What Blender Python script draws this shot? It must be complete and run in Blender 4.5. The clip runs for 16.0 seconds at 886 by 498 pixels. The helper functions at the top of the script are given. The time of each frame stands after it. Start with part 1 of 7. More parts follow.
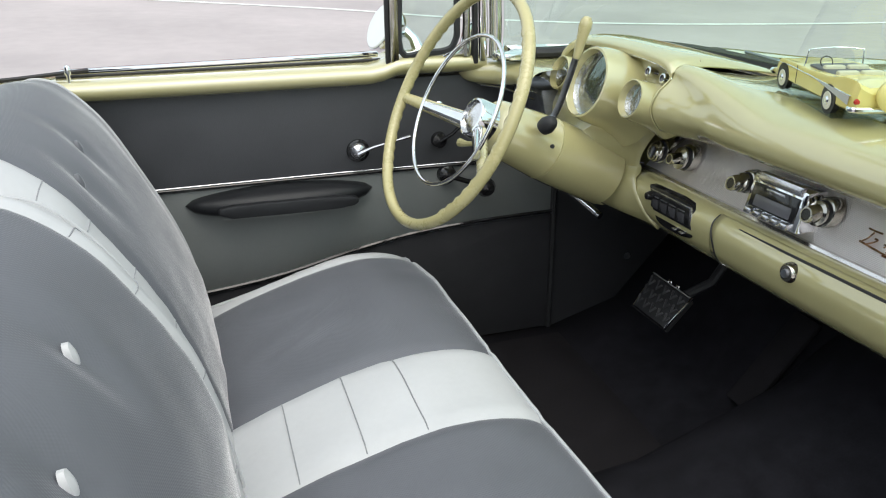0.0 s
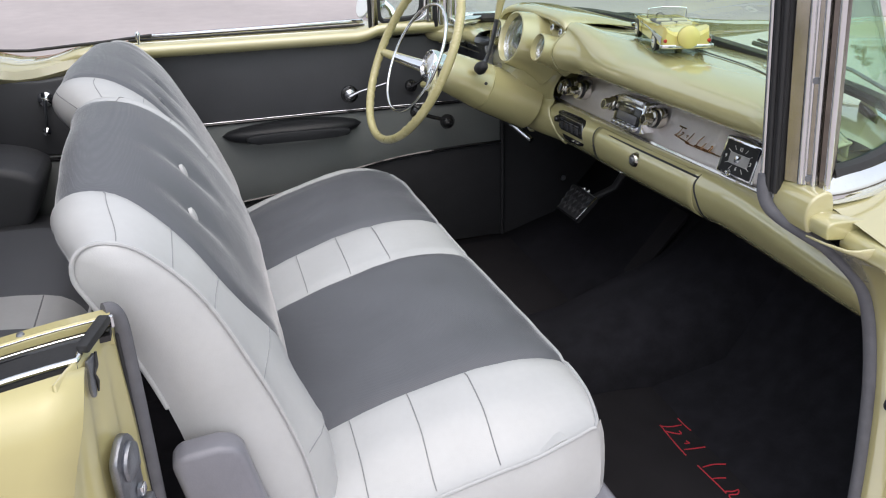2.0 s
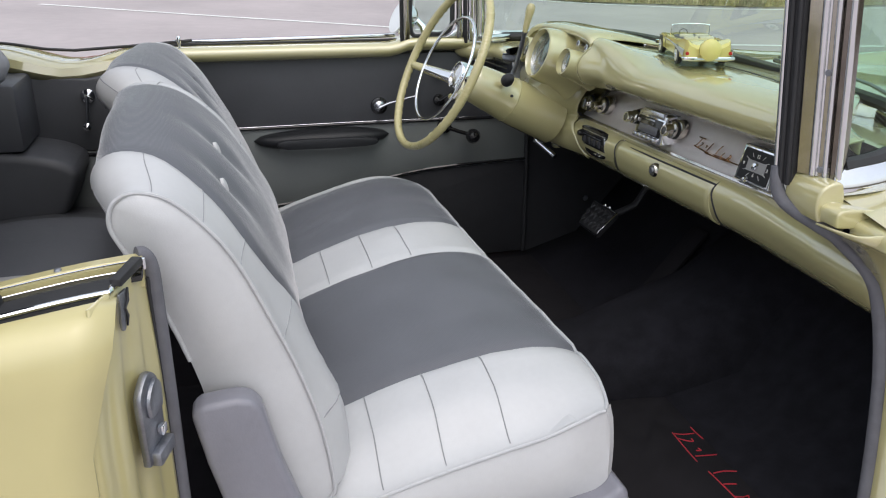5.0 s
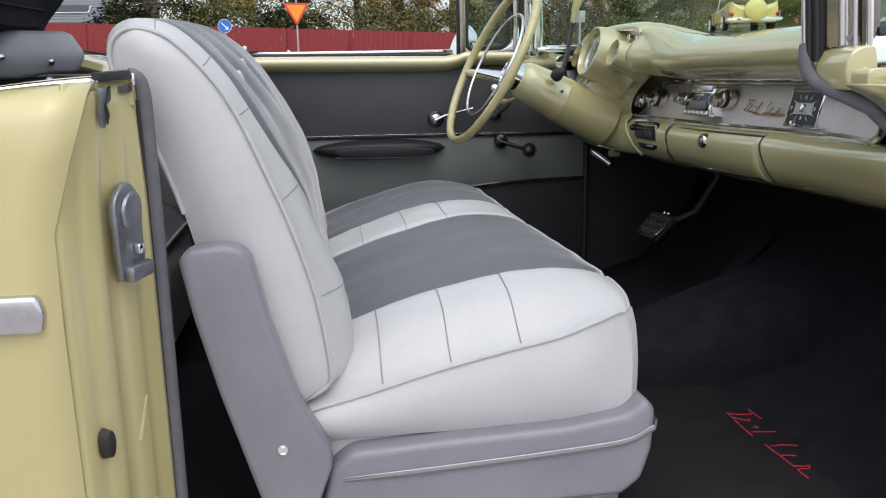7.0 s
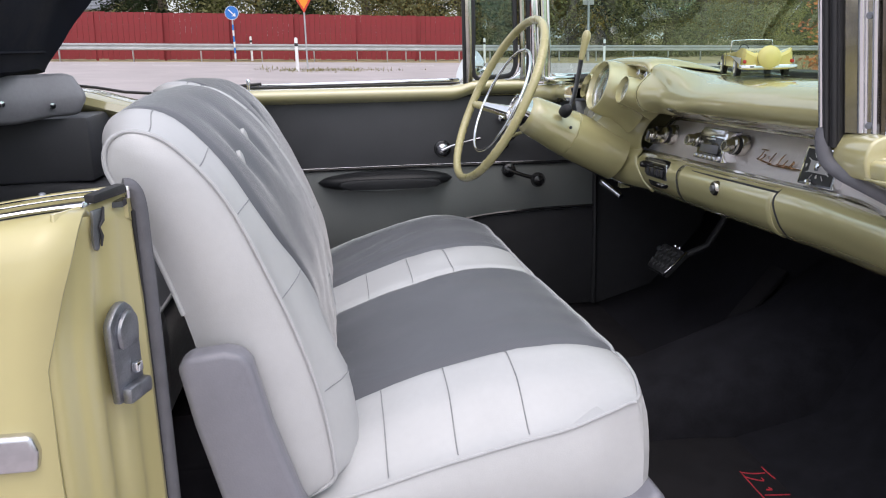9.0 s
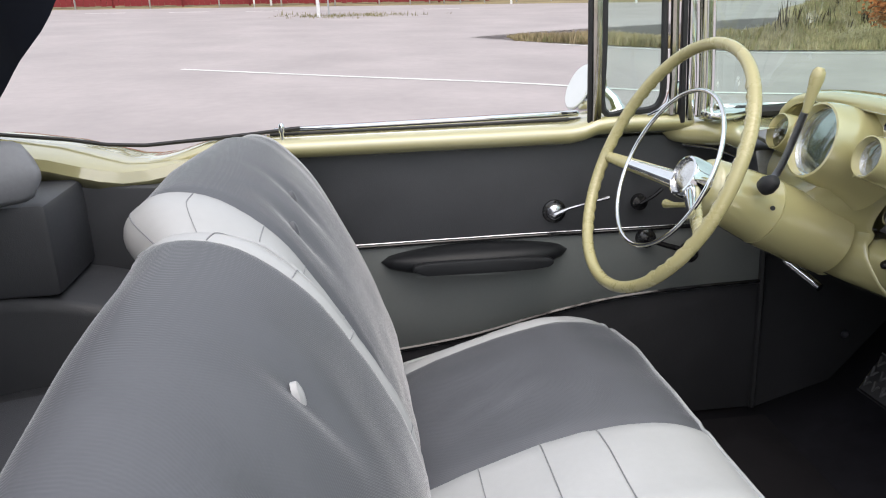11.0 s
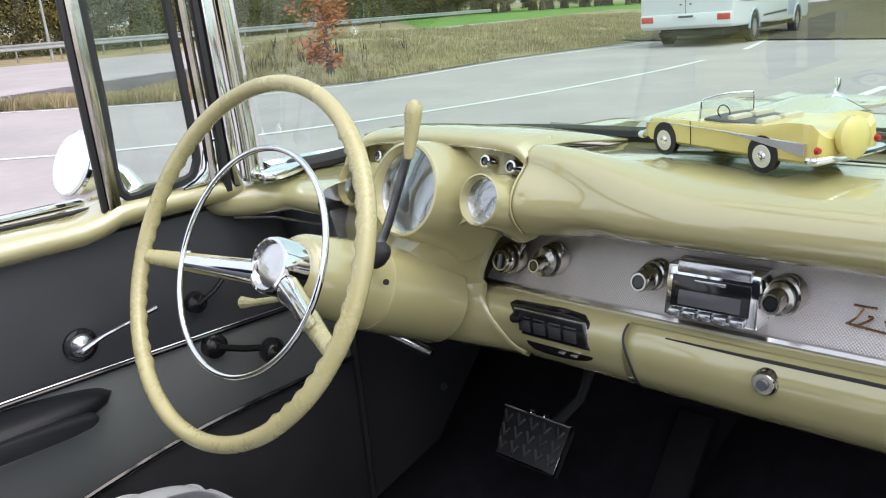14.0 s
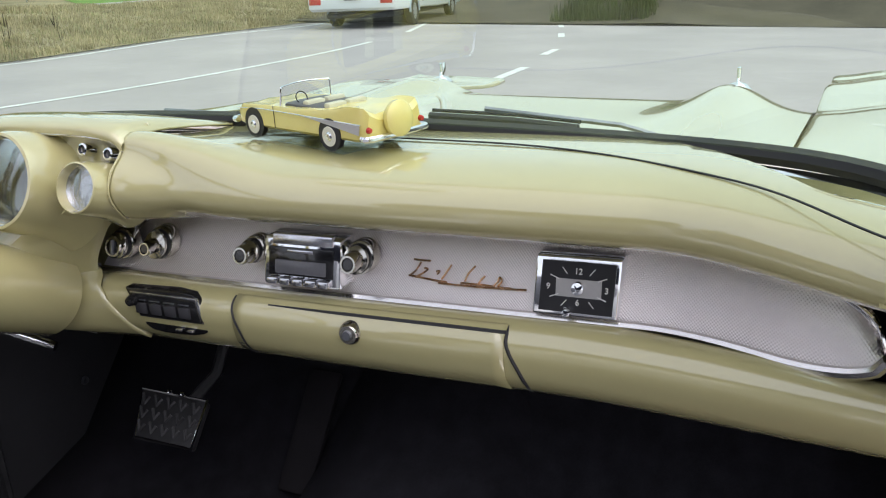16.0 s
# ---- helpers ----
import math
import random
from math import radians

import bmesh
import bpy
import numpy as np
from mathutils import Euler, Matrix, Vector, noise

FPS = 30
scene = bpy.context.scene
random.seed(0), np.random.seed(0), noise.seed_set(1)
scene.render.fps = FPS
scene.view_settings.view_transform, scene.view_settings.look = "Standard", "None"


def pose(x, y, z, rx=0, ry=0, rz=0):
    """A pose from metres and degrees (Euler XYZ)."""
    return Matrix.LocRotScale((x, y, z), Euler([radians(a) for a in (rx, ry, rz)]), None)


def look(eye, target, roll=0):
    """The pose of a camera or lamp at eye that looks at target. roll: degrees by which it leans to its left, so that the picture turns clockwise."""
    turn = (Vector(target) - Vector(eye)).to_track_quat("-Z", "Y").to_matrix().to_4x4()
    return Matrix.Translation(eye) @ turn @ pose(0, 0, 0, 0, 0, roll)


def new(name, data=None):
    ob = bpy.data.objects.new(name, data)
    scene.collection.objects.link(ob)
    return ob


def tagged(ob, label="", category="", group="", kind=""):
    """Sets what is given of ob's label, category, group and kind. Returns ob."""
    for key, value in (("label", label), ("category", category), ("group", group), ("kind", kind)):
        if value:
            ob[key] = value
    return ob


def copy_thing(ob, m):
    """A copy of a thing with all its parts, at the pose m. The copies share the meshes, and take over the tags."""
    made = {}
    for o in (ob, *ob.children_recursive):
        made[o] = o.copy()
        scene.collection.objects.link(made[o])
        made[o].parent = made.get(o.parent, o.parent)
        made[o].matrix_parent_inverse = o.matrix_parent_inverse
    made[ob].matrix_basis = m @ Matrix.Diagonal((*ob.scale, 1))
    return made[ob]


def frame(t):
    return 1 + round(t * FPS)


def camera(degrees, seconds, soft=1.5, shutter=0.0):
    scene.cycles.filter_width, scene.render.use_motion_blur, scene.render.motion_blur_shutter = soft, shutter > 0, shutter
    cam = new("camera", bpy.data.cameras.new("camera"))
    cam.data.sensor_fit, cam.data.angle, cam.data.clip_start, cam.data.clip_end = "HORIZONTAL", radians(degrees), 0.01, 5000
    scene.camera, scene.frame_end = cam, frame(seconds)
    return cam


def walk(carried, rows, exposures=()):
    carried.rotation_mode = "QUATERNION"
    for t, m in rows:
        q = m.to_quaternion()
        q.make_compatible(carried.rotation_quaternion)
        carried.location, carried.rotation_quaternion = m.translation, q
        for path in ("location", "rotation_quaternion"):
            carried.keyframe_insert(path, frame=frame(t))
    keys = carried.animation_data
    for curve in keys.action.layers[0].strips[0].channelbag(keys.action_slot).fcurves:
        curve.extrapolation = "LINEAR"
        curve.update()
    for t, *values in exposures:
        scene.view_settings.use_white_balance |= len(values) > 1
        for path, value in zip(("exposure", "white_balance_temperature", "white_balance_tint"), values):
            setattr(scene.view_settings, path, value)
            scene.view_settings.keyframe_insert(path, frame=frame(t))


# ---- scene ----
cam = camera(56.2, 16, 1.1)
PATH = [
    (0, (-0.002, 0.003, 1.362), (0.534, 1.761, 0.575), -0.5),
    (0.5, (-0.036, -0.158, 1.397), (0.371, 1.613, 0.561), -1.9),
    (1, (-0.052, -0.339, 1.397), (0.316, 1.405, 0.49), -2.0),
    (1.5, (-0.06, -0.519, 1.428), (0.361, 1.232, 0.558), -1.6),
    (2, (-0.073, -0.62, 1.43), (0.427, 1.13, 0.601), -1.7),
    (2.5, (-0.122, -0.645, 1.437), (0.467, 1.075, 0.603), -1.4),
    (3, (-0.242, -0.659, 1.442), (0.454, 1.019, 0.606), -2.3),
    (3.2, (-0.287, -0.666, 1.445), (0.454, 0.995, 0.615), -2.6),
    (5.3, (-0.061, -0.702, 1.313), (0.335, 1.131, 0.619), 0.3),
    (5.5, (-0.051, -0.717, 1.266), (0.312, 1.139, 0.616), 0.4),
    (6, (-0.019, -0.757, 1.177), (0.287, 1.142, 0.63), 0.4),
    (6.5, (0.004, -0.771, 1.09), (0.283, 1.15, 0.607), -0.3),
    (7, (0.018, -0.772, 1.027), (0.271, 1.162, 0.585), -1.0),
    (7.5, (0.025, -0.774, 0.986), (0.249, 1.169, 0.57), -1.3),
    (8, (0.03, -0.774, 0.958), (0.25, 1.178, 0.582), -1.5),
    (8.5, (0.036, -0.757, 0.992), (0.266, 1.189, 0.593), -1.8),
    (9, (0.034, -0.714, 1.16), (0.262, 1.213, 0.678), -1.6),
    (9.5, (0.001, -0.601, 1.301), (0.18, 1.311, 0.741), -1.5),
    (9.7, (-0.026, -0.535, 1.34), (0.112, 1.371, 0.751), -1.8),
    (11.8, (-0.054, 0.399, 1.277), (0.199, 2.282, 0.653), -5.2),
    (12, (-0.044, 0.46, 1.261), (0.325, 2.326, 0.642), -4.9),
    (12.5, (-0.015, 0.526, 1.269), (0.64, 2.317, 0.668), -5.2),
    (13, (-0.012, 0.538, 1.285), (0.881, 2.231, 0.706), -5.2),
    (13.5, (-0.008, 0.525, 1.287), (1.064, 2.113, 0.712), -5.5),
    (14, (0.004, 0.496, 1.293), (1.247, 1.949, 0.708), -5.5),
    (14.5, (0.011, 0.459, 1.294), (1.402, 1.766, 0.694), -5.1),
    (15, (0.012, 0.422, 1.303), (1.518, 1.584, 0.684), -4.5),
    (15.5, (0.013, 0.39, 1.302), (1.611, 1.407, 0.66), -3.7),
    (16, (0.005, 0.35, 1.305), (1.675, 1.217, 0.625), -3.0),
]
walk(cam, [(t, look(eye, target, roll)) for t, eye, target, roll in PATH],
     [(0, 0.42, 6500, 6), (0.5, 0.42, 6500, 3), (1.0, 0.40, 6500, 10), (1.5, 0.33, 6500, 12), (3, 0.0, 6500, 13), (5.5, 0.10, 6400, 12), (7, 0.12, 6400, 12), (8.5, 0.14, 6400, 16), (9.5, 0.24, 6400, 15), (12, 0.30, 6700, 8), (13, 0.40, 6500, 4), (14, 0.46, 6400, 14), (15, 0.38, 6600, 20), (16, 0.40, 6500, 18)])
# ==== built below

# ---------------------------------------------------------------- world and light
world = bpy.data.worlds.new("overcast_sky")
scene.world = world
world.use_nodes = True
wn, wl = world.node_tree.nodes, world.node_tree.links
sky = wn.new("ShaderNodeTexSky")
sky.sky_type, sky.sun_disc = "NISHITA", False
sky.sun_elevation, sky.sun_rotation = radians(62), radians(175)
sky.air_density, sky.dust_density, sky.ozone_density = 1.0, 4.0, 1.0
pale = wn.new("ShaderNodeHueSaturation")
pale.inputs["Saturation"].default_value = 0.8
wl.new(sky.outputs[0], pale.inputs["Color"])
veil = wn.new("ShaderNodeMix")
veil.data_type = "RGBA"
veil.inputs["Factor"].default_value = 0.55
veil.inputs["B"].default_value = (5.2, 5.5, 5.6, 1)
wl.new(pale.outputs[0], veil.inputs["A"])
wl.new(veil.outputs["Result"], wn["Background"].inputs["Color"])
wn["Background"].inputs["Strength"].default_value = 0.21
sun = new("sun", bpy.data.lights.new("sun", "SUN"))
sun.data.energy, sun.data.angle, sun.data.color = 1.1, radians(80), (1.0, 0.985, 0.97)
sun.matrix_world = look((0, 0, 30), (1.5, 16.0, 0.0))


# ---------------------------------------------------------------- materials
def mat(name, col, rough=0.5, metal=0.0, vary=0.08, scale=14.0, bump=0.0, bscale=220.0, coat=0.0, spec=0.5, alpha=1.0):
    m = bpy.data.materials.new(name)
    m.use_nodes = True
    nt = m.node_tree
    bsdf = nt.nodes["Principled BSDF"]
    tc = nt.nodes.new("ShaderNodeTexCoord")
    n1, n2 = nt.nodes.new("ShaderNodeTexNoise"), nt.nodes.new("ShaderNodeTexNoise")
    n1.inputs["Scale"].default_value, n2.inputs["Scale"].default_value = scale, scale * 11
    n1.inputs["Detail"].default_value = n2.inputs["Detail"].default_value = 4
    add = nt.nodes.new("ShaderNodeMath")
    add.operation = "MULTIPLY_ADD"
    add.inputs[1].default_value = 0.4
    ramp = nt.nodes.new("ShaderNodeValToRGB")
    ramp.color_ramp.elements[0].position, ramp.color_ramp.elements[1].position = 0.45, 0.95
    ramp.color_ramp.elements[0].color = (*[c * (1 - vary) for c in col], 1)
    ramp.color_ramp.elements[1].color = (*[min(1, c * (1 + vary)) for c in col], 1)
    for n in (n1, n2):
        nt.links.new(tc.outputs["Object"], n.inputs["Vector"])
    nt.links.new(n2.outputs["Fac"], add.inputs[0])
    nt.links.new(n1.outputs["Fac"], add.inputs[2])
    nt.links.new(add.outputs[0], ramp.inputs["Fac"])
    nt.links.new(ramp.outputs["Color"], bsdf.inputs["Base Color"])
    rr = nt.nodes.new("ShaderNodeMapRange")
    rr.inputs["From Min"].default_value, rr.inputs["From Max"].default_value = 0.45, 0.95
    rr.inputs["To Min"].default_value, rr.inputs["To Max"].default_value = rough * (1 - min(0.15, 2 * vary)), min(1, rough * (1 + min(0.2, 2 * vary)))
    nt.links.new(add.outputs[0], rr.inputs["Value"])
    nt.links.new(rr.outputs[0], bsdf.inputs["Roughness"])
    bsdf.inputs["Metallic"].default_value = metal
    bsdf.inputs["Specular IOR Level"].default_value = spec
    bsdf.inputs["Coat Weight"].default_value = coat
    bsdf.inputs["Coat Roughness"].default_value = 0.06
    if bump:
        nb, bp = nt.nodes.new("ShaderNodeTexNoise"), nt.nodes.new("ShaderNodeBump")
        nb.inputs["Scale"].default_value, nb.inputs["Detail"].default_value = bscale, 3
        bp.inputs["Strength"].default_value, bp.inputs["Distance"].default_value = bump, 0.002
        nt.links.new(tc.outputs["Object"], nb.inputs["Vector"])
        nt.links.new(nb.outputs["Fac"], bp.inputs["Height"])
        nt.links.new(bp.outputs[0], bsdf.inputs["Normal"])
    return m


def ribbed(m, axis, pitch, strength, depth=0.0006, axis2=None, pitch2=None):
    """Adds a fine embossed weave: ribs across one axis, or dots from two."""
    nt = m.node_tree
    tc, sep, bp = nt.nodes.new("ShaderNodeTexCoord"), nt.nodes.new("ShaderNodeSeparateXYZ"), nt.nodes.new("ShaderNodeBump")
    nt.links.new(tc.outputs["Object"], sep.inputs[0])
    made = []
    for ax, p in ((axis, pitch), (axis2, pitch2)):
        if ax is None:
            continue
        mul, sn = nt.nodes.new("ShaderNodeMath"), nt.nodes.new("ShaderNodeMath")
        mul.operation, sn.operation = "MULTIPLY", "SINE"
        mul.inputs[1].default_value = 2 * math.pi / p
        nt.links.new(sep.outputs[ax], mul.inputs[0])
        nt.links.new(mul.outputs[0], sn.inputs[0])
        made.append(sn)
    out = made[0]
    if len(made) == 2:
        out = nt.nodes.new("ShaderNodeMath")
        out.operation = "MULTIPLY"
        nt.links.new(made[0].outputs[0], out.inputs[0])
        nt.links.new(made[1].outputs[0], out.inputs[1])
    bp.inputs["Strength"].default_value, bp.inputs["Distance"].default_value = strength, depth
    nt.links.new(out.outputs[0], bp.inputs["Height"])
    nt.links.new(bp.outputs[0], nt.nodes["Principled BSDF"].inputs["Normal"])
    return m


def glass(name, tint, rough=0.0, base=0.035):
    """Thin pane: tinted see-through with a mirror reflection that grows at grazing angles."""
    m = bpy.data.materials.new(name)
    m.use_nodes = True
    nt = m.node_tree
    nt.nodes.clear()
    out, mix = nt.nodes.new("ShaderNodeOutputMaterial"), nt.nodes.new("ShaderNodeMixShader")
    tr, gl, fr = nt.nodes.new("ShaderNodeBsdfTransparent"), nt.nodes.new("ShaderNodeBsdfGlossy"), nt.nodes.new("ShaderNodeLayerWeight")
    pw, ml = nt.nodes.new("ShaderNodeMath"), nt.nodes.new("ShaderNodeMath")
    pw.operation, ml.operation = "POWER", "MULTIPLY_ADD"
    pw.inputs[1].default_value, ml.inputs[1].default_value, ml.inputs[2].default_value = 4.5, 0.55, base
    tr.inputs["Color"].default_value = (*tint, 1)
    gl.inputs["Roughness"].default_value = rough
    gl.inputs["Color"].default_value = (0.9, 0.95, 0.92, 1)
    fr.inputs["Blend"].default_value = 0.5
    nt.links.new(fr.outputs["Facing"], pw.inputs[0])
    nt.links.new(pw.outputs[0], ml.inputs[0])
    nt.links.new(ml.outputs[0], mix.inputs[0])
    nt.links.new(tr.outputs[0], mix.inputs[1])
    nt.links.new(gl.outputs[0], mix.inputs[2])
    nt.links.new(mix.outputs[0], out.inputs["Surface"])
    return m


YELLOW = mat("cream_yellow_paint", (0.46, 0.422, 0.213), 0.22, vary=0.012, scale=5, coat=1.0)
YELLOW.node_tree.nodes["Principled BSDF"].inputs["Coat IOR"].default_value = 1.9
YELLOW.node_tree.nodes["Principled BSDF"].inputs["Coat Roughness"].default_value = 0.025
# same paint as YELLOW, duller, with the brighter light on the jamb in its colour
YELLOW_LIT = mat("cream_yellow_paint_lit", (0.50, 0.445, 0.215), 0.30, vary=0.02, scale=4, coat=0.6)
YELLOW_LIT.node_tree.nodes["Principled BSDF"].inputs["Coat Roughness"].default_value = 0.06
YELLOW_DULL = mat("aged_cream_plastic", (0.46, 0.415, 0.205), 0.28, vary=0.07, scale=18, bump=0.03, coat=0.6)
CHROME = mat("chrome", (0.82, 0.83, 0.85), 0.07, 1.0, vary=0.04, scale=25)
WORN_CHROME = mat("worn_chrome", (0.62, 0.62, 0.65), 0.22, 1.0, vary=0.15, scale=40)
# chrome darkened in colour for the dim interior it reflects
DARK_CHROME = mat("dark_reflection_chrome", (0.50, 0.48, 0.43), 0.14, 1.0, vary=0.15, scale=40)
BRONZE_CHROME = mat("bronze_toned_chrome", (0.24, 0.215, 0.20), 0.16, 1.0, vary=0.25, scale=25)
# the tint paints cream and green reflections into the chrome
PILLAR_CHROME = mat("cream_reflection_chrome", (0.70, 0.72, 0.58), 0.10, 1.0, vary=0.06, scale=30)
STEEL = mat("dull_zinc_steel", (0.29, 0.30, 0.33), 0.42, 1.0, vary=0.25, scale=50, bump=0.2)
STRIP = ribbed(mat("embossed_silver_trim", (0.85, 0.80, 0.785), 0.36, 1.0, vary=0.04, scale=10), 1, 0.0038, 1.0, 0.00034, 2, 0.0038)
ALU = mat("brushed_aluminium", (0.72, 0.70, 0.69), 0.20, 1.0, vary=0.08, scale=30)
WHITE_VINYL = mat("pale_silver_vinyl", (0.48, 0.484, 0.49), 0.40, vary=0.05, scale=9, bump=0.10, bscale=500)
GREY_CLOTH = ribbed(mat("grey_woven_cloth", (0.108, 0.112, 0.126), 0.52, vary=0.10, scale=12, spec=0.45), 1, 0.0042, 0.16, 0.0006, 2, 0.0042)
GREY_CUSHION = ribbed(mat("grey_woven_seat_cloth", (0.108, 0.112, 0.126), 0.50, vary=0.10, scale=12, spec=0.45), 1, 0.0042, 0.18, 0.0006, 0, 0.0042)
LAVENDER = mat("silver_grey_vinyl", (0.20, 0.20, 0.23), 0.32, vary=0.07, scale=10, bump=0.10, bscale=420)
DOOR_DARK = mat("charcoal_door_vinyl", (0.054, 0.056, 0.062), 0.50, vary=0.10, scale=12, bump=0.18, bscale=420)
DOOR_MID = mat("mid_grey_door_vinyl", (0.138, 0.148, 0.145), 0.48, vary=0.06, scale=12, bump=0.12, bscale=420)
DOOR_BLACK = mat("black_carpet_panel", (0.030, 0.030, 0.033), 0.75, vary=0.2, scale=20, bump=0.3, bscale=700, spec=0.2)
ARM_BLACK = mat("dark_armrest_vinyl", (0.014, 0.015, 0.017), 0.42, vary=0.12, scale=14, bump=0.1, spec=0.3)
RUBBER = mat("black_rubber", (0.018, 0.018, 0.020), 0.55, vary=0.2, scale=40, bump=0.1)
GASKET = mat("grey_cloth_weatherstrip", (0.125, 0.125, 0.14), 0.7, vary=0.15, scale=60, bump=0.4, bscale=900)
CARPET = mat("black_carpet", (0.016, 0.0155, 0.019), 0.9, vary=0.35, scale=25, bump=0.6, bscale=900, spec=0.1)
MAT_BLACK = mat("black_floor_mat", (0.018, 0.0165, 0.0185), 0.85, vary=0.25, scale=18, bump=0.5, bscale=700, spec=0.15)
RED_THREAD = mat("red_embroidery", (0.42, 0.02, 0.035), 0.7, vary=0.2, scale=200)
BLACK_GLOSS = mat("black_gloss", (0.012, 0.012, 0.013), 0.15, vary=0.2, scale=30, coat=0.3)
BLACK_DIAL = mat("black_dial", (0.015, 0.015, 0.017), 0.4, vary=0.2, scale=40)
WHITE_PRINT = mat("white_print", (0.75, 0.75, 0.72), 0.5, vary=0.05)
GOLD = mat("gold_script_metal", (0.50, 0.31, 0.18), 0.25, 1.0, vary=0.1, scale=60)
STITCH = mat("grey_stitching", (0.27, 0.275, 0.285), 0.7, vary=0.2, scale=300)
PIPING = mat("pale_piping", (0.44, 0.445, 0.455), 0.4, vary=0.06, scale=60)
TOP_CLOTH = mat("navy_black_canvas", (0.012, 0.014, 0.022), 0.8, vary=0.25, scale=12, bump=0.5, bscale=900, spec=0.2)
BOOT = mat("grey_boot_vinyl", (0.30, 0.30, 0.315), 0.38, vary=0.1, scale=12, bump=0.3, bscale=60)
# white for the side mirror face: its bright reflection put into the colour
MIRROR_GLARE = mat("painted_mirror_glare", (0.80, 0.82, 0.83), 0.25, vary=0.03, scale=8, coat=0.4)
WINDSHIELD = glass("green_tinted_glass", (0.70, 0.86, 0.78), base=0.085)
CLEAR = glass("clear_glass", (0.86, 0.93, 0.90))
LENS = glass("gauge_glass", (0.92, 0.92, 0.92), base=0.16)


for m_ in (GREY_CLOTH, GREY_CUSHION):
    b_ = m_.node_tree.nodes["Principled BSDF"]
    b_.inputs["Sheen Weight"].default_value, b_.inputs["Sheen Roughness"].default_value = 0.85, 0.22


# ---------------------------------------------------------------- mesh helpers
def part(name, bm, material, parent=None, label="", smooth=True, kind=""):
    me = bpy.data.meshes.new(name)
    bmesh.ops.recalc_face_normals(bm, faces=bm.faces[:])
    for f in bm.faces:
        f.smooth = smooth
    bm.to_mesh(me)
    bm.free()
    me.materials.append(material)
    if smooth:
        me.set_sharp_from_angle(angle=radians(38))
    ob = new(name, me)
    if parent:
        ob.parent = parent
    return tagged(ob, label=label, kind=kind)


def thing(name, label, category, group="", kind="", at=(0, 0, 0)):
    ob = new(name)
    ob.location = at
    bpy.context.view_layer.update()
    return tagged(ob, label, category, group, kind)


def V(*a):
    return Vector(a)


def smooth_line(pts, n=6):
    """Catmull-Rom line through points of any dimension."""
    p = [np.array(q, float) for q in pts]
    p = [2 * p[0] - p[1]] + p + [2 * p[-1] - p[-2]]
    out = []
    for i in range(1, len(p) - 2):
        a, b, c, d = p[i - 1:i + 3]
        for k in range(n):
            t = k / n
            out.append(0.5 * (2 * b + (c - a) * t + (2 * a - 5 * b + 4 * c - d) * t * t + (3 * b - a - 3 * c + d) * t ** 3))
    out.append(p[-2])
    return out


def skin(rings, closed=False, caps=False, bm=None):
    """Quads between successive rings of points."""
    bm = bm or bmesh.new()
    vs = [[bm.verts.new(Vector(p)) for p in r] for r in rings]
    n = len(vs[0])
    for a, b in zip(vs, vs[1:]):
        for i in range(n if closed else n - 1):
            j = (i + 1) % n
            try:
                bm.faces.new((a[i], a[j], b[j], b[i]))
            except ValueError:
                pass
    if caps:
        for r in (vs[0], vs[-1]):
            try:
                bm.faces.new(r)
            except ValueError:
                pass
    return bm


def tube(pts, r, n=8, bm=None, closed=False, radii=None):
    """A round bar along a line."""
    pts = [Vector(p) for p in pts]
    m = len(pts)
    rings, up = [], None
    for i, p in enumerate(pts):
        a = pts[(i - 1) % m] if closed or i else pts[0]
        b = pts[(i + 1) % m] if closed or i < m - 1 else pts[-1]
        d = (b - a).normalized()
        if up is None:
            up = d.orthogonal().normalized()
        up = (up - d * up.dot(d)).normalized()
        side = d.cross(up)
        rr = radii[i] if radii else r
        rings.append([p + rr * (math.cos(2 * math.pi * k / n) * up + math.sin(2 * math.pi * k / n) * side) for k in range(n)])
    if closed:
        rings.append(rings[0])
        bm = skin(rings, True, False, bm)
        bmesh.ops.remove_doubles(bm, verts=bm.verts, dist=1e-6)
        return bm
    return skin(rings, True, True, bm)


def basis(axis, up=(0, 0, 1)):
    """Right, up and axis for a direction."""
    d = Vector(axis).normalized()
    u = Vector(up)
    r = u.cross(d)
    if r.length < 1e-4:
        r = Vector((1, 0, 0))
    r.normalize()
    return r, d.cross(r), d


def lathe(profile, origin, axis, n=32, bm=None, scallop=0.0, lobes=0):
    """Turned shape: (radius, height along axis) pairs."""
    r, u, d = basis(axis)
    o = Vector(origin)
    rings = []
    for rad, h in profile:
        ring = []
        for k in range(n):
            a = 2 * math.pi * k / n
            q = max(rad, 1e-5) * (1 + scallop * math.cos(lobes * a))
            ring.append(o + d * h + r * q * math.cos(a) + u * q * math.sin(a))
        rings.append(ring)
    return skin(rings, True, True, bm)


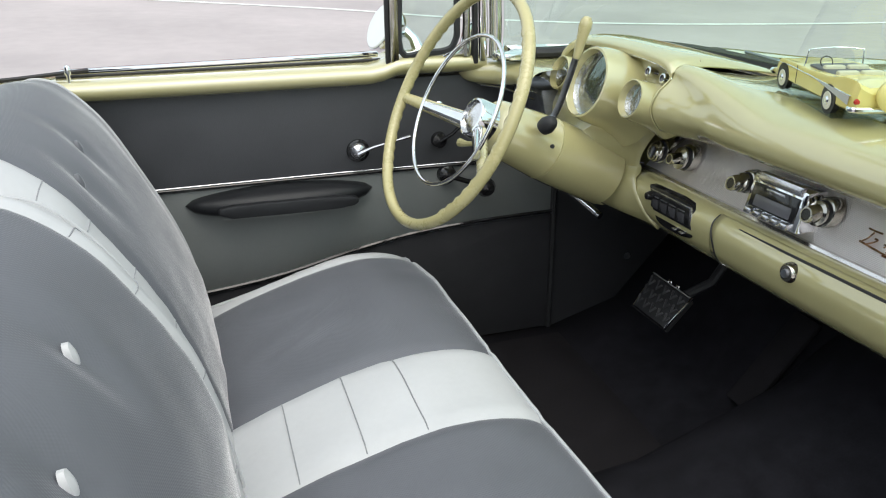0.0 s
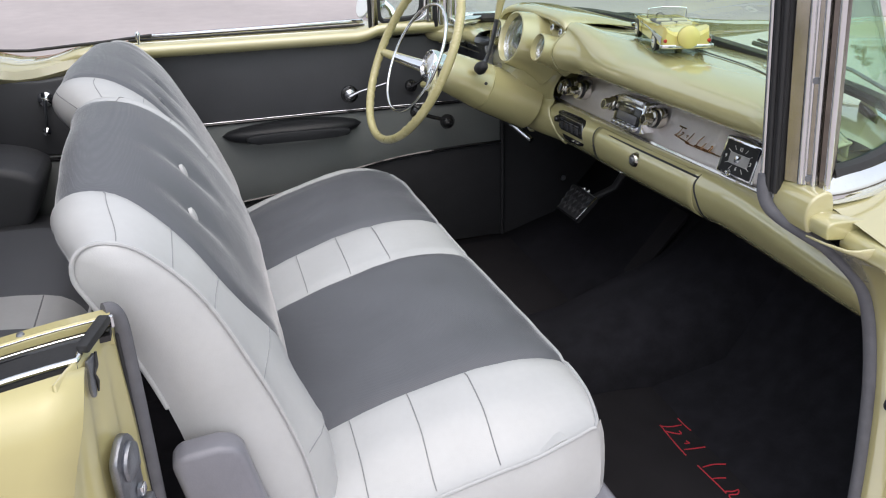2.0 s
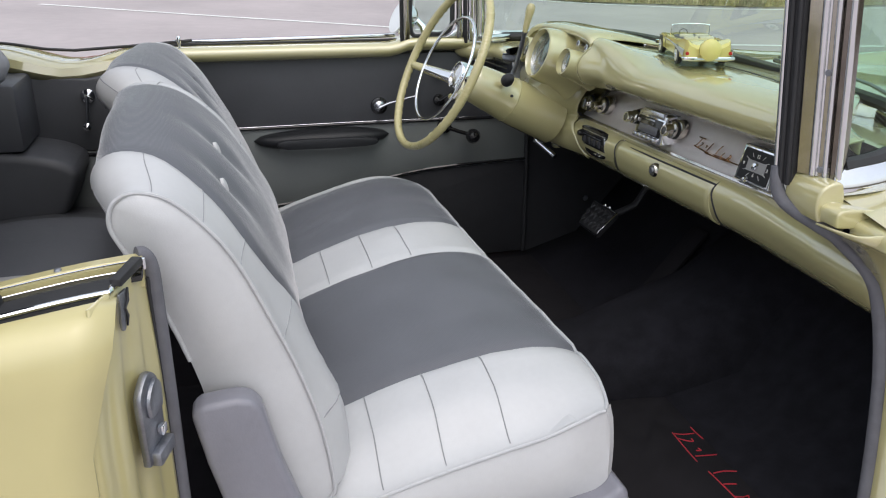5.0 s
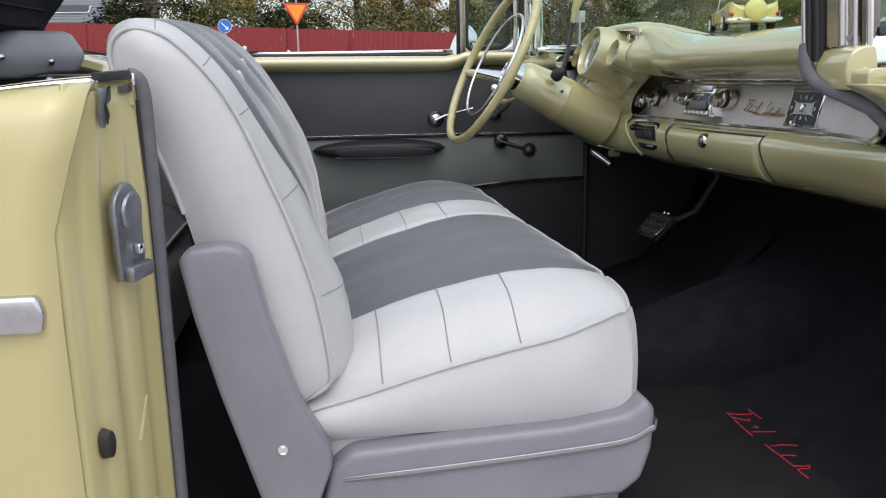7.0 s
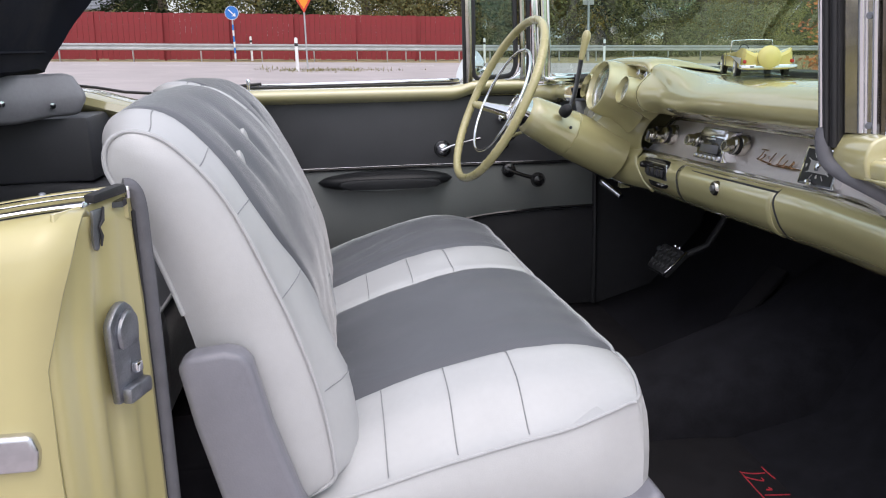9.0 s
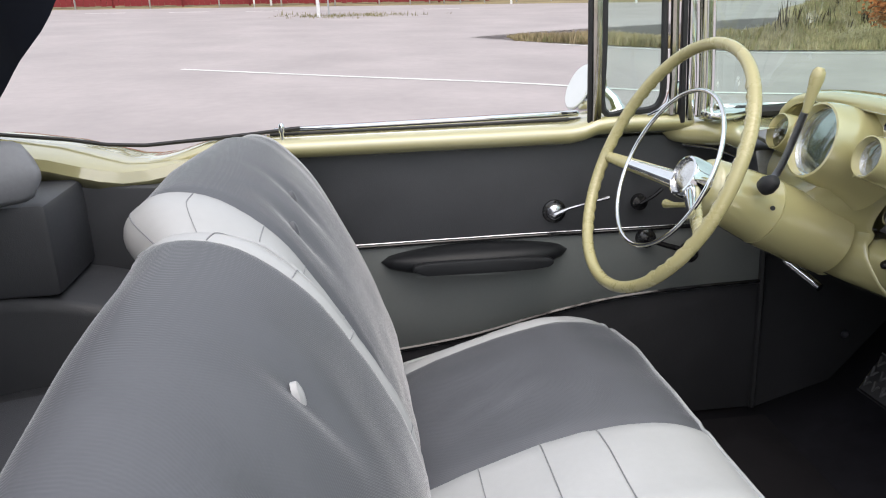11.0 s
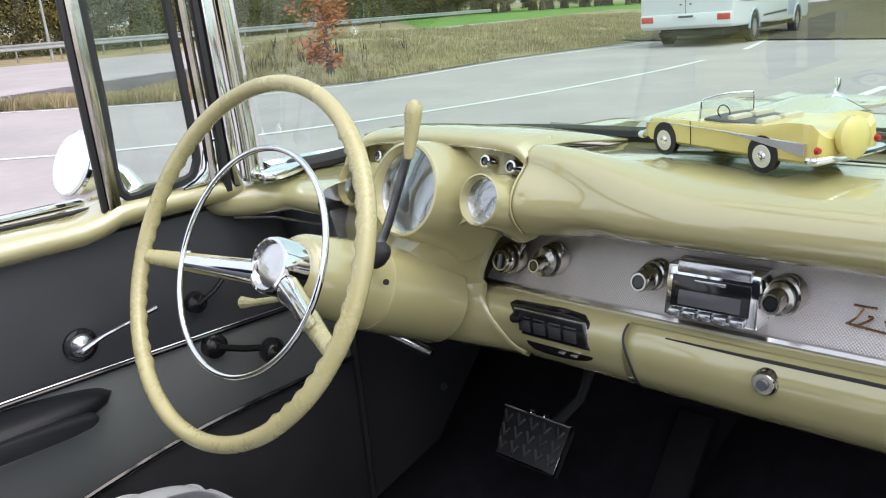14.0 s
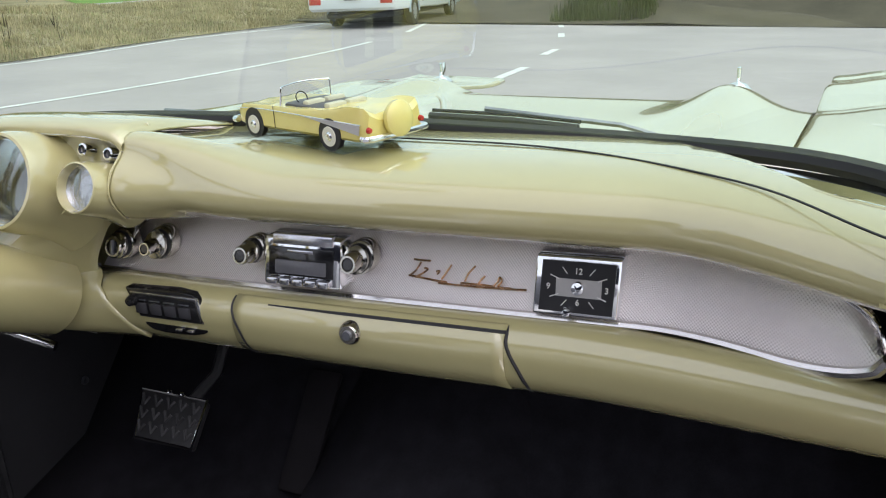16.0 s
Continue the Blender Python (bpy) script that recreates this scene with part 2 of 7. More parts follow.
def prism(outline, a, b, axis="y", bevel=0.0, seg=2, bm=None):
    """An outline in the plane across the axis, drawn out from a to b, edges rounded. Outline pairs: y: (x, z); x: (y, z); z: (x, y)."""
    own = bmesh.new()

    def at(p, h):
        return {"y": (p[0], h, p[1]), "x": (h, p[0], p[1]), "z": (p[0], p[1], h)}[axis]

    va, vb = [own.verts.new(at(p, a)) for p in outline], [own.verts.new(at(p, b)) for p in outline]
    n = len(outline)
    own.faces.new(va)
    own.faces.new(list(reversed(vb)))
    for i in range(n):
        own.faces.new((va[i], vb[i], vb[(i + 1) % n], va[(i + 1) % n]))
    bmesh.ops.recalc_face_normals(own, faces=own.faces[:])
    if bevel:
        edges = [e for e in own.edges if e.calc_face_angle(0) > 0.5]
        bmesh.ops.bevel(own, geom=edges, offset=bevel, segments=seg, affect="EDGES", profile=0.5, clamp_overlap=True)
    if bm is None:
        return own
    me = bpy.data.meshes.new("tmp")
    own.to_mesh(me)
    own.free()
    bm.from_mesh(me)
    bpy.data.meshes.remove(me)
    return bm


def box(c, s, bevel=0.0, m=None, seg=2, bm=None):
    """A box by centre and size, with rounded edges."""
    own = bmesh.new()
    bmesh.ops.create_cube(own, size=1, matrix=Matrix.Diagonal((*s, 1)))
    if bevel:
        bmesh.ops.bevel(own, geom=own.edges[:], offset=bevel, segments=seg, affect="EDGES", profile=0.5, clamp_overlap=True)
    bmesh.ops.transform(own, matrix=Matrix.Translation(c) @ (m or Matrix()), verts=own.verts[:])
    if bm is None:
        return own
    me = bpy.data.meshes.new("tmp")
    own.to_mesh(me)
    own.free()
    bm.from_mesh(me)
    bpy.data.meshes.remove(me)
    return bm


def moved(bm, m):
    bmesh.ops.transform(bm, matrix=m, verts=bm.verts[:])
    return bm


def thick(ob, t, offset=-1.0):
    """Gives a sheet its thickness."""
    mod = ob.modifiers.new("thickness", "SOLIDIFY")
    mod.thickness, mod.offset = t, offset
    return ob


def text_part(name, body, size, m, material, parent, depth=0.0006):
    cu = bpy.data.curves.new(name, "FONT")
    cu.body, cu.size, cu.align_x, cu.align_y, cu.extrude = body, size, "CENTER", "CENTER", depth
    tmp = new(name + "_tmp", cu)
    bpy.context.view_layer.update()
    me = bpy.data.meshes.new_from_object(tmp.evaluated_get(bpy.context.evaluated_depsgraph_get()))
    bpy.data.objects.remove(tmp)
    me.transform(m)
    me.materials.clear()
    me.materials.append(material)
    ob = new(name, me)
    ob.parent = parent
    return ob


def lerp(a, b, t):
    return a + (b - a) * t


def ease(t):
    t = min(1, max(0, t))
    return t * t * (3 - 2 * t)


# slope of the ground: it falls ahead of the car and rises towards the far side
SLOPE_X, SLOPE_Y = -0.033, 0.012


def gz(x, y):
    return SLOPE_X * x + SLOPE_Y * y


# ---------------------------------------------------------------- car shell
# car floor, toe board and side sills; floor about 0.35 m above the ground
floor_bm = skin([[(x, y, z) for y in np.linspace(0.16, 1.74, 9)] for x, z in
                 [(-1.45, 0.36), (-0.6, 0.345), (0.2, 0.345), (0.80, 0.345), (0.98, 0.40), (1.14, 0.58), (1.2, 0.80), (1.2, 1.0)]])
car_floor = tagged(thick(part("floor", floor_bm, CARPET), 0.02, 0.0), "black carpeted car floor and toe board", "floor", kind="structure")
part("transmission_tunnel", skin([[(x, 0.95 + w * math.cos(a), 0.345 + h * math.sin(a)) for a in np.linspace(0, math.pi, 13)]
                                  for x, w, h in [(-0.5, 0.13, 0.03), (0.2, 0.14, 0.06), (0.7, 0.17, 0.11), (1.0, 0.22, 0.22), (1.16, 0.26, 0.34)]]), CARPET, car_floor)
# right door sill
sill = tagged(part("door_sill", prism([(-0.16, 0.30), (0.83, 0.30), (0.83, 0.352), (-0.16, 0.352)], 0.02, 0.19, "y", 0.008), YELLOW), "cream painted door sill of the car", "door sill", kind="structure")
part("tread_plate", prism([(-0.14, 0.354), (0.81, 0.354), (0.81, 0.359), (-0.14, 0.359)], 0.07, 0.185, "y", 0.0015), ALU, sill, "ribbed aluminium tread plate")

# ---------------------------------------------------------------- front bench seat
seat = thing("bench_seat", "grey cloth and silver vinyl front bench seat in the car", "car seat", at=(0.1, 0.93, 0.35))


def under(parent):
    """Parents what was built in world metres without moving it."""
    bpy.context.view_layer.update()
    inv = parent.matrix_world.inverted()
    for o in list(scene.objects):
        if o.parent == parent and o.matrix_parent_inverse == Matrix():
            o.matrix_parent_inverse = inv


Y0, Y1 = 0.268, 1.60
# cushion cross-sections from back to front: along the crown and along the side piping
CROWN = smooth_line([(-0.10, 0.60), (-0.03, 0.630), (0.05, 0.664), (0.14, 0.694), (0.24, 0.716), (0.32, 0.722), (0.392, 0.714), (0.436, 0.694), (0.454, 0.655), (0.452, 0.60), (0.442, 0.545)], 4)
EDGE = smooth_line([(-0.10, 0.555), (-0.03, 0.577), (0.05, 0.597), (0.14, 0.622), (0.24, 0.645), (0.32, 0.660), (0.380, 0.680), (0.414, 0.690), (0.424, 0.655), (0.426, 0.60), (0.424, 0.545)], 4)


EDGE_FAR = smooth_line([(-0.10, 0.555), (-0.03, 0.577), (0.05, 0.597), (0.14, 0.622), (0.24, 0.643), (0.32, 0.652), (0.375, 0.652), (0.406, 0.636), (0.418, 0.610), (0.424, 0.58), (0.424, 0.545)], 4)


def edge_at(y):
    k = ease((y - 1.15) / 0.35)
    return [(lerp(a, c, k), lerp(b, d, k)) for (a, b), (c, d) in zip(EDGE, EDGE_FAR)]


def cushion_rise(y):
    return (0.6 * ease((y - Y0) / 0.10) + 0.4 * ease((y - Y0) / 0.26)) * (0.6 * ease((Y1 - y) / 0.10) + 0.4 * ease((Y1 - y) / 0.26))


def set_back(y):
    """The front edge of the bench runs a little rearwards towards the far door."""
    return np.interp(y, [0.40, 0.87, 1.30, 1.60], [0.0, 0.030, 0.042, 0.055])


def cushion_ring(y, seams=()):
    h = cushion_rise(y)
    u = min(1.0, max(0.0, 1 - (y - Y0) / 0.05, 1 - (Y1 - y) / 0.05))
    corner = 0.012 * (1 - math.sqrt(1 - u * u))
    dip = sum(0.006 * math.exp(-((y - s) / 0.008) ** 2) for s in seams)
    out = []
    for (cx, cz), (ex, ez) in zip(CROWN, edge_at(y)):
        x, z = lerp(ex, cx, h), lerp(ez, cz, h)
        f = ease((x - 0.22) / 0.17)
        wr = 0.0035 * noise.noise((x * 7, y * 13, 1.7)) + 0.002 * noise.noise((x * 30, y * 9, 4.0))
        for wx, wy, wl_, wd in CREASES:
            along, across = 0.90 * (x - wx) + 0.44 * (y - wy), -0.44 * (x - wx) + 0.90 * (y - wy)
            wr -= wd * math.exp(-(across / 0.0065) ** 2 - (along / wl_) ** 2) - 0.5 * wd * math.exp(-((across - 0.016) / 0.009) ** 2 - (along / wl_) ** 2)
        out.append((x - corner * f - set_back(y) * ease((x - 0.10) / 0.29), y, z - dip + wr * h))
    return out


# creases in the driver's side of the cloth: middle, half length, depth
CREASES = [(0.12, 1.185, 0.075, 0.0042), (0.10, 1.225, 0.055, 0.0036), (0.15, 1.265, 0.070, 0.0030), (0.07, 1.29, 0.045, 0.0028), (0.20, 1.225, 0.05, 0.0020)]
SEAMS = (0.445, 0.875, 1.072, 1.478)
BANDS = [(Y0, 0.445, WHITE_VINYL, "side_panel"), (0.445, 0.875, GREY_CUSHION, "seat_panel"), (0.875, 1.072, WHITE_VINYL, "middle_band"),
         (1.072, 1.478, GREY_CUSHION, "seat_panel"), (1.478, Y1, WHITE_VINYL, "side_panel")]
cushion = part("cushion", skin([[(x, y, z) for x, z in [(e[0] - (0.05 + set_back(y)) * ease((e[0] - 0.22) / 0.17), e[1] - 0.014) for e in edge_at(y)] + [(0.36, 0.50), (-0.10, 0.50)]] for y in (Y0 + 0.004, 0.6, 1.2, Y1 - 0.004)], True, True), WHITE_VINYL, seat, "pale silver vinyl bench cushion")
for a, b, m, nm in BANDS:
    ys = list(np.linspace(a, b, max(5, int((b - a) / 0.014))))
    bend = [0.05 * (1 - math.cos(k * math.pi / 20)) for k in range(11)]
    if a == Y0:
        ys = [Y0 + d for d in bend] + [y for y in ys if y > Y0 + 0.055]
    if b == Y1:
        ys = [y for y in ys if y < Y1 - 0.055] + [Y1 - d for d in bend[::-1]]
    part(nm, skin([cushion_ring(y, SEAMS) for y in ys]), m, cushion, "grey woven cloth" if m is GREY_CUSHION else "pale silver vinyl")
# side boxing with a soft bulge
for ys, s in ((Y0, -1), (Y1, 1)):
    rings, rim = [], edge_at(ys)
    for k in range(7):
        t = k / 6
        rings.append([(e[0] - 0.012 * ease((e[0] - 0.22) / 0.17) - set_back(ys) * ease((e[0] - 0.10) / 0.29), ys + s * 0.012 * math.sin(math.pi * t) * ease((e[0] + 0.1) / 0.1) * ease((0.424 - e[0]) / 0.09) + s * 0.001, lerp(e[1], 0.535, t)) for e in rim[:29]])
        fx, fz = rim[28 + int(round(t * (len(rim) - 29)))]
        rings[-1].append((fx - 0.010 - set_back(ys), ys, min(fz, lerp(rim[28][1], 0.535, t))))
        rings[-1].append((fx + 0.002 - set_back(ys), ys - s * 0.012, min(fz, lerp(rim[28][1], 0.535, t)) + 0.004))
    part("side_boxing", skin(rings), WHITE_VINYL, cushion)
    part("piping", tube([(e[0] - 0.012 * ease((e[0] - 0.22) / 0.17) - set_back(ys) * ease((e[0] - 0.10) / 0.29), ys + s * 0.002, e[1] + 0.001) for e in rim[:29]], 0.0030), PIPING, cushion)
part("piping", tube([V(*cushion_ring(y, SEAMS)[28]) + V(0.001, 0, 0.001) for y in np.linspace(Y0, Y1, 90)], 0.0028), PIPING, cushion)


def stitch_on(ring, y0, y1, index, parent):
    pts = []
    for y in np.linspace(y0, y1, 14):
        r = ring(y)
        pts.append(V(*r[index]) + V(-0.0008, 0, 0.0012))
    part("stitch_line", tube(pts, 0.0009, 5), STITCH, parent)


for idx in (9, 13, 17):
    stitch_on(lambda y: cushion_ring(y, SEAMS), Y0 + 0.01, 0.441, idx, cushion)
    stitch_on(lambda y: cushion_ring(y, SEAMS), 0.879, 1.068, idx, cushion)

# seat base in silver vinyl with a chrome-edged strip
BASE = [(-0.005, 0.505), (0.024, 0.528), (0.161, 0.535), (0.318, 0.541), (0.402, 0.553), (0.424, 0.574), (0.441, 0.560), (0.437, 0.50), (0.424, 0.455), (0.395, 0.432), (0.10, 0.425), (-0.02, 0.425), (-0.015, 0.46)]
base_bm = prism(BASE, 0.236, 1.62, "y", 0.014, 3)
for v in base_bm.verts:
    v.co.x -= set_back(v.co.y) * ease((v.co.x - 0.10) / 0.29)
base = part("seat_base", base_bm, LAVENDER, seat, "silver grey vinyl seat base")
STRIPLINE = smooth_line([(0.012, 0.490), (0.16, 0.497), (0.32, 0.507), (0.40, 0.515), (0.436, 0.532)], 6)
for r, mt, dz in ((0.0040, DOOR_MID, 0.0), (0.0012, STEEL, 0.0038)):
    pts = [V(x, 0.235, z + dz) for x, z in STRIPLINE] + [V(0.444, 0.25, 0.535 + dz), V(0.446, 0.30, 0.535 + dz), V(0.446 - set_back(0.87), 0.87, 0.535 + dz), V(0.446 - set_back(1.58), 1.58, 0.535 + dz)]
    part("trim_strip", tube(pts, r, 6, radii=[r * min(1, 0.25 + i * 0.25) for i in range(len(pts))]), mt, base, "grey moulding strip" if mt is DOOR_MID else "bright edge")
part("screw", lathe([(0.0, -0.003), (0.008, -0.002), (0.007, 0.003), (0.0, 0.005)], (0.05, 0.236, 0.452), (0, -1, 0), 12), CHROME, base)
for x in (0.02, 0.36):
    for y in (0.30, 1.55):
        part("seat_riser", box((x, y, 0.388), (0.10, 0.03, 0.08), 0.006), STEEL, seat)
part("seat_rail", box((0.30, 0.29, 0.362), (0.42, 0.035, 0.016), 0.004), STEEL, seat)


# two folding backrests: side outline and crown outline, from the foot at the rear over the top to the foot at the front
BK_EDGE = smooth_line([(-0.105, 0.52), (-0.126, 0.62), (-0.160, 0.81), (-0.196, 0.930), (-0.226, 0.998), (-0.239, 1.032), (-0.232, 1.060), (-0.207, 1.071), (-0.168, 1.058), (-0.125, 1.013), (-0.096, 0.965), (-0.066, 0.894), (-0.036, 0.815), (-0.011, 0.726), (0.002, 0.633), (-0.004, 0.605), (-0.04, 0.585)], 4)
BK_CROWN = smooth_line([(-0.115, 0.52), (-0.145, 0.62), (-0.182, 0.81), (-0.222, 0.93), (-0.258, 1.005), (-0.285, 1.050), (-0.275, 1.085), (-0.238, 1.100), (-0.180, 1.087), (-0.118, 1.038), (-0.078, 0.980), (-0.040, 0.905), (-0.010, 0.822), (0.014, 0.728), (0.026, 0.640), (0.020, 0.600), (-0.03, 0.575)], 4)
TOP_I, END_I = 28, len(BK_EDGE) - 1


def back_lean(dx, z):
    return dx * (0.55 + 0.45 * ease((z - 0.58) / 0.5))


def back_point(i, y, a, b, dx, seams, buttons):
    out, inn = (y - a, b - y) if a < 0.5 else (b - y, y - a)
    h = (0.55 * ease(out / 0.12) + 0.45 * ease(out / 0.42)) * ease(inn / 0.07) ** 0.7
    (cx, cz), (ex, ez) = BK_CROWN[i], BK_EDGE[i]
    dip = sum(0.005 * math.exp(-((y - s(i)) / 0.009) ** 2) for s in seams)
    x, z = lerp(ex, cx, h), lerp(ez, cz, h)
    lean = back_lean(dx, z)
    pull = sum(0.011 * math.exp(-(((y - by) / 0.026) ** 2 + ((z - bz) / 0.042) ** 2)) for by, bz in buttons) if i > TOP_I else 0
    wr = 0.003 * noise.noise((x * 9, y * 11, z * 9)) + 0.0025 * noise.noise((x * 4, y * 4, z * 26))
    if i > TOP_I and a < 0.5:
        x += 0.026 * math.exp(-((y - a - 0.070) / 0.055) ** 2) * ease((y - a) / 0.035) * ease((0.90 - z) / 0.2) - 0.020 * ease((0.88 - z) / 0.18) * ease((y - a - 0.13) / 0.12)
    return V(x + lean - dip * 0.8 - pull + wr * h, y, z - dip * 0.5)


def backrest(a, b, dx, bands, seams, buttons, label, side_rows):
    at = lambda i, y: back_point(i, y, a, b, dx, seams, buttons)  # noqa: E731
    lean = lambda x, z: x + back_lean(dx, z)  # noqa: E731
    core_e = [(lean(x, z) * 1.0 - 0.006 * (1 if i > TOP_I else -1), z - 0.004) for i, (x, z) in enumerate(BK_EDGE)]
    core = part("backrest", skin([[(x, y, z) for x, z in core_e] for y in np.linspace(a + 0.004, b - 0.004, 6)], True, True), WHITE_VINYL, seat, label)
    for f0, f1, m in bands:
        n = max(8, int((f1(TOP_I) - f0(TOP_I)) / 0.011))
        part("back_panel", skin([[at(i, lerp(f0(i), f1(i), k / n)) for i in range(END_I + 1)] for k in range(n + 1)]), m, core, "grey woven cloth" if m is GREY_CLOTH else "pale silver vinyl")
    for ys, s in ((a, -1), (b, 1)):
        rows = []
        for k in range(9):
            t = k / 8
            row = []
            for i in range(TOP_I, END_I + 1):
                j = max(0, TOP_I - int(round((i - TOP_I) * TOP_I / (END_I - TOP_I))))
                p, q = BK_EDGE[i], BK_EDGE[j]
                row.append((lean(lerp(p[0], q[0], t), lerp(p[1], q[1], t)), ys + s * (0.001 + 0.014 * math.sin(math.pi * t) * min(1.0, math.dist(p, q) / 0.10)), lerp(p[1], q[1], t)))
            rows.append(row)
        part("side_facing", skin(rows), WHITE_VINYL, core)
        part("piping", tube([(lean(x, z), ys + s * 0.003, z) for x, z in BK_EDGE[9:]], 0.0030), PIPING, core)
    for by, bz in buttons:
        r = min((at(i, by) for i in range(TOP_I, END_I)), key=lambda p: abs(p.z - bz))
        part("button", moved(lathe([(0.0, -0.004), (0.011, -0.003), (0.010, 0.002), (0.005, 0.004), (0.0, 0.0045)], (0, 0, 0), (0.95, 0, 0.3), 14), Matrix.Translation(r + V(0.001, 0, 0)) @ Matrix.Diagonal((1, 0.75, 1.3, 1))), WHITE_VINYL if a < 0.5 else GREY_CLOTH, core, "covered button")
    for f0, f1, ids in side_rows:
        for idx in ids:
            pts = [at(idx, lerp(f0(idx), f1(idx), t)) + V(0.0012 if idx > TOP_I else -0.001, 0, 0.0010) for t in np.linspace(0.02, 0.98, 12)]
            part("stitch_line", tube([p - V(0.0012 if idx > TOP_I else -0.001, 0, 0.0008) for p in pts], 0.0009, 4), STITCH, core)
    return core


flat = lambda v: (lambda i: v)  # noqa: E731
slant = lambda i: 0.415 - 0.042 * ease((i - 29) / 10) + 0.30 * ease((i - 40) / 22)  # noqa: E731
backrest(0.284, 0.925, 0.0, [(flat(0.284), slant, WHITE_VINYL), (slant, flat(0.845), GREY_CLOTH), (flat(0.845), flat(0.925), WHITE_VINYL)], (slant, flat(0.845)),
         [(0.497, 1.010), (0.642, 1.020)], "folding passenger backrest, leaning back", [(flat(0.284), slant, (20, 30, 35, 40, 46, 52)), (flat(0.845), flat(0.925), (24, 30, 35, 40, 46, 52))])
backrest(0.940, 1.585, -0.052, [(flat(0.940), flat(1.055), WHITE_VINYL), (flat(1.055), flat(1.585), GREY_CLOTH)], (flat(1.055),),
         [(1.155, 1.006), (1.285, 1.022)], "folding driver backrest, leaning further back", [(flat(0.940), flat(1.055), (24, 30, 35, 39, 43, 47, 52))])

# side shields of the backrests
SHIELD = [(-0.172, 0.800), (-0.160, 0.812), (-0.116, 0.816), (-0.096, 0.811), (-0.086, 0.797), (-0.068, 0.713), (-0.038, 0.612), (-0.002, 0.541), (0.0, 0.518), (-0.017, 0.471), (-0.05, 0.41), (-0.075, 0.41), (-0.093, 0.474), (-0.136, 0.627), (-0.159, 0.725)]
for y0, y1 in ((0.222, 0.262), (1.60, 1.635)):
    sh = part("side_shield", prism(SHIELD, y0, y1, "y", 0.012, 3), LAVENDER, seat, "silver grey vinyl side shield")
    part("screw", lathe([(0.0, -0.003), (0.008, -0.002), (0.0065, 0.003), (0.0, 0.005)], (-0.062, y0, 0.548), (0, -1, 0), 12), CHROME, sh)
under(seat)

# ---------------------------------------------------------------- rear seat and rear side trim
rear = thing("rear_bench", "grey and silver rear bench seat behind the front seat", "car seat", at=(-0.8, 0.93, 0.35))


def rear_ring(y):
    e = ease((y - 0.22) / 0.2) * ease((1.56 - y) / 0.2)
    return [(x, y, z - 0.04 * (1 - e)) for x, z in smooth_line([(-0.365, 0.40), (-0.350, 0.58), (-0.368, 0.655), (-0.43, 0.692), (-0.60, 0.70), (-0.80, 0.67), (-0.95, 0.63)], 3)]


rc = part("cushion", skin([[(x, y, z) for x, z in [(-0.37, 0.40), (-0.37, 0.62), (-0.95, 0.60), (-0.95, 0.40)]] for y in (0.24, 1.54)], True, True), WHITE_VINYL, rear)
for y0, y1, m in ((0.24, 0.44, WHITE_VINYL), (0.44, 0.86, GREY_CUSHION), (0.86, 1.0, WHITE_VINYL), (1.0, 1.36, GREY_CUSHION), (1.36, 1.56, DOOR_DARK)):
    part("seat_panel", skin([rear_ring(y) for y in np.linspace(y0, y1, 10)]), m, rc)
for k in (9, 12, 15):
    part("stitch_line", tube([V(*rear_ring(y)[k]) + V(0, 0, 0.001) for y in np.linspace(0.865, 0.995, 8)], 0.0014, 5), STITCH, rc)
part("piping", tube([V(*rear_ring(y)[5]) + V(0.003, 0, 0.003) for y in np.linspace(0.24, 1.56, 30)], 0.004), PIPING, rc)
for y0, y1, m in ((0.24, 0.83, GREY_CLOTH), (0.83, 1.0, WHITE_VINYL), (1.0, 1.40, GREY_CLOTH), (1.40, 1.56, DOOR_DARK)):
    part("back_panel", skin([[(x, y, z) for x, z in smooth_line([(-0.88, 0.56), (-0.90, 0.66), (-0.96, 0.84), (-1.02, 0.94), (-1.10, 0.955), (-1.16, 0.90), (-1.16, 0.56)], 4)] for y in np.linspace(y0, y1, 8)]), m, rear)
under(rear)

trim_rear = thing("rear_side_trim", "charcoal and grey vinyl trim panel beside the rear seat", "trim panel", at=(-0.7, 1.6, 0.5))
part("upper_panel", prism([(-0.258, 0.80), (-0.258, 1.005), (-0.45, 0.985), (-0.56, 0.995), (-0.75, 1.04), (-1.25, 1.05), (-1.25, 0.80)], 1.60, 1.64, "y", 0.006), DOOR_DARK, trim_rear)
part("lower_panel", prism([(-0.258, 0.40), (-0.258, 0.797), (-1.25, 0.797), (-1.25, 0.40)], 1.59, 1.64, "y", 0.006), DOOR_MID, trim_rear)
part("piping", tube([(-0.258, 1.595, 0.80), (-0.45, 1.593, 0.79), (-0.62, 1.593, 0.80), (-1.25, 1.593, 0.80)], 0.006), BLACK_GLOSS, trim_rear)
part("arm_rest", prism(smooth_line([(-0.46, 0.795), (-0.52, 0.83), (-0.66, 0.852), (-0.95, 0.845), (-1.2, 0.845), (-1.2, 0.58), (-0.70, 0.60), (-0.60, 0.625), (-0.50, 0.70)], 3), 1.40, 1.62, "y", 0.03, 4), DOOR_DARK, trim_rear, "charcoal padded armrest")
part("top_well_box", box((-0.86, 1.51, 0.93), (0.57, 0.20, 0.16), 0.012), DOOR_DARK, trim_rear)
rh = part("window_crank", lathe([(0.0, 0), (0.020, 0.0), (0.018, 0.010), (0.010, 0.014), (0.0, 0.015)], (-0.447, 1.60, 0.945), (0, -1, 0), 16), CHROME, trim_rear, "chrome window crank")
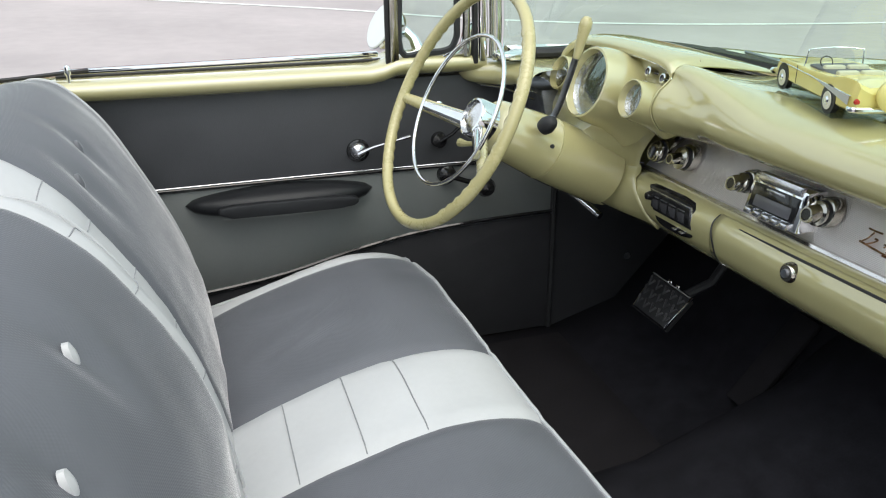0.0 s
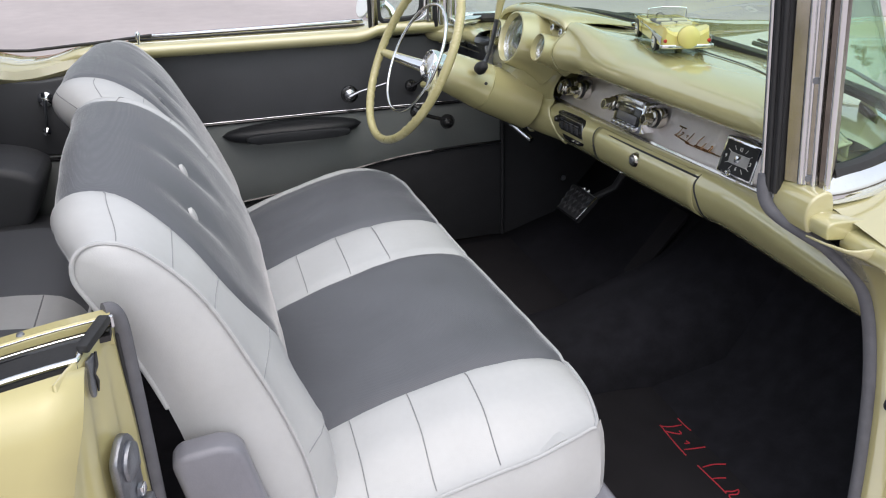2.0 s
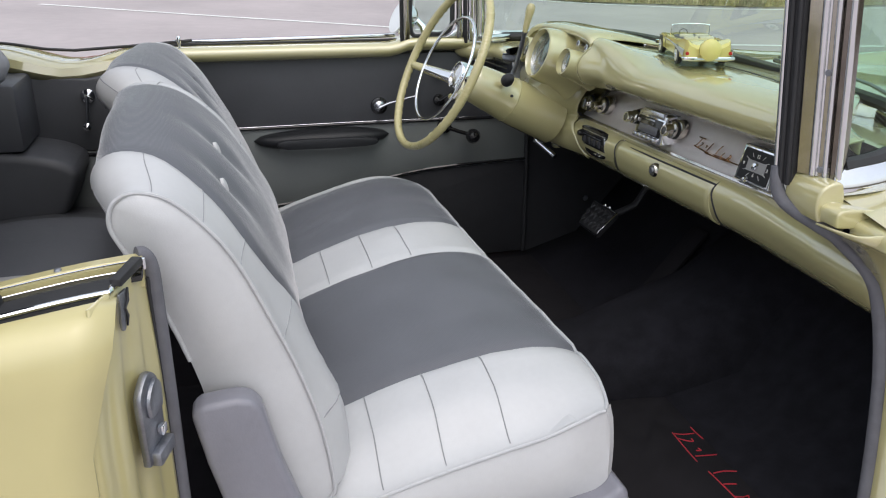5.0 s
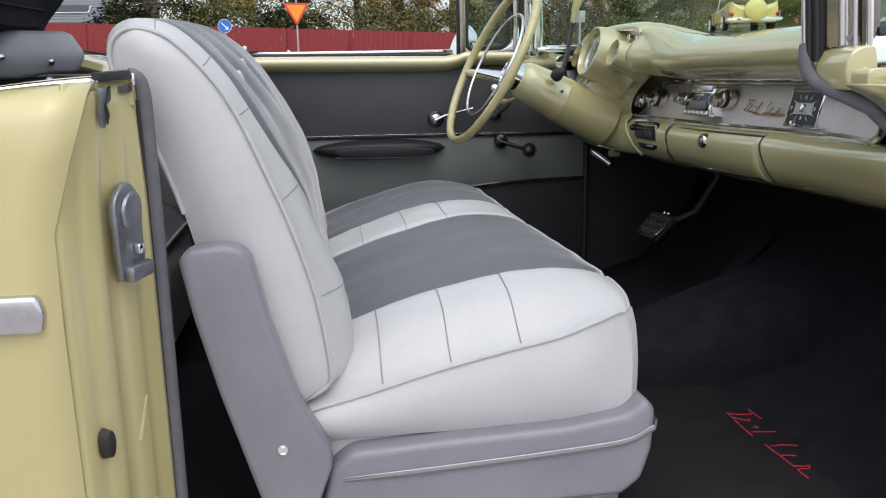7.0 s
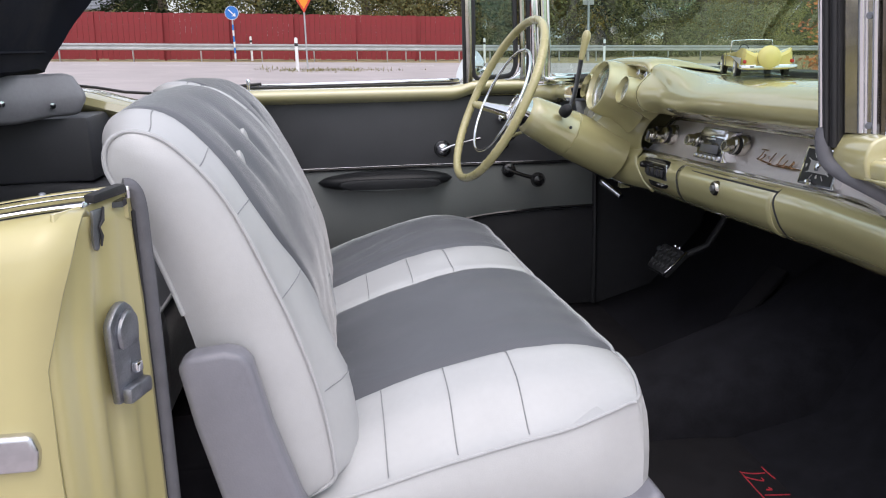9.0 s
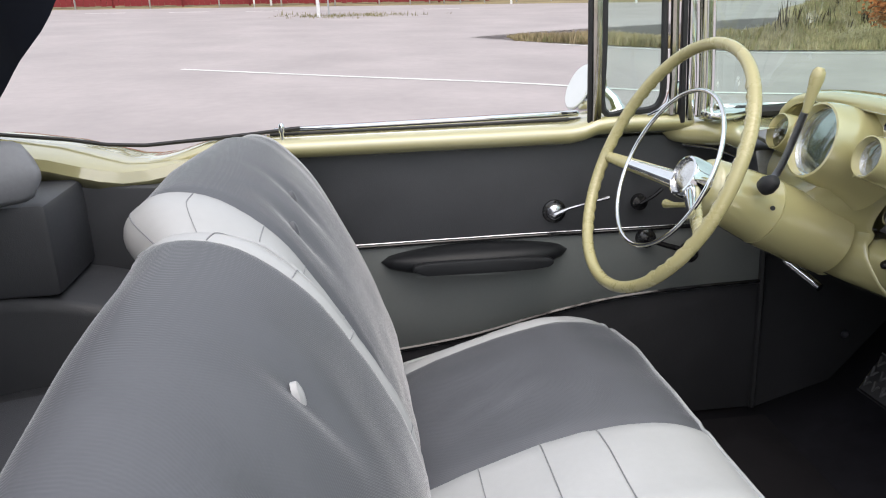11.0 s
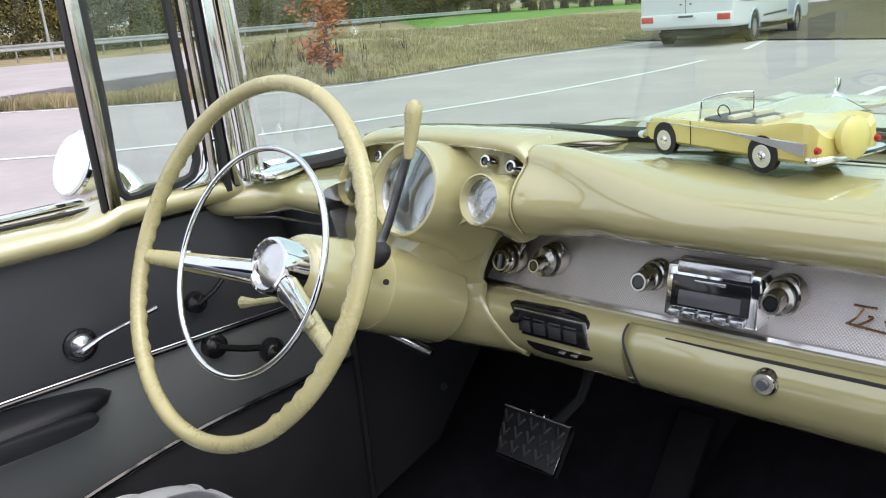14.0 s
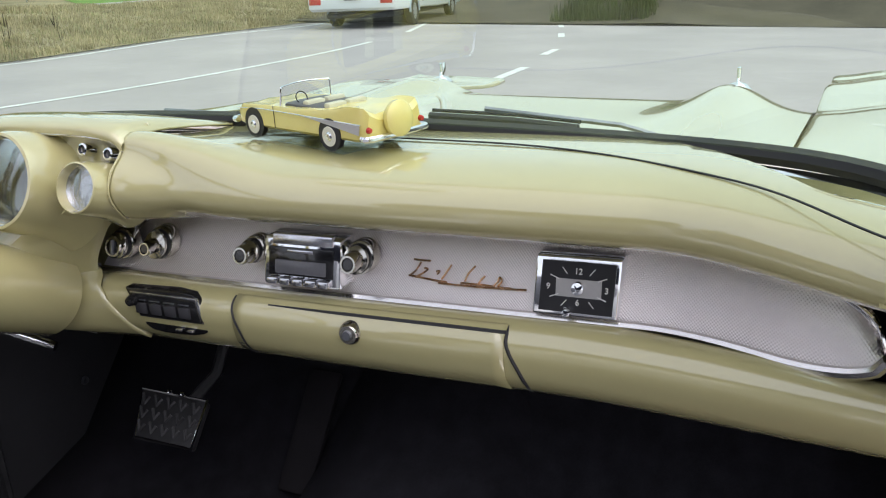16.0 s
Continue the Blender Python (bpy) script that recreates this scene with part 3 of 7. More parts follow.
part("crank_arm", tube([(-0.447, 1.583, 0.945), (-0.452, 1.578, 0.90), (-0.455, 1.575, 0.872)], 0.005), CHROME, rh)
part("crank_knob", lathe([(0.0, 0), (0.008, 0.002), (0.010, 0.012), (0.0, 0.022)], (-0.455, 1.572, 0.872), (0, -1, 0), 12), CHROME, rh)
under(trim_rear)

# ---------------------------------------------------------------- left front door
ld = thing("door_1", "closed cream car door with charcoal and grey vinyl trim panel", "car door", kind="structure", at=(0.2, 1.75, 0.4))
LOWER = smooth_line([(-0.26, 0.555), (0.10, 0.590), (0.30, 0.632), (0.45, 0.657), (0.62, 0.668), (0.785, 0.671)], 5)
part("upper_panel", prism([(-0.265, 0.815), (0.785, 0.808), (0.785, 0.985), (0.56, 1.006), (-0.265, 1.018)], 1.692, 1.73, "y", 0.004), DOOR_DARK, ld, "charcoal vinyl upper panel")
part("middle_panel", prism([(x, z) for x, z in LOWER] + [(0.785, 0.803), (-0.265, 0.810)], 1.690, 1.73, "y", 0.003), DOOR_MID, ld, "mid grey vinyl panel")
part("lower_panel", prism([(x, z - 0.004) for x, z in LOWER] + [(0.785, 0.36), (-0.265, 0.36)], 1.692, 1.73, "y", 0.003), DOOR_BLACK, ld, "black lower panel")
part("moulding", tube([(-0.265, 1.688, 0.8125), (0.25, 1.687, 0.8115), (0.785, 1.687, 0.8055)], 0.0045, 6), BLACK_GLOSS, ld)
part("moulding", tube([(-0.265, 1.686, 0.818), (0.25, 1.685, 0.817), (0.785, 1.685, 0.811)], 0.0014, 6), WORN_CHROME, ld)
part("moulding", tube([(x, 1.687, z) for x, z in LOWER], 0.0045, 6), BLACK_GLOSS, ld)
part("moulding", tube([(x, 1.686, z - 0.0045) for x, z in LOWER], 0.0012, 6), STEEL, ld)
part("edge_trim", tube([(0.786, 1.69, 0.36), (0.786, 1.688, 0.60), (0.784, 1.688, 0.80), (0.784, 1.688, 0.985)], 0.007, 6), RUBBER, ld)
# painted window rail
rail_rings = []
for x in np.linspace(-0.47, 0.60, 40):
    up = 0.016 * ease((x - 0.36) / 0.06)
    dip = -0.028 * ease((-0.33 - x) / 0.14)
    zt = 1.046 - 0.010 * (x + 0.2) + up + dip
    rail_rings.append([(x, y, z) for y, z in smooth_line([(1.690, zt - 0.044), (1.662, zt - 0.034), (1.650, zt - 0.022), (1.653, zt - 0.008), (1.670, zt), (1.720, zt + 0.001), (1.775, zt - 0.004)], 3) + [(1.775, zt - 0.05)]])
part("window_rail", skin(rail_rings, True, True), YELLOW, ld, "cream painted window rail")
part("window_seal", tube([(-0.24, 1.712, 1.050), (0.10, 1.712, 1.047), (0.385, 1.712, 1.045)], 0.0035, 6), RUBBER, ld)
part("glass_edge", box((0.075, 1.730, 1.054), (0.62, 0.016, 0.012), 0.004), CHROME, ld, "bright window channel")
part("lock_button", lathe([(0.0035, 0.0), (0.0035, 0.014), (0.006, 0.018), (0.006, 0.030), (0.004, 0.033), (0.0, 0.034)], (-0.213, 1.672, 1.044), (0, 0, 1), 12), CHROME, ld, "chrome lock button")
OUT = [(-0.34, 0.45), (0.80, 0.45), (0.80, 0.98), (0.55, 1.03), (-0.34, 1.03)]
part("outer_skin", prism(OUT, 1.78, 1.86, "y", 0.03, 3), YELLOW, ld)
# armrest: boat-shaped dark pad
arm_rings = []
for k in range(25):
    t = k / 24
    x = lerp(-0.04, 0.352, t)
    w = max(0.02, math.sin(math.pi * min(1, max(0, t * 1.0))) ** 0.45)
    h, d = 0.030 * w, 0.062 * w
    cz = 0.776
    arm_rings.append([(x, 1.69 - d * max(0, math.cos(a)) ** 0.6 if math.cos(a) > 0 else 1.691, cz + h * math.sin(a)) for a in np.linspace(-math.pi / 2, math.pi / 2, 11)])
arm = part("arm_rest", skin(arm_rings, False, False), ARM_BLACK, ld, "dark vinyl armrest")
part("arm_rest_pad", prism(smooth_line([(0.02, 0.772), (0.05, 0.788), (0.27, 0.785), (0.31, 0.772), (0.27, 0.758), (0.05, 0.760)], 3), 1.622, 1.64, "y", 0.006, 2), ARM_BLACK, arm)
part("arm_rest_line", tube([(0.03, 1.632, 0.760), (0.16, 1.628, 0.757), (0.30, 1.632, 0.758)], 0.0025, 6), DOOR_MID, arm)
# inner handle
hd = part("door_handle", lathe([(0.0, 0), (0.019, 0.0), (0.019, 0.006), (0.015, 0.012), (0.007, 0.017), (0.0, 0.018)], (0.325, 1.692, 0.860), (0, -1, 0), 20), WORN_CHROME, ld, "chrome door handle")
part("escutcheon", lathe([(0.019, 0.0), (0.025, 0.0), (0.024, 0.004), (0.019, 0.006)], (0.325, 1.691, 0.860), (0, -1, 0), 24), BLACK_GLOSS, hd, "dark escutcheon")
part("lever", tube([(0.322, 1.672, 0.858), (0.352, 1.664, 0.872), (0.40, 1.658, 0.884), (0.432, 1.660, 0.890)], 0.006, 8, radii=[0.006, 0.0035, 0.003, 0.005]), WORN_CHROME, hd)
# window crank
wc = part("window_crank", lathe([(0.0, 0), (0.022, 0.0), (0.020, 0.012), (0.010, 0.018), (0.0, 0.018)], (0.521, 1.690, 0.789), (0, -1, 0), 16), BLACK_GLOSS, ld, "dark window crank")
part("crank_arm", tube([(0.521, 1.672, 0.789), (0.56, 1.664, 0.775), (0.598, 1.660, 0.764)], 0.006), BLACK_GLOSS, wc)
part("crank_knob", lathe([(0.0, 0), (0.012, 0.002), (0.021, 0.012), (0.022, 0.024), (0.015, 0.036), (0.0, 0.040)], (0.598, 1.662, 0.764), (0, -1, 0), 18), BLACK_GLOSS, wc)
vc = part("vent_crank", lathe([(0.0, 0), (0.018, 0.0), (0.016, 0.012), (0.0, 0.016)], (0.505, 1.692, 0.868), (0, -1, 0), 14), BLACK_GLOSS, ld, "dark vent window crank")
part("crank_arm", tube([(0.505, 1.676, 0.868), (0.53, 1.668, 0.885), (0.545, 1.664, 0.900)], 0.004), BLACK_GLOSS, vc)
part("crank_knob", lathe([(0.0, 0), (0.008, 0.0), (0.012, 0.010), (0.012, 0.018), (0.0, 0.024)], (0.500, 1.69, 0.945), (0, -1, 0), 14), CHROME, vc)
under(ld)

# vent window
vw = thing("vent_window", "chrome framed vent window above the car door", "vent window", at=(0.46, 1.67, 1.04))
part("post", box((0.404, 1.664, 1.26), (0.019, 0.012, 0.46), 0.003), DARK_CHROME, vw, "chrome division post")
part("post_seal", box((0.3905, 1.665, 1.26), (0.008, 0.010, 0.46), 0.002), RUBBER, vw)
part("frame", tube(smooth_line([(0.419, 1.668, 1.46), (0.419, 1.668, 1.20), (0.419, 1.668, 1.068), (0.47, 1.667, 1.062), (0.515, 1.666, 1.064), (0.534, 1.664, 1.082), (0.538, 1.662, 1.14), (0.530, 1.660, 1.46)], 4), 0.0068, 6), RUBBER, vw, "black rubber frame")
part("frame", tube([(0.556, 1.660, 1.052), (0.558, 1.660, 1.12), (0.550, 1.658, 1.46)], 0.0085, 8), DARK_CHROME, vw, "chrome front post")
part("corner_casting", prism([(0.505, 1.052), (0.57, 1.052), (0.57, 1.12), (0.553, 1.10), (0.546, 1.075), (0.530, 1.062)], 1.655, 1.675, "y", 0.003), CHROME, vw)
part("pane", prism([(0.419, 1.068), (0.515, 1.064), (0.534, 1.085), (0.536, 1.14), (0.530, 1.46), (0.419, 1.46)], 1.666, 1.669, "y"), CLEAR, vw, "clear glass").visible_shadow = False
under(vw)

# outside mirror
mr = thing("side_mirror", "round chrome outside mirror on the car door", "side mirror", at=(0.43, 1.88, 1.0))
part("housing", lathe([(0.0, -0.004), (0.054, -0.004), (0.058, 0.0), (0.056, 0.012), (0.046, 0.035), (0.025, 0.052), (0.0, 0.056)], (0.43, 1.880, 1.086), (0.9, 0.16, -0.45), 32), CHROME, mr)
# the glass reflects nothing itself, plain white is painted for the glare
part("mirror_glass", lathe([(0.0, -0.008), (0.050, -0.008), (0.053, -0.005), (0.0, -0.005)], (0.43, 1.880, 1.086), (0.9, 0.16, -0.45), 32), MIRROR_GLARE, mr, "mirror face painted white for its bright reflection")
part("stem", tube([(0.475, 1.875, 1.085), (0.495, 1.845, 1.06), (0.505, 1.815, 1.02)], 0.012, 8, radii=[0.010, 0.012, 0.018]), CHROME, mr)
under(mr)

# ---------------------------------------------------------------- dashboard
DASH = pose(0.8335, 0.93, 0, -1.03, 0, 2.86)
dash = thing("dashboard", "cream painted metal dashboard with silver embossed trim and round gauges", "dashboard")
dash.matrix_world = DASH

def wrap(ly):
    """The dash curves rearwards at its far right end."""
    return -0.13 * ease((-0.40 - ly) / 0.34)


# top pad and rounded nose, from the windshield to the upper edge of the trim strip
NOSE = smooth_line([(0.30, 1.052), (0.20, 1.066), (0.10, 1.073), (0.02, 1.0735), (-0.026, 1.066), (-0.052, 1.051), (-0.0635, 1.031), (-0.060, 1.010), (-0.040, 0.994), (-0.010, 0.984), (0.030, 0.975)], 4)
LIPS = smooth_line([(0.30, 1.052), (0.20, 1.066), (0.10, 1.0755), (0.02, 1.090), (-0.025, 1.103), (-0.048, 1.097), (-0.056, 1.080), (-0.078, 1.060), (-0.089, 1.037), (-0.084, 1.015), (-0.070, 0.995)], 4)
rings = []
for ly in np.concatenate([np.linspace(-0.668, 0.12, 48), np.linspace(0.13, 0.263, 24)]):
    fall = ease((-0.46 - ly) / 0.22)
    rise_top, rise_nose = ease((ly - 0.02) / 0.24), ease((ly - 0.115) / 0.148)
    depth = 0.34 - 0.90 * max(0, abs(ly) - 0.22) ** 1.6
    ring = []
    for i, ((x, z), (hx, hz)) in enumerate(zip(NOSE, LIPS)):
        rise = lerp(rise_top, rise_nose, ease((i - 14) / 16))
        xx = min(x, max(0.02, depth - 0.15)) if x > 0.02 else x
        ring.append((lerp(xx, min(hx, 0.20), rise) + wrap(ly), ly, lerp(z - 0.012 * fall * ease((z - 0.97) / 0.08), hz, rise)))
    rings.append(ring)
pad = part("dash_top", skin(rings), YELLOW, dash, "glossy cream painted dash top")
thick(pad, 0.004, 1.0)
part("dash_top_left", skin([[(lx, ly, 1.066 - 0.02 * ease((lx - 0.12) / 0.18)) for ly in np.linspace(0.30, 0.745, 14)] for lx in (-0.02, 0.05, 0.10, 0.15, 0.20, 0.24)]), YELLOW, dash)
part("dash_core", prism([(0.22, 0.80), (0.745, 0.80), (0.745, 1.05), (0.22, 1.05)], 0.052, 0.060, "x"), YELLOW, dash)
part("pad_seam", tube(smooth_line([(0.10, 0.20, 1.0745), (0.10, 0.05, 1.0755), (0.09, -0.09, 1.0755), (0.072, -0.246, 1.0755), (0.035, -0.365, 1.0745), (-0.023, -0.476, 1.072), (-0.068, -0.54, 1.069), (-0.14, -0.60, 1.066), (-0.165, -0.625, 1.064)], 5), 0.0012, 5), RUBBER, pad)
for ly, lx in ((-0.357, 0.085), (-0.583, -0.050), (-0.05, 0.135)):
    part("screw", lathe([(0.0, -0.004), (0.0038, -0.004), (0.003, 0.0005), (0.0, 0.001)], (lx, ly, 1.0705 if ly > -0.5 else 1.0655), (0, 0, 1), 10), STEEL, pad)

# embossed silver strip, bullet-shaped at its far end
def strip_edges(ly):
    e = max(0.0, (-0.535 - ly) / 0.105)
    shut = math.sqrt(max(0.0, 1 - e * e)) if e > 0 else 1.0
    lo, hi = 0.8747, 0.9697
    lo2 = lo + 0.006 * max(0, -ly)
    mid = 0.912
    left = ease((ly - 0.30) / 0.11)
    return lerp(mid, lo2, shut), lerp(mid, hi, shut) - 0.058 * left


rings, edge_lo, edge_hi = [], [], []
for ly in np.concatenate([np.linspace(-0.640, -0.50, 18), np.linspace(-0.49, 0.41, 40)]):
    lo, hi = strip_edges(ly)
    bulge = wrap(ly) * 0.8
    rings.append([(bulge + 0.006 + 0.036 * (k / 6) - 0.004 * math.sin(math.pi * k / 6), ly, lerp(lo + 0.008, hi - 0.003, k / 6)) for k in range(7)])
    edge_lo.append((bulge + 0.002, ly, lo + 0.004))
    edge_hi.append((bulge + 0.038, ly, hi))
strip = part("trim_strip", skin(rings), STRIP, dash, "embossed silver trim strip")
part("trim_edge", tube([(x, y, z + 0.004) for x, y, z in edge_lo], 0.0065, 8), ALU, strip, "bright aluminium border")
part("trim_flange", skin([[(x - 0.004, y, z - 0.001), (x - 0.003, y, z + 0.004), (x + 0.002, y, z + 0.010)] for x, y, z in edge_hi]), ALU, strip, "polished upper flange")
part("trim_edge", tube(edge_hi, 0.0030, 6), ALU, strip)
part("trim_shadow_bead", tube([(x - 0.006, y, z + 0.006) for x, y, z in edge_hi], 0.0022, 6), CHROME, strip)

# lower panel
LOWP = smooth_line([(0.006, 0.8790), (-0.012, 0.876), (-0.026, 0.866), (-0.033, 0.852), (-0.032, 0.832), (-0.024, 0.809), (0.0, 0.787), (0.055, 0.768)], 4)
rings = []
for ly in np.linspace(-0.755, 0.40, 48):
    e = ease((-0.45 - ly) / 0.2)
    rings.append([(x - 0.085 * ease((-0.28 - ly) / 0.50) * lerp(0.45, 1.0, min(1, max(0, (z - 0.78) / 0.09))), ly, z + 0.010 * max(0, -ly) + 0.02 * e * (0.9 - z) + max(0.0, 0.818 - z) * ease((ly - 0.325) / 0.045)) for x, z in LOWP])
low = part("lower_panel", skin(rings), YELLOW, dash, "cream lower dash panel")
thick(low, 0.004, 1.0)


def low_at(ly, k, out=0.0):
    x, z = LOWP[k]
    return (x - out, ly, z + 0.010 * max(0, -ly))


gd = part("glove_box_door", skin([[low_at(ly, k, 0.0035) for k in range(4, 25)] for ly in np.linspace(-0.235, 0.155, 24)]), YELLOW, dash, "closed cream glove box door")
thick(gd, 0.003, 1.0)
part("door_gap", tube([low_at(ly, 6, 0.0072) for ly in np.linspace(-0.237, 0.10, 20)], 0.0027, 5, radii=[0.0028] * 12 + [0.0028 - 0.0002 * k for k in range(8)]), RUBBER, gd)
part("door_gap", tube([low_at(-0.237 - 0.022 * ease((k - 8) / 14), k, 0.0045) for k in range(4, 26)], 0.0024, 5), RUBBER, gd)
part("door_gap", tube([low_at(0.157 - 0.015 * ease((k - 6) / 14), k, 0.0070) for k in range(4, 26)], 0.0018, 5), RUBBER, gd)
lk = part("lock", lathe([(0.0, 0), (0.016, 0.0), (0.015, 0.008), (0.012, 0.012), (0.0, 0.012)], (-0.034, -0.03, 0.852), (-1, 0, 0.05), 20), DARK_CHROME, gd, "chrome push-button lock")
part("lock_core", lathe([(0.0, 0.011), (0.007, 0.0112), (0.006, 0.016), (0.0, 0.016)], (-0.034, -0.03, 0.852), (-1, 0, 0.05), 14), STEEL, lk)
part("filler_seam", tube([low_at(0.215 - 0.02 * ease((k - 6) / 14), k, 0.001) for k in range(3, 25)], 0.0014, 5), STITCH, low)

# heater controls in a dark recess
ht = part("heater_control", prism(smooth_line([(0.345, 0.876), (0.222, 0.876), (0.208, 0.850), (0.198, 0.826), (0.230, 0.812), (0.305, 0.812), (0.328, 0.835)], 3), -0.0345, 0.03, "x", 0.004, 2), BLACK_GLOSS, dash, "black heater control unit")
part("bezel", prism([(0.206, 0.8335), (0.322, 0.8335), (0.334, 0.872), (0.212, 0.872)], -0.0375, -0.0335, "x", 0.0015, 2), WORN_CHROME, ht, "thin bright frame")
part("face", prism([(0.2095, 0.836), (0.320, 0.836), (0.331, 0.870), (0.2155, 0.870)], -0.0395, -0.0370, "x", 0.001), BLACK_GLOSS, ht, "black glass face")
for ly in (0.313, 0.287, 0.261, 0.235):
    part("slide_key", box((-0.0405, ly, 0.849), (0.004, 0.020, 0.017), 0.0015), mat("smoked_key", (0.045, 0.045, 0.05), 0.25, coat=0.3), ht)
    part("slide_slot", box((-0.040, ly, 0.8615), (0.003, 0.019, 0.0016), 0.0006), STEEL, ht)
part("slide_knob", lathe([(0.0, 0), (0.007, 0.002), (0.009, 0.010), (0.006, 0.018), (0.0, 0.020)], (-0.036, 0.322, 0.862), (-1, 0, 0), 14), BLACK_GLOSS, ht)
for ly in (0.232, 0.252):
    part("lever_tab", box((-0.036, ly, 0.8205), (0.010, 0.011, 0.004), 0.0015), WORN_CHROME, ht)


# knobs on the strip
def knob(ly, lz, rb, rk, depth, name="knob", label="chrome control knob", slot=False, up=0.05):
    ax = (-1, 0, up)
    o = (0.008, ly, lz)
    k = part(name, lathe([(0.0, 0), (rb, 0.0), (rb, 0.010), (rb * 0.93, 0.016), (rb * 0.80, 0.017), (rb * 0.80, 0.028), (rk * 1.05, 0.030), (rk, 0.034), (rk, depth - 0.004), (rk * 0.86, depth), (rk * 0.68, depth), (rk * 0.6, depth - 0.004), (0.0, depth - 0.004)], o, ax, 28), DARK_CHROME, dash, label)
    part("knob_face", lathe([(0.0, depth - 0.0035), (rk * 0.64, depth - 0.0035), (rk * 0.56, depth - 0.001), (0.0, depth - 0.001)], o, ax, 20), BLACK_GLOSS, k)
    part("knob_collar", lathe([(rb * 0.82, 0.0172), (rb * 0.84, 0.0215), (rb * 0.80, 0.0235)], o, ax, 24), RUBBER, k, "dark collar")
    if slot:
        part("key_slot", box((0.008 - depth, ly, lz + depth * up), (0.006, 0.006, rk * 1.3), 0.002), STEEL, k)
    return k


knob(0.372, 0.926, 0.023, 0.016, 0.036, "ignition_lock", "chrome ignition lock", True)
knob(0.300, 0.932, 0.024, 0.010, 0.050, "light_switch", "chrome light switch knob")
knob(0.137, 0.935, 0.019, 0.0125, 0.048, "radio_knob", "chrome radio knob")
knob(-0.028, 0.937, 0.022, 0.0125, 0.048, "radio_knob", "chrome radio knob")

# radio
rd = part("radio", prism([(0.107, 0.900), (0.107, 0.962), (-0.010, 0.962), (-0.010, 0.900)], -0.026, 0.012, "x", 0.004, 2), CHROME, dash, "chrome framed car radio")
part("radio_slot", prism([(0.098, 0.9135), (0.098, 0.950), (0.0, 0.950), (0.0, 0.9135)], -0.028, -0.02, "x", 0.001), BLACK_GLOSS, rd)
part("radio_dial", prism([(0.088, 0.9165), (0.088, 0.934), (0.010, 0.934), (0.010, 0.9165)], -0.0295, -0.022, "x", 0.0015), mat("grey_radio_display", (0.12, 0.12, 0.13), 0.2, vary=0.1, scale=40), rd, "dark grey radio display")
part("radio_upper_bar", prism([(0.092, 0.9535), (0.092, 0.968), (0.0, 0.968), (0.0, 0.9535)], -0.030, -0.02, "x", 0.0025), WORN_CHROME, rd)
for i in range(5):
    ly = 0.088 - i * 0.0195
    part("push_button", box((-0.030, ly, 0.9085), (0.012, 0.016, 0.009), 0.002), WORN_CHROME, rd)
part("radio_mark", box((-0.0285, 0.049, 0.946), (0.002, 0.04, 0.004), 0.001), WORN_CHROME, rd)

# flowing flourish of pen strokes: along the line and upwards, in metres, for a length of 0.26
FLOURISH = [[(-0.008, 0.048), (0.015, 0.0475), (0.036, 0.049)], [(0.0, 0.0), (0.036, -0.003), (0.075, -0.006), (0.104, -0.007)], [(0.004, 0.0), (0.012, 0.018), (0.014, 0.042)],
            [(0.022, -0.001), (0.034, 0.012), (0.040, 0.024), (0.030, 0.026)], [(0.064, 0.020), (0.072, 0.022), (0.070, 0.012)], [(0.087, 0.0), (0.090, 0.02), (0.093, 0.044)],
            [(0.138, -0.004), (0.168, -0.003), (0.196, -0.002), (0.224, -0.002)], [(0.146, 0.002), (0.145, 0.025), (0.152, 0.049)], [(0.181, 0.0), (0.183, 0.012), (0.187, 0.024)],
            [(0.219, -0.002), (0.224, 0.014), (0.223, 0.025), (0.233, 0.016), (0.230, 0.0), (0.245, -0.003), (0.262, -0.002)]]

# script emblem drawn as plain pen strokes
on_strip = lambda y, z: (-0.003 + 0.012 * (z - 0.875) / 0.095, y, z)  # noqa: E731
em = part("emblem", tube([on_strip(-0.135, 0.912), on_strip(-0.19, 0.912), on_strip(-0.250, 0.914)], 0.0012, 5), GOLD, dash, "gold flowing script emblem")
for line in FLOURISH:
    part("emblem_stroke", tube([on_strip(-0.094 - 0.52 * u - 0.20 * v, 0.918 + 0.40 * v - 0.012 * u) for u, v in smooth_line(line, 4)], 0.0013, 5), GOLD, em)

# clock
ck = part("clock", prism([(-0.262, 0.8945), (-0.265, 0.962), (-0.365, 0.962), (-0.362, 0.8945)], -0.012, 0.02, "x", 0.003, 2), CHROME, dash, "square dash clock with black dial")
part("dial", prism([(-0.270, 0.900), (-0.273, 0.957), (-0.359, 0.957), (-0.356, 0.900)], -0.0135, -0.008, "x"), BLACK_DIAL, ck, "black clock dial")
part("dial_plate", prism([(-0.290, 0.918), (-0.290, 0.938), (-0.343, 0.938), (-0.343, 0.918)], -0.0145, -0.010, "x"), mat("silver_dial_plate", (0.45, 0.44, 0.43), 0.4, 0.3), ck, "silver plate")
face = Matrix.Translation((-0.0148, 0, 0)) @ Matrix(((0, 0, -1, 0), (-1, 0, 0, 0), (0, 1, 0, 0), (0, 0, 0, 1)))
for s, ly, lz in (("12", -0.316, 0.947), ("9", -0.281, 0.928), ("3", -0.349, 0.928), ("6", -0.316, 0.912)):
    text_part("numeral", s, 0.0095, Matrix.Translation((0, ly, lz)) @ face, WHITE_PRINT, ck)
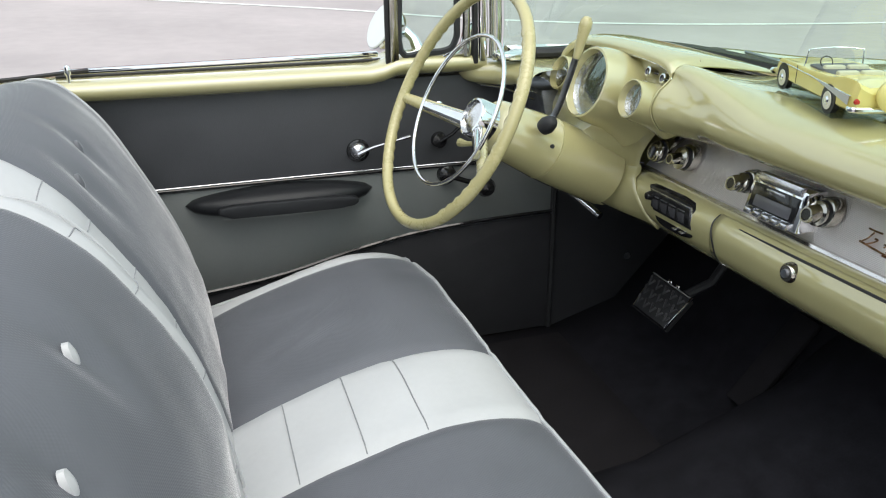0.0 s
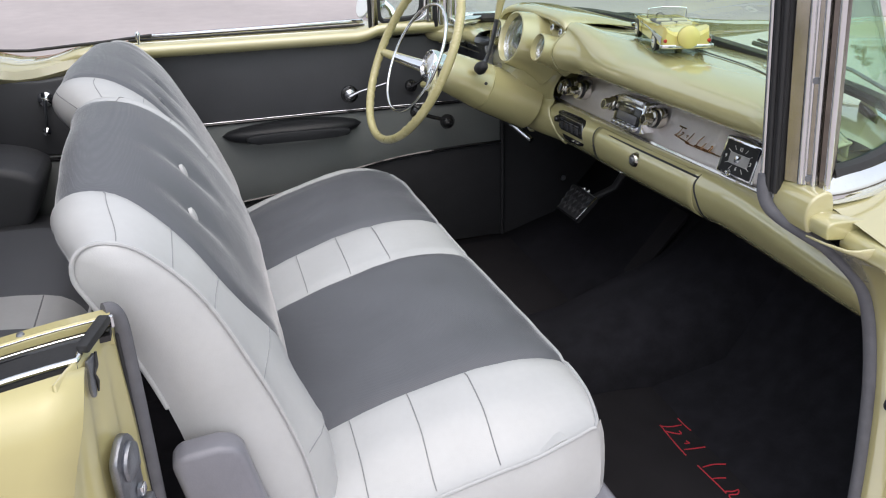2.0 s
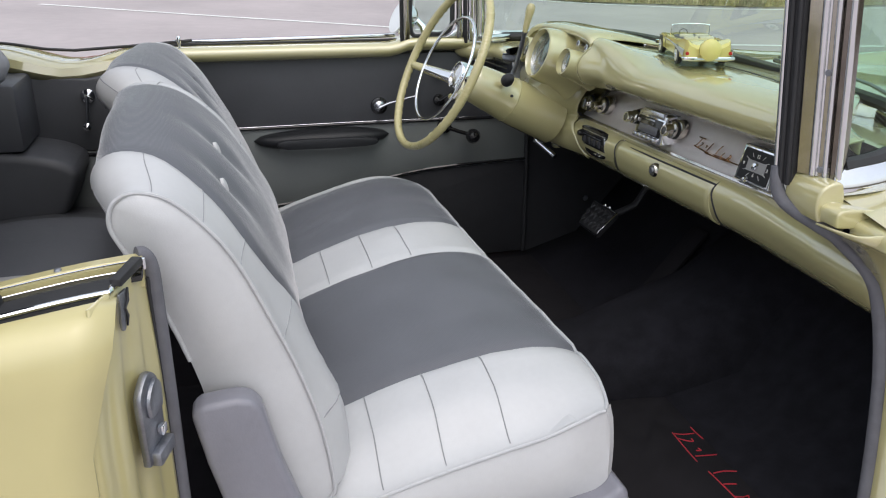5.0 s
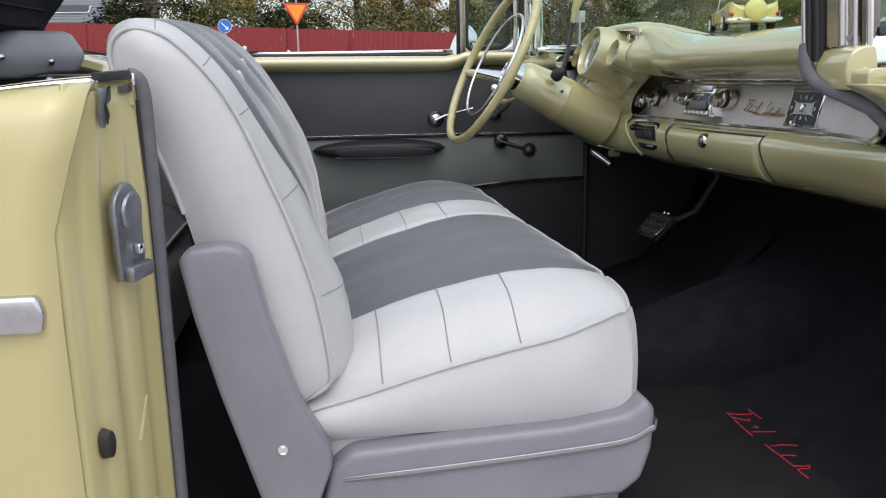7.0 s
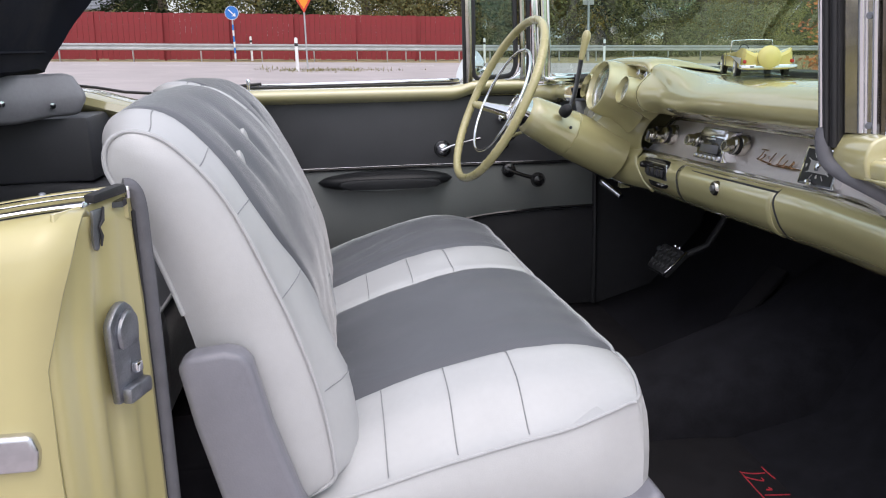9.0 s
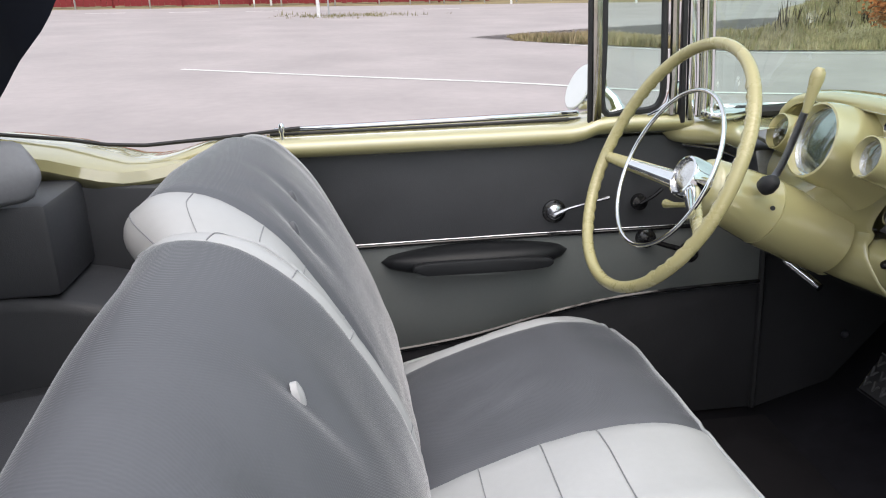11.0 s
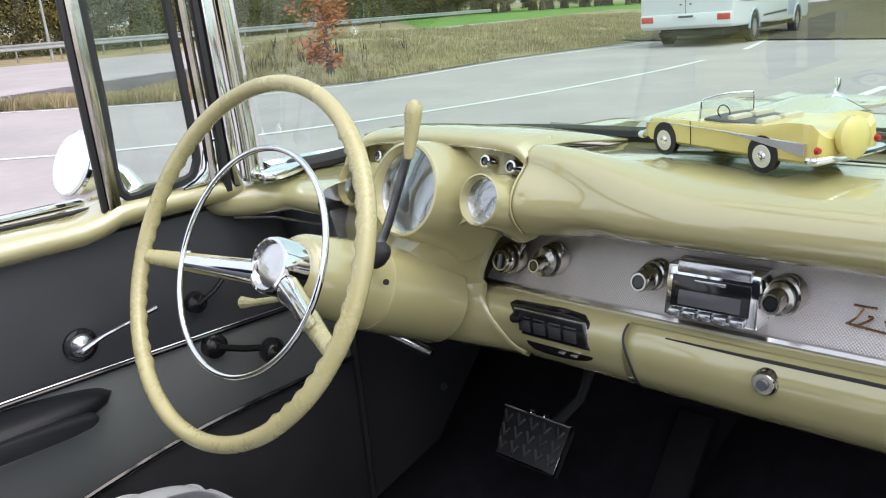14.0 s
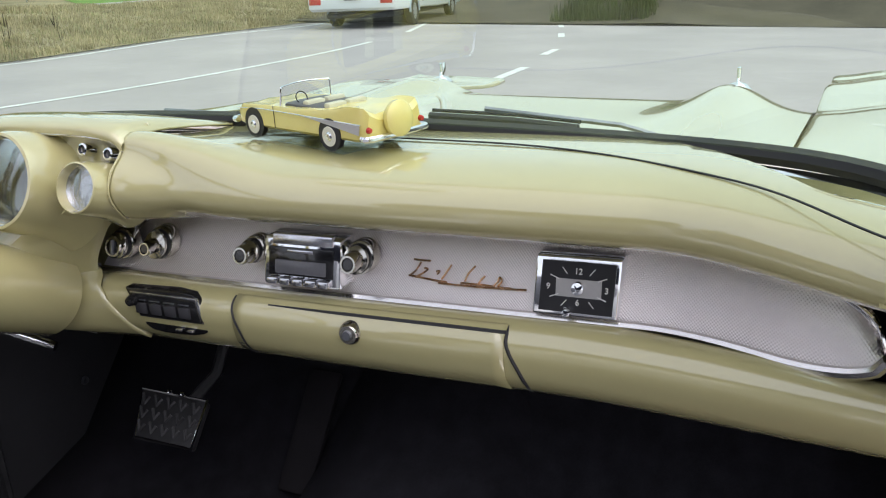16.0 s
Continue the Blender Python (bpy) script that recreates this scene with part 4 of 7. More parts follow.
for k in range(12):
    if k % 3:
        a = math.pi * k / 6
        c, s = math.cos(a), math.sin(a)
        part("hour_mark", tube([(-0.0145, -0.316 - 0.026 * s, 0.929 + 0.017 * c), (-0.0145, -0.316 - 0.038 * s, 0.929 + 0.025 * c)], 0.0006, 4), WHITE_PRINT, ck)
part("clock_hub", lathe([(0.0, 0), (0.008, 0.0), (0.007, 0.005), (0.0, 0.007)], (-0.014, -0.316, 0.929), (-1, 0, 0), 14), CHROME, ck)
part("set_knob", lathe([(0.0, 0), (0.004, 0.0), (0.006, 0.006), (0.004, 0.012), (0.0, 0.013)], (-0.013, -0.305, 0.903), (-1, 0, 0), 12), CHROME, ck)

# the fittings sit a little further to the right on the strip and lower panel
LEANING = {"ignition_lock", "light_switch", "radio_knob", "radio", "emblem", "clock"}
FITTED = {"glove_box_door", "heater_control", "ignition_lock", "light_switch", "radio_knob", "radio", "emblem", "clock", "filler_seam"}
for ob in list(scene.objects):
    own = ob if ob.parent == dash else ob.parent
    top_part = own if own and own.parent == dash else (own.parent if own else None)
    if top_part and top_part.parent == dash and top_part.name.split(".")[0] in FITTED:
        ob.data.transform(Matrix.Translation((0, -0.014, 0)))
        if top_part.name.split(".")[0] in LEANING:
            ob.data.transform(Matrix(((1, 0, 0.25, -0.25 * 0.878), (0, 1, 0, 0), (0, 0, 1, 0), (0, 0, 0, 1))))

# instrument hood: an arch that stands out of the dash top
LIP = smooth_line([(0.262, 1.080), (0.270, 1.089), (0.285, 1.096), (0.33, 1.101), (0.42, 1.103), (0.50, 1.102), (0.54, 1.099), (0.572, 1.094), (0.592, 1.070), (0.602, 1.035)], 5)
hood_rings, lip_line = [], []
for ly, lip in LIP:
    top, sx = lip + 0.016, -0.03 * ease((ly - 0.55) / 0.05)
    ctrl = [(0.20, 1.0655)] + [(x + sx, lerp(1.064, top, k)) for x, k in ((0.15, 0.32), (0.08, 0.68), (0.02, 0.93), (-0.025, 1.0))] + [(-0.044 + sx, top - 0.003), (-0.054 + sx, lip + 0.008), (-0.053 + sx, lip), (-0.046 + sx, lip + 0.003), (-0.034 + sx, lip + 0.004)]
    hood_rings.append([(x, ly, z) for x, z in smooth_line(ctrl, 3)])
    lip_line.append((-0.0545 + sx, ly, lip))
hood_pod = part("instrument_hood", skin(hood_rings), YELLOW, dash, "cream instrument hood")
thick(hood_pod, 0.003, 1.0)
part("hood_bead", tube(lip_line, 0.0020, 6), CHROME, hood_pod)
part("pad_bead", tube([(x - 0.001, 0.2635, z) for x, z in LIPS[22:]], 0.0016, 6), YELLOW, pad)


def gauge(ly, lz, r, lx0, lx1, tilt, dial_mat, speedo=False):
    ax = (-math.cos(tilt), 0, math.sin(tilt))
    o = V(lx0, ly, lz)
    d = (lx0 - lx1) / math.cos(tilt)
    g = part("gauge", lathe([(r * 1.60, -0.012), (r * 1.36, d * 0.16), (r * 1.22, d * 0.45), (r * 1.14, d - 0.012), (r * 1.08, d), (r * 1.02, d + 0.001), (r * 0.98, d - 0.004), (r * 0.95, d - 0.014), (r * 0.93, d - 0.022)], o, ax, 40), YELLOW, dash, "round gauge in a cream bezel")
    part("dial", lathe([(0.0, d - 0.0225), (r * 0.96, d - 0.0225), (r * 0.96, d - 0.025), (0, d - 0.025)], o, ax, 36), dial_mat, g, "black gauge dial")
    part("ring", lathe([(r * 0.945, d - 0.018), (r * 0.955, d - 0.012), (r * 0.93, d - 0.012), (r * 0.92, d - 0.018)], o, ax, 36), CHROME, g)
    lens = part("lens", lathe([(r * 0.94, d - 0.012), (r * 0.6, d - 0.009), (0.0, d - 0.008)], o, ax, 28), LENS, g, "glass lens")
    lens.visible_shadow = False
    rt, up, dd = basis(ax)
    if speedo:
        for k in range(13):
            a = math.radians(205 - 230 * k / 12)
            p = o + dd * (d - 0.0215)
            q = lambda rr: p + rt * rr * r * math.cos(a) * -1 + up * rr * r * math.sin(a)  # noqa: E731
            part("tick", tube([q(0.80), q(0.90)], 0.0010, 4), WHITE_PRINT, g)
            if k in (1, 2, 3):
                c = q(0.66)
                mt = Matrix.Translation(c) @ Matrix((-rt, up, dd)).transposed().to_4x4()
                text_part("numeral", str(k * 10), 0.012, mt, WHITE_PRINT, g)
        part("half_dial", lathe([(0.0, d - 0.0221), (r * 0.50, d - 0.0221), (r * 0.50, d - 0.0218), (0, d - 0.0218)], o, ax, 24), mat("silver_dial", (0.42, 0.42, 0.44), 0.35, 0.6), g)
        part("pointer", tube([o + dd * (d - 0.020), o + dd * (d - 0.020) + rt * 0.55 * r + up * 0.25 * r], 0.0012, 5), mat("red_pointer", (0.4, 0.05, 0.04), 0.5), g)
    else:
        part("pointer", tube([o + dd * (d - 0.020) - up * 0.2 * r, o + dd * (d - 0.020) + up * 0.55 * r], 0.0009, 5), WHITE_PRINT, g)
    return g


gauge(0.424, 1.022, 0.060, -0.034, -0.124, radians(19), BLACK_DIAL, True)
gauge(0.300, 1.020, 0.031, -0.034, -0.108, radians(19), mat("grey_gauge_dial", (0.16, 0.16, 0.17), 0.35, 0.4, vary=0.3, scale=60))
gauge(0.558, 1.022, 0.031, -0.034, -0.108, radians(19), mat("grey_gauge_dial", (0.16, 0.16, 0.17), 0.35, 0.4, vary=0.3, scale=60))
for ly, lz in ((0.332, 1.078), (0.288, 1.073), (0.515, 1.078), (0.553, 1.074)):
    k = part("switch_knob", lathe([(0.0, 0), (0.010, 0.0), (0.010, 0.010), (0.0085, 0.016), (0.006, 0.017), (0.0055, 0.013), (0.0, 0.013)], (-0.040, ly, lz), (-0.95, 0, 0.3), 18), CHROME, dash, "small chrome tell-tale lamp")
    part("switch_face", lathe([(0.0, 0.0135), (0.0055, 0.0135), (0.004, 0.0145), (0.0, 0.0145)], (-0.040, ly, lz), (-0.95, 0, 0.3), 12), BLACK_GLOSS, k)

# cowl under the instruments: a swelling panel that takes the steering column
def cowl_edge(lz):
    return np.interp(lz, [0.79, 0.81, 0.85, 0.893, 0.96, 0.985, 1.01, 1.03, 1.10], [0.318, 0.330, 0.362, 0.395, 0.365, 0.330, 0.275, 0.266, 0.266])


def cowl_front(lz):
    return np.interp(lz, [0.79, 0.805, 0.83, 0.87, 0.93, 0.975, 1.0, 1.02, 1.045, 1.07, 1.11], [-0.03, -0.055, -0.072, -0.082, -0.092, -0.094, -0.084, -0.064, -0.044, -0.037, -0.035])


rings = []
for lz in np.linspace(1.108, 0.79, 40):
    e, f = cowl_edge(lz), cowl_front(lz)
    row = []
    for t in np.linspace(0, 1, 34):
        ly = lerp(e, np.interp(lz, [1.03, 1.045], [0.735, 0.598]), t)
        back = 1 - ease((ly - e) / np.interp(lz, [0.86, 0.93], [0.16, 0.075]))
        swell = 0.045 * math.exp(-((ly - 0.45) / 0.085) ** 2) * math.exp(-((lz - 0.925) / 0.055) ** 2)
        foot = np.interp(lz, [0.787, 0.809, 0.832, 0.852, 0.872, 0.885], [-0.010, -0.026, -0.034, -0.035, -0.022, 0.006])
        row.append((lerp(f, foot, back) - swell + 0.02 * ease((ly - 0.60) / 0.12), ly, lz))
    rings.append(row)
cowl = part("column_cowl", skin(rings), YELLOW, dash, "cream cowl round the steering column")
thick(cowl, 0.004, 1.0)
part("cowl_seam", tube([(lerp(cowl_front(0.892), 0.006, 1 - ease(t * 0.12 / 0.075)) - 0.002, 0.407 + t * 0.12, 0.890 + 0.006 * t) for t in np.linspace(0.02, 1, 12)], 0.0012, 4), STITCH, cowl)

# cream pad that carries the dash round to the door, grey panel under it
part("corner_pad", skin([[(x - 0.075 * ease((ly - 0.655) / 0.10), ly, z) for x, z in smooth_line([(-0.13, 1.000), (-0.155, 1.008), (-0.166, 1.024), (-0.158, 1.041), (-0.130, 1.050), (-0.02, 1.052), (0.06, 1.052)], 3)] for ly in np.linspace(0.568, 0.765, 18)]), YELLOW, dash, "cream corner pad")
part("corner_panel", prism([(-0.125, 1.006), (-0.02, 1.006), (-0.02, 0.86), (-0.105, 0.90)], 0.60, 0.745, "y", 0.006), STEEL, dash, "grey side panel")
part("corner_trim", tube([(-0.205, 0.745, 0.999), (-0.165, 0.69, 0.996), (-0.135, 0.61, 0.985)], 0.0022, 6), CHROME, dash)

# park brake handle
pb = thing("parking_brake_handle", "chrome ribbed parking brake handle under the dashboard", "brake handle", at=(0.776, 1.51, 0.75))
part("grip", lathe([(0.0, -0.045), (0.008, -0.044)] + [(0.0085 + 0.0012 * (i % 2), -0.04 + i * 0.008) for i in range(11)] + [(0.008, 0.046), (0.0, 0.047)], (0, 0, 0), (0.35, -0.85, -0.35), 14), CHROME, pb)
part("bracket", box((0.03, -0.02, 0.03), (0.03, 0.03, 0.05), 0.006), YELLOW, pb)

# ---------------------------------------------------------------- steering wheel and column
WC, WN = V(0.430, 1.366, 1.019), V(-0.887, -0.085, 0.454).normalized()
WU = V(0, 0, 1).cross(WN).normalized()
WV = WN.cross(WU)


def on_wheel(u, v, n=0.0):
    return WC + WU * u + WV * v + WN * n


sw = thing("steering_wheel", "cream two-spoke steering wheel with chrome horn ring", "steering wheel", at=on_wheel(0, 0, -0.05))
R, r0, N = 0.2142, 0.0100, 120
rings = []
for i in range(N):
    a = 2 * math.pi * i / N
    c, s = math.cos(a), math.sin(a)
    ring = []
    for k in range(14):
        b = 2 * math.pi * k / 14
        cb, sb = math.cos(b), math.sin(b)
        rr = r0
        if cb < -0.2:
            lobes = 0.0035 * max(0, math.cos(60 * a)) * (1 if abs(s) < 0.8 else 0)
            rr = r0 + lobes * (-cb)
        q = R + rr * cb
        ring.append(on_wheel(q * c, q * s, rr * 1.05 * sb))
    rings.append(ring)
rings.append(rings[0])
bm = skin(rings, True)
bmesh.ops.remove_doubles(bm, verts=bm.verts, dist=1e-6)
part("rim", bm, YELLOW_DULL, sw, "cream plastic rim with finger grips")
ring_c = on_wheel(0.010, 0.0, -0.006)
hr = part("horn_ring", tube([ring_c + WU * 0.1365 * math.cos(a) + WV * 0.1365 * math.sin(a) for a in np.linspace(0, 2 * math.pi, 73)[:-1]], 0.0038, 10, closed=True), CHROME, sw, "chrome horn ring")
HUBN = -0.062
for s_in, s_mid, s_out in (((-0.03, -0.012), (-0.118, -0.020), (-0.205, -0.026)), ((0.035, -0.022), (0.142, -0.048), (0.200, -0.075))):
    a, m, o = on_wheel(*s_in, HUBN + 0.004), on_wheel(*s_mid, -0.012), on_wheel(*s_out, -0.003)

    def spoke(p, q, w0, w1, h0, h1, lift=0.0):
        d = (q - p).normalized()
        side = WN.cross(d).normalized()
        up = d.cross(side)
        out = []
        for k in range(9):
            t = k / 8
            c = p.lerp(q, t)
            w, h = lerp(w0, w1, t), lerp(h0, h1, t)
            out.append([c + side * w * math.cos(b) * -1 + up * (h * math.sin(b) * -1) for b in np.linspace(0, 2 * math.pi, 13)[:-1]])
        return skin(out, True, True)

    part("spoke", spoke(a, o, 0.016, 0.010, 0.010, 0.008), YELLOW_DULL, sw, "cream spoke")
    part("spoke_cover", spoke(a + WN * 0.006, m + WN * 0.004, 0.015, 0.008, 0.010, 0.006), CHROME, sw, "chrome spoke cover")
hb = part("horn_button", lathe([(0.037, -0.03), (0.037, 0.0), (0.0365, 0.012), (0.0345, 0.018), (0.031, 0.019), (0.030, 0.013)], on_wheel(0, 0, HUBN), WN, 40), CHROME, sw, "chrome horn button bezel")
part("button_face", lathe([(0.0305, 0.013), (0.022, 0.016), (0.012, 0.0175), (0.0, 0.018)], on_wheel(0, 0, HUBN), WN, 32), ALU, hb, "bright domed emblem")
under(sw)

col = thing("steering_column", "cream steering column with gear lever", "steering column", at=on_wheel(0, 0, -0.25))
part("jacket", lathe([(0.036, -0.080), (0.045, -0.086), (0.049, -0.095), (0.056, -0.16), (0.060, -0.205), (0.0605, -0.2065), (0.0585, -0.2075), (0.0585, -0.2095), (0.0605, -0.2105), (0.062, -0.235), (0.063, -0.36)], WC, WN, 40), YELLOW, col, "cream column jacket")
part("column_hole", lathe([(0.0, -0.002), (0.004, -0.002), (0.004, 0.001), (0.0, 0.001)], (0.604, 1.3155, 0.946), (-0.1, -0.98, 0.1), 12), RUBBER, col)
lv = part("gear_lever", tube(smooth_line([(0.583, 1.300, 0.992), (0.600, 1.312, 1.000), (0.608, 1.302, 1.026), (0.611, 1.268, 1.09), (0.611, 1.248, 1.126), (0.617, 1.245, 1.15)], 4), 0.0058, 10), STEEL, col, "steel gear lever")
part("lever_boot", lathe([(0.0, -0.012), (0.014, -0.010), (0.016, 0.0), (0.013, 0.012), (0.009, 0.018), (0.006, 0.020)], (0.588, 1.308, 0.988), (0.3, -0.6, 0.5), 18), RUBBER, lv, "black rubber boot")
part("lever_knob", lathe([(0.0058, -0.012), (0.0072, 0.0), (0.0090, 0.026), (0.0108, 0.040), (0.0098, 0.050), (0.0055, 0.056), (0.0, 0.0575)], (0.611, 1.248, 1.124), (0.2, -0.08, 0.95), 18), YELLOW_DULL, lv, "aged cream lever knob")
ts = part("turn_lever", tube([on_wheel(-0.035, -0.035, -0.12), on_wheel(-0.10, -0.055, -0.115), on_wheel(-0.125, -0.06, -0.112)], 0.005, 8, radii=[0.004, 0.005, 0.009]), YELLOW_DULL, col, "cream turn signal lever")
under(col)

# ---------------------------------------------------------------- pedals and foot well
WORN_RUBBER = mat("worn_grey_rubber", (0.05, 0.05, 0.053), 0.5, vary=0.3, scale=60)
bp = thing("brake_pedal", "black rubber brake pedal with chrome rim", "pedal", at=(0.90, 1.34, 0.58))
PT = [V(0.910, 1.425, 0.602), V(0.904, 1.273, 0.613), V(0.842, 1.262, 0.560), V(0.844, 1.389, 0.552)]
pn = (PT[1] - PT[0]).cross(PT[3] - PT[0]).normalized()
if pn.x > 0:
    pn = -pn
bm = bmesh.new()
fr = [bm.verts.new(p + pn * 0.006) for p in PT]
bk = [bm.verts.new(p - pn * 0.010) for p in PT]
bm.faces.new(fr), bm.faces.new(bk[::-1])
for i in range(4):
    bm.faces.new((fr[i], bk[i], bk[(i + 1) % 4], fr[(i + 1) % 4]))
bmesh.ops.bevel(bm, geom=bm.edges[:], offset=0.004, segments=2, affect="EDGES", profile=0.5)
part("pad", bm, RUBBER, bp, "ribbed black rubber pad")
part("rim", tube([p + pn * 0.004 for p in PT], 0.0032, 6, closed=True), CHROME, bp, "chrome rim")
for i in range(5):
    for j in range(3):
        a0, b0 = (i + 0.2) / 5, (i + 0.8) / 5
        q = lambda s, t: PT[0].lerp(PT[1], s).lerp(PT[3].lerp(PT[2], s), t) + pn * 0.008  # noqa: E731
        t0 = 0.10 + j * 0.28
        part("tread", tube([q(a0, t0), q((a0 + b0) / 2, t0 + 0.2), q(b0, t0 + 0.05)], 0.003, 5), WORN_RUBBER, bp)
for s in (0.42, 0.62):
    c = PT[0].lerp(PT[1], s)
    part("clip", tube([c + V(0, 0.006, 0.0), c + V(0, 0.004, 0.009), c + V(0, -0.004, 0.009), c + V(0, -0.006, 0)], 0.0018, 5), CHROME, bp)
part("arm", tube([(0.90, 1.33, 0.585), (0.98, 1.32, 0.62), (1.04, 1.315, 0.72), (1.06, 1.31, 0.86)], 0.010, 8), RUBBER, bp)
under(bp)
ap = thing("accelerator_pedal", "long black rubber accelerator pedal", "pedal", at=(1.03, 1.17, 0.47))
part("pad", moved(box((0, 0, 0), (0.22, 0.065, 0.014), 0.005), pose(1.035, 1.17, 0.505, 0, -48, 4)), MAT_BLACK, ap)
under(ap)
# plain bolt head added on the kick panel wall, no working switch
ds = thing("kick_panel_bolt", "small steel bolt on the kick panel", "switch", at=(1.0, 1.70, 0.519))
part("button", lathe([(0.0, -0.003), (0.009, -0.003), (0.009, 0), (0.007, 0.005), (0.0, 0.006)], (0, 0, 0), (0, -1, 0), 16), STEEL, ds)

# floor mats
fmats = tagged(part("floor_mat", prism([(0.46, 0.24), (0.88, 0.24), (0.92, 0.30), (0.92, 0.72), (0.86, 0.78), (0.46, 0.78)], 0.348, 0.356, "z", 0.003, 2), MAT_BLACK), "black floor mat with red embroidered script", "floor mat")
for line in FLOURISH:
    part("embroidery", tube([V(0.748 + v + 0.05 * u, 0.632 - u, 0.357) for u, v in smooth_line(line, 3)], 0.0014, 5), RED_THREAD, fmats, "red embroidered flourish")
tagged(part("floor_mat", prism([(0.46, 1.10), (0.88, 1.10), (0.92, 1.16), (0.92, 1.60), (0.86, 1.66), (0.46, 1.66)], 0.348, 0.356, "z", 0.003, 2), MAT_BLACK), "plain black floor mat at the driver side", "floor mat")

# kick panels and engine bulkhead
tagged(part("wall_kick_left", prism([(0.775, 0.33), (1.22, 0.33), (1.22, 1.02), (0.72, 1.02), (0.775, 0.80)], 1.70, 1.74, "y", 0.004), DOOR_BLACK), "black kick panel ahead of the left door", "kick panel", kind="structure")
tagged(part("wall_kick_right", prism([(0.84, 0.33), (1.22, 0.33), (1.22, 0.98), (0.72, 0.98), (0.82, 0.80)], 0.160, 0.180, "y", 0.004), DOOR_BLACK), "black kick panel ahead of the right door opening", "kick panel", kind="structure")

# ---------------------------------------------------------------- windshield and pillars
ws = thing("windshield", "wraparound green tinted windshield with chrome frame", "windshield", at=(0.95, 0.93, 1.05))
half = [(0.628, 0.176), (0.655, 0.184), (0.692, 0.206), (0.735, 0.224), (0.78, 0.240), (0.83, 0.260), (0.895, 0.308), (0.945, 0.385), (0.975, 0.475), (0.998, 0.62), (1.011, 0.78), (1.016, 0.93)]
near_half = [(0.700, 0.234), (0.720, 0.237), (0.752, 0.242), (0.785, 0.251), (0.83, 0.268)] + half[6:]
BASEL = smooth_line(near_half + [(x, 1.86 - y) for x, y in half[-2::-1]], 4)
TOPL = [(lerp(x, 0.62, 0.30) - 0.10 * ease((x - 0.66) / 0.3), lerp(y, 0.93, 0.03)) for x, y in BASEL]


def base_z(x):
    return 1.050 + 0.021 * ease((x - 0.7) / 0.25)


pane = part("pane", skin([[(lerp(b[0], t[0], s), lerp(b[1], t[1], s), lerp(base_z(b[0]), 1.47, s)) for b, t in zip(BASEL, TOPL)] for s in np.linspace(0, 1, 7)]), WINDSHIELD, ws, "green tinted curved glass")
part("gasket", tube([(x + 0.006, y, base_z(x) + 0.001) for x, y in BASEL], 0.012, 8), RUBBER, ws, "black rubber gasket")
part("frame", tube([(x, y, 1.478) for x, y in TOPL], 0.017, 8), CHROME, ws, "chrome header frame")
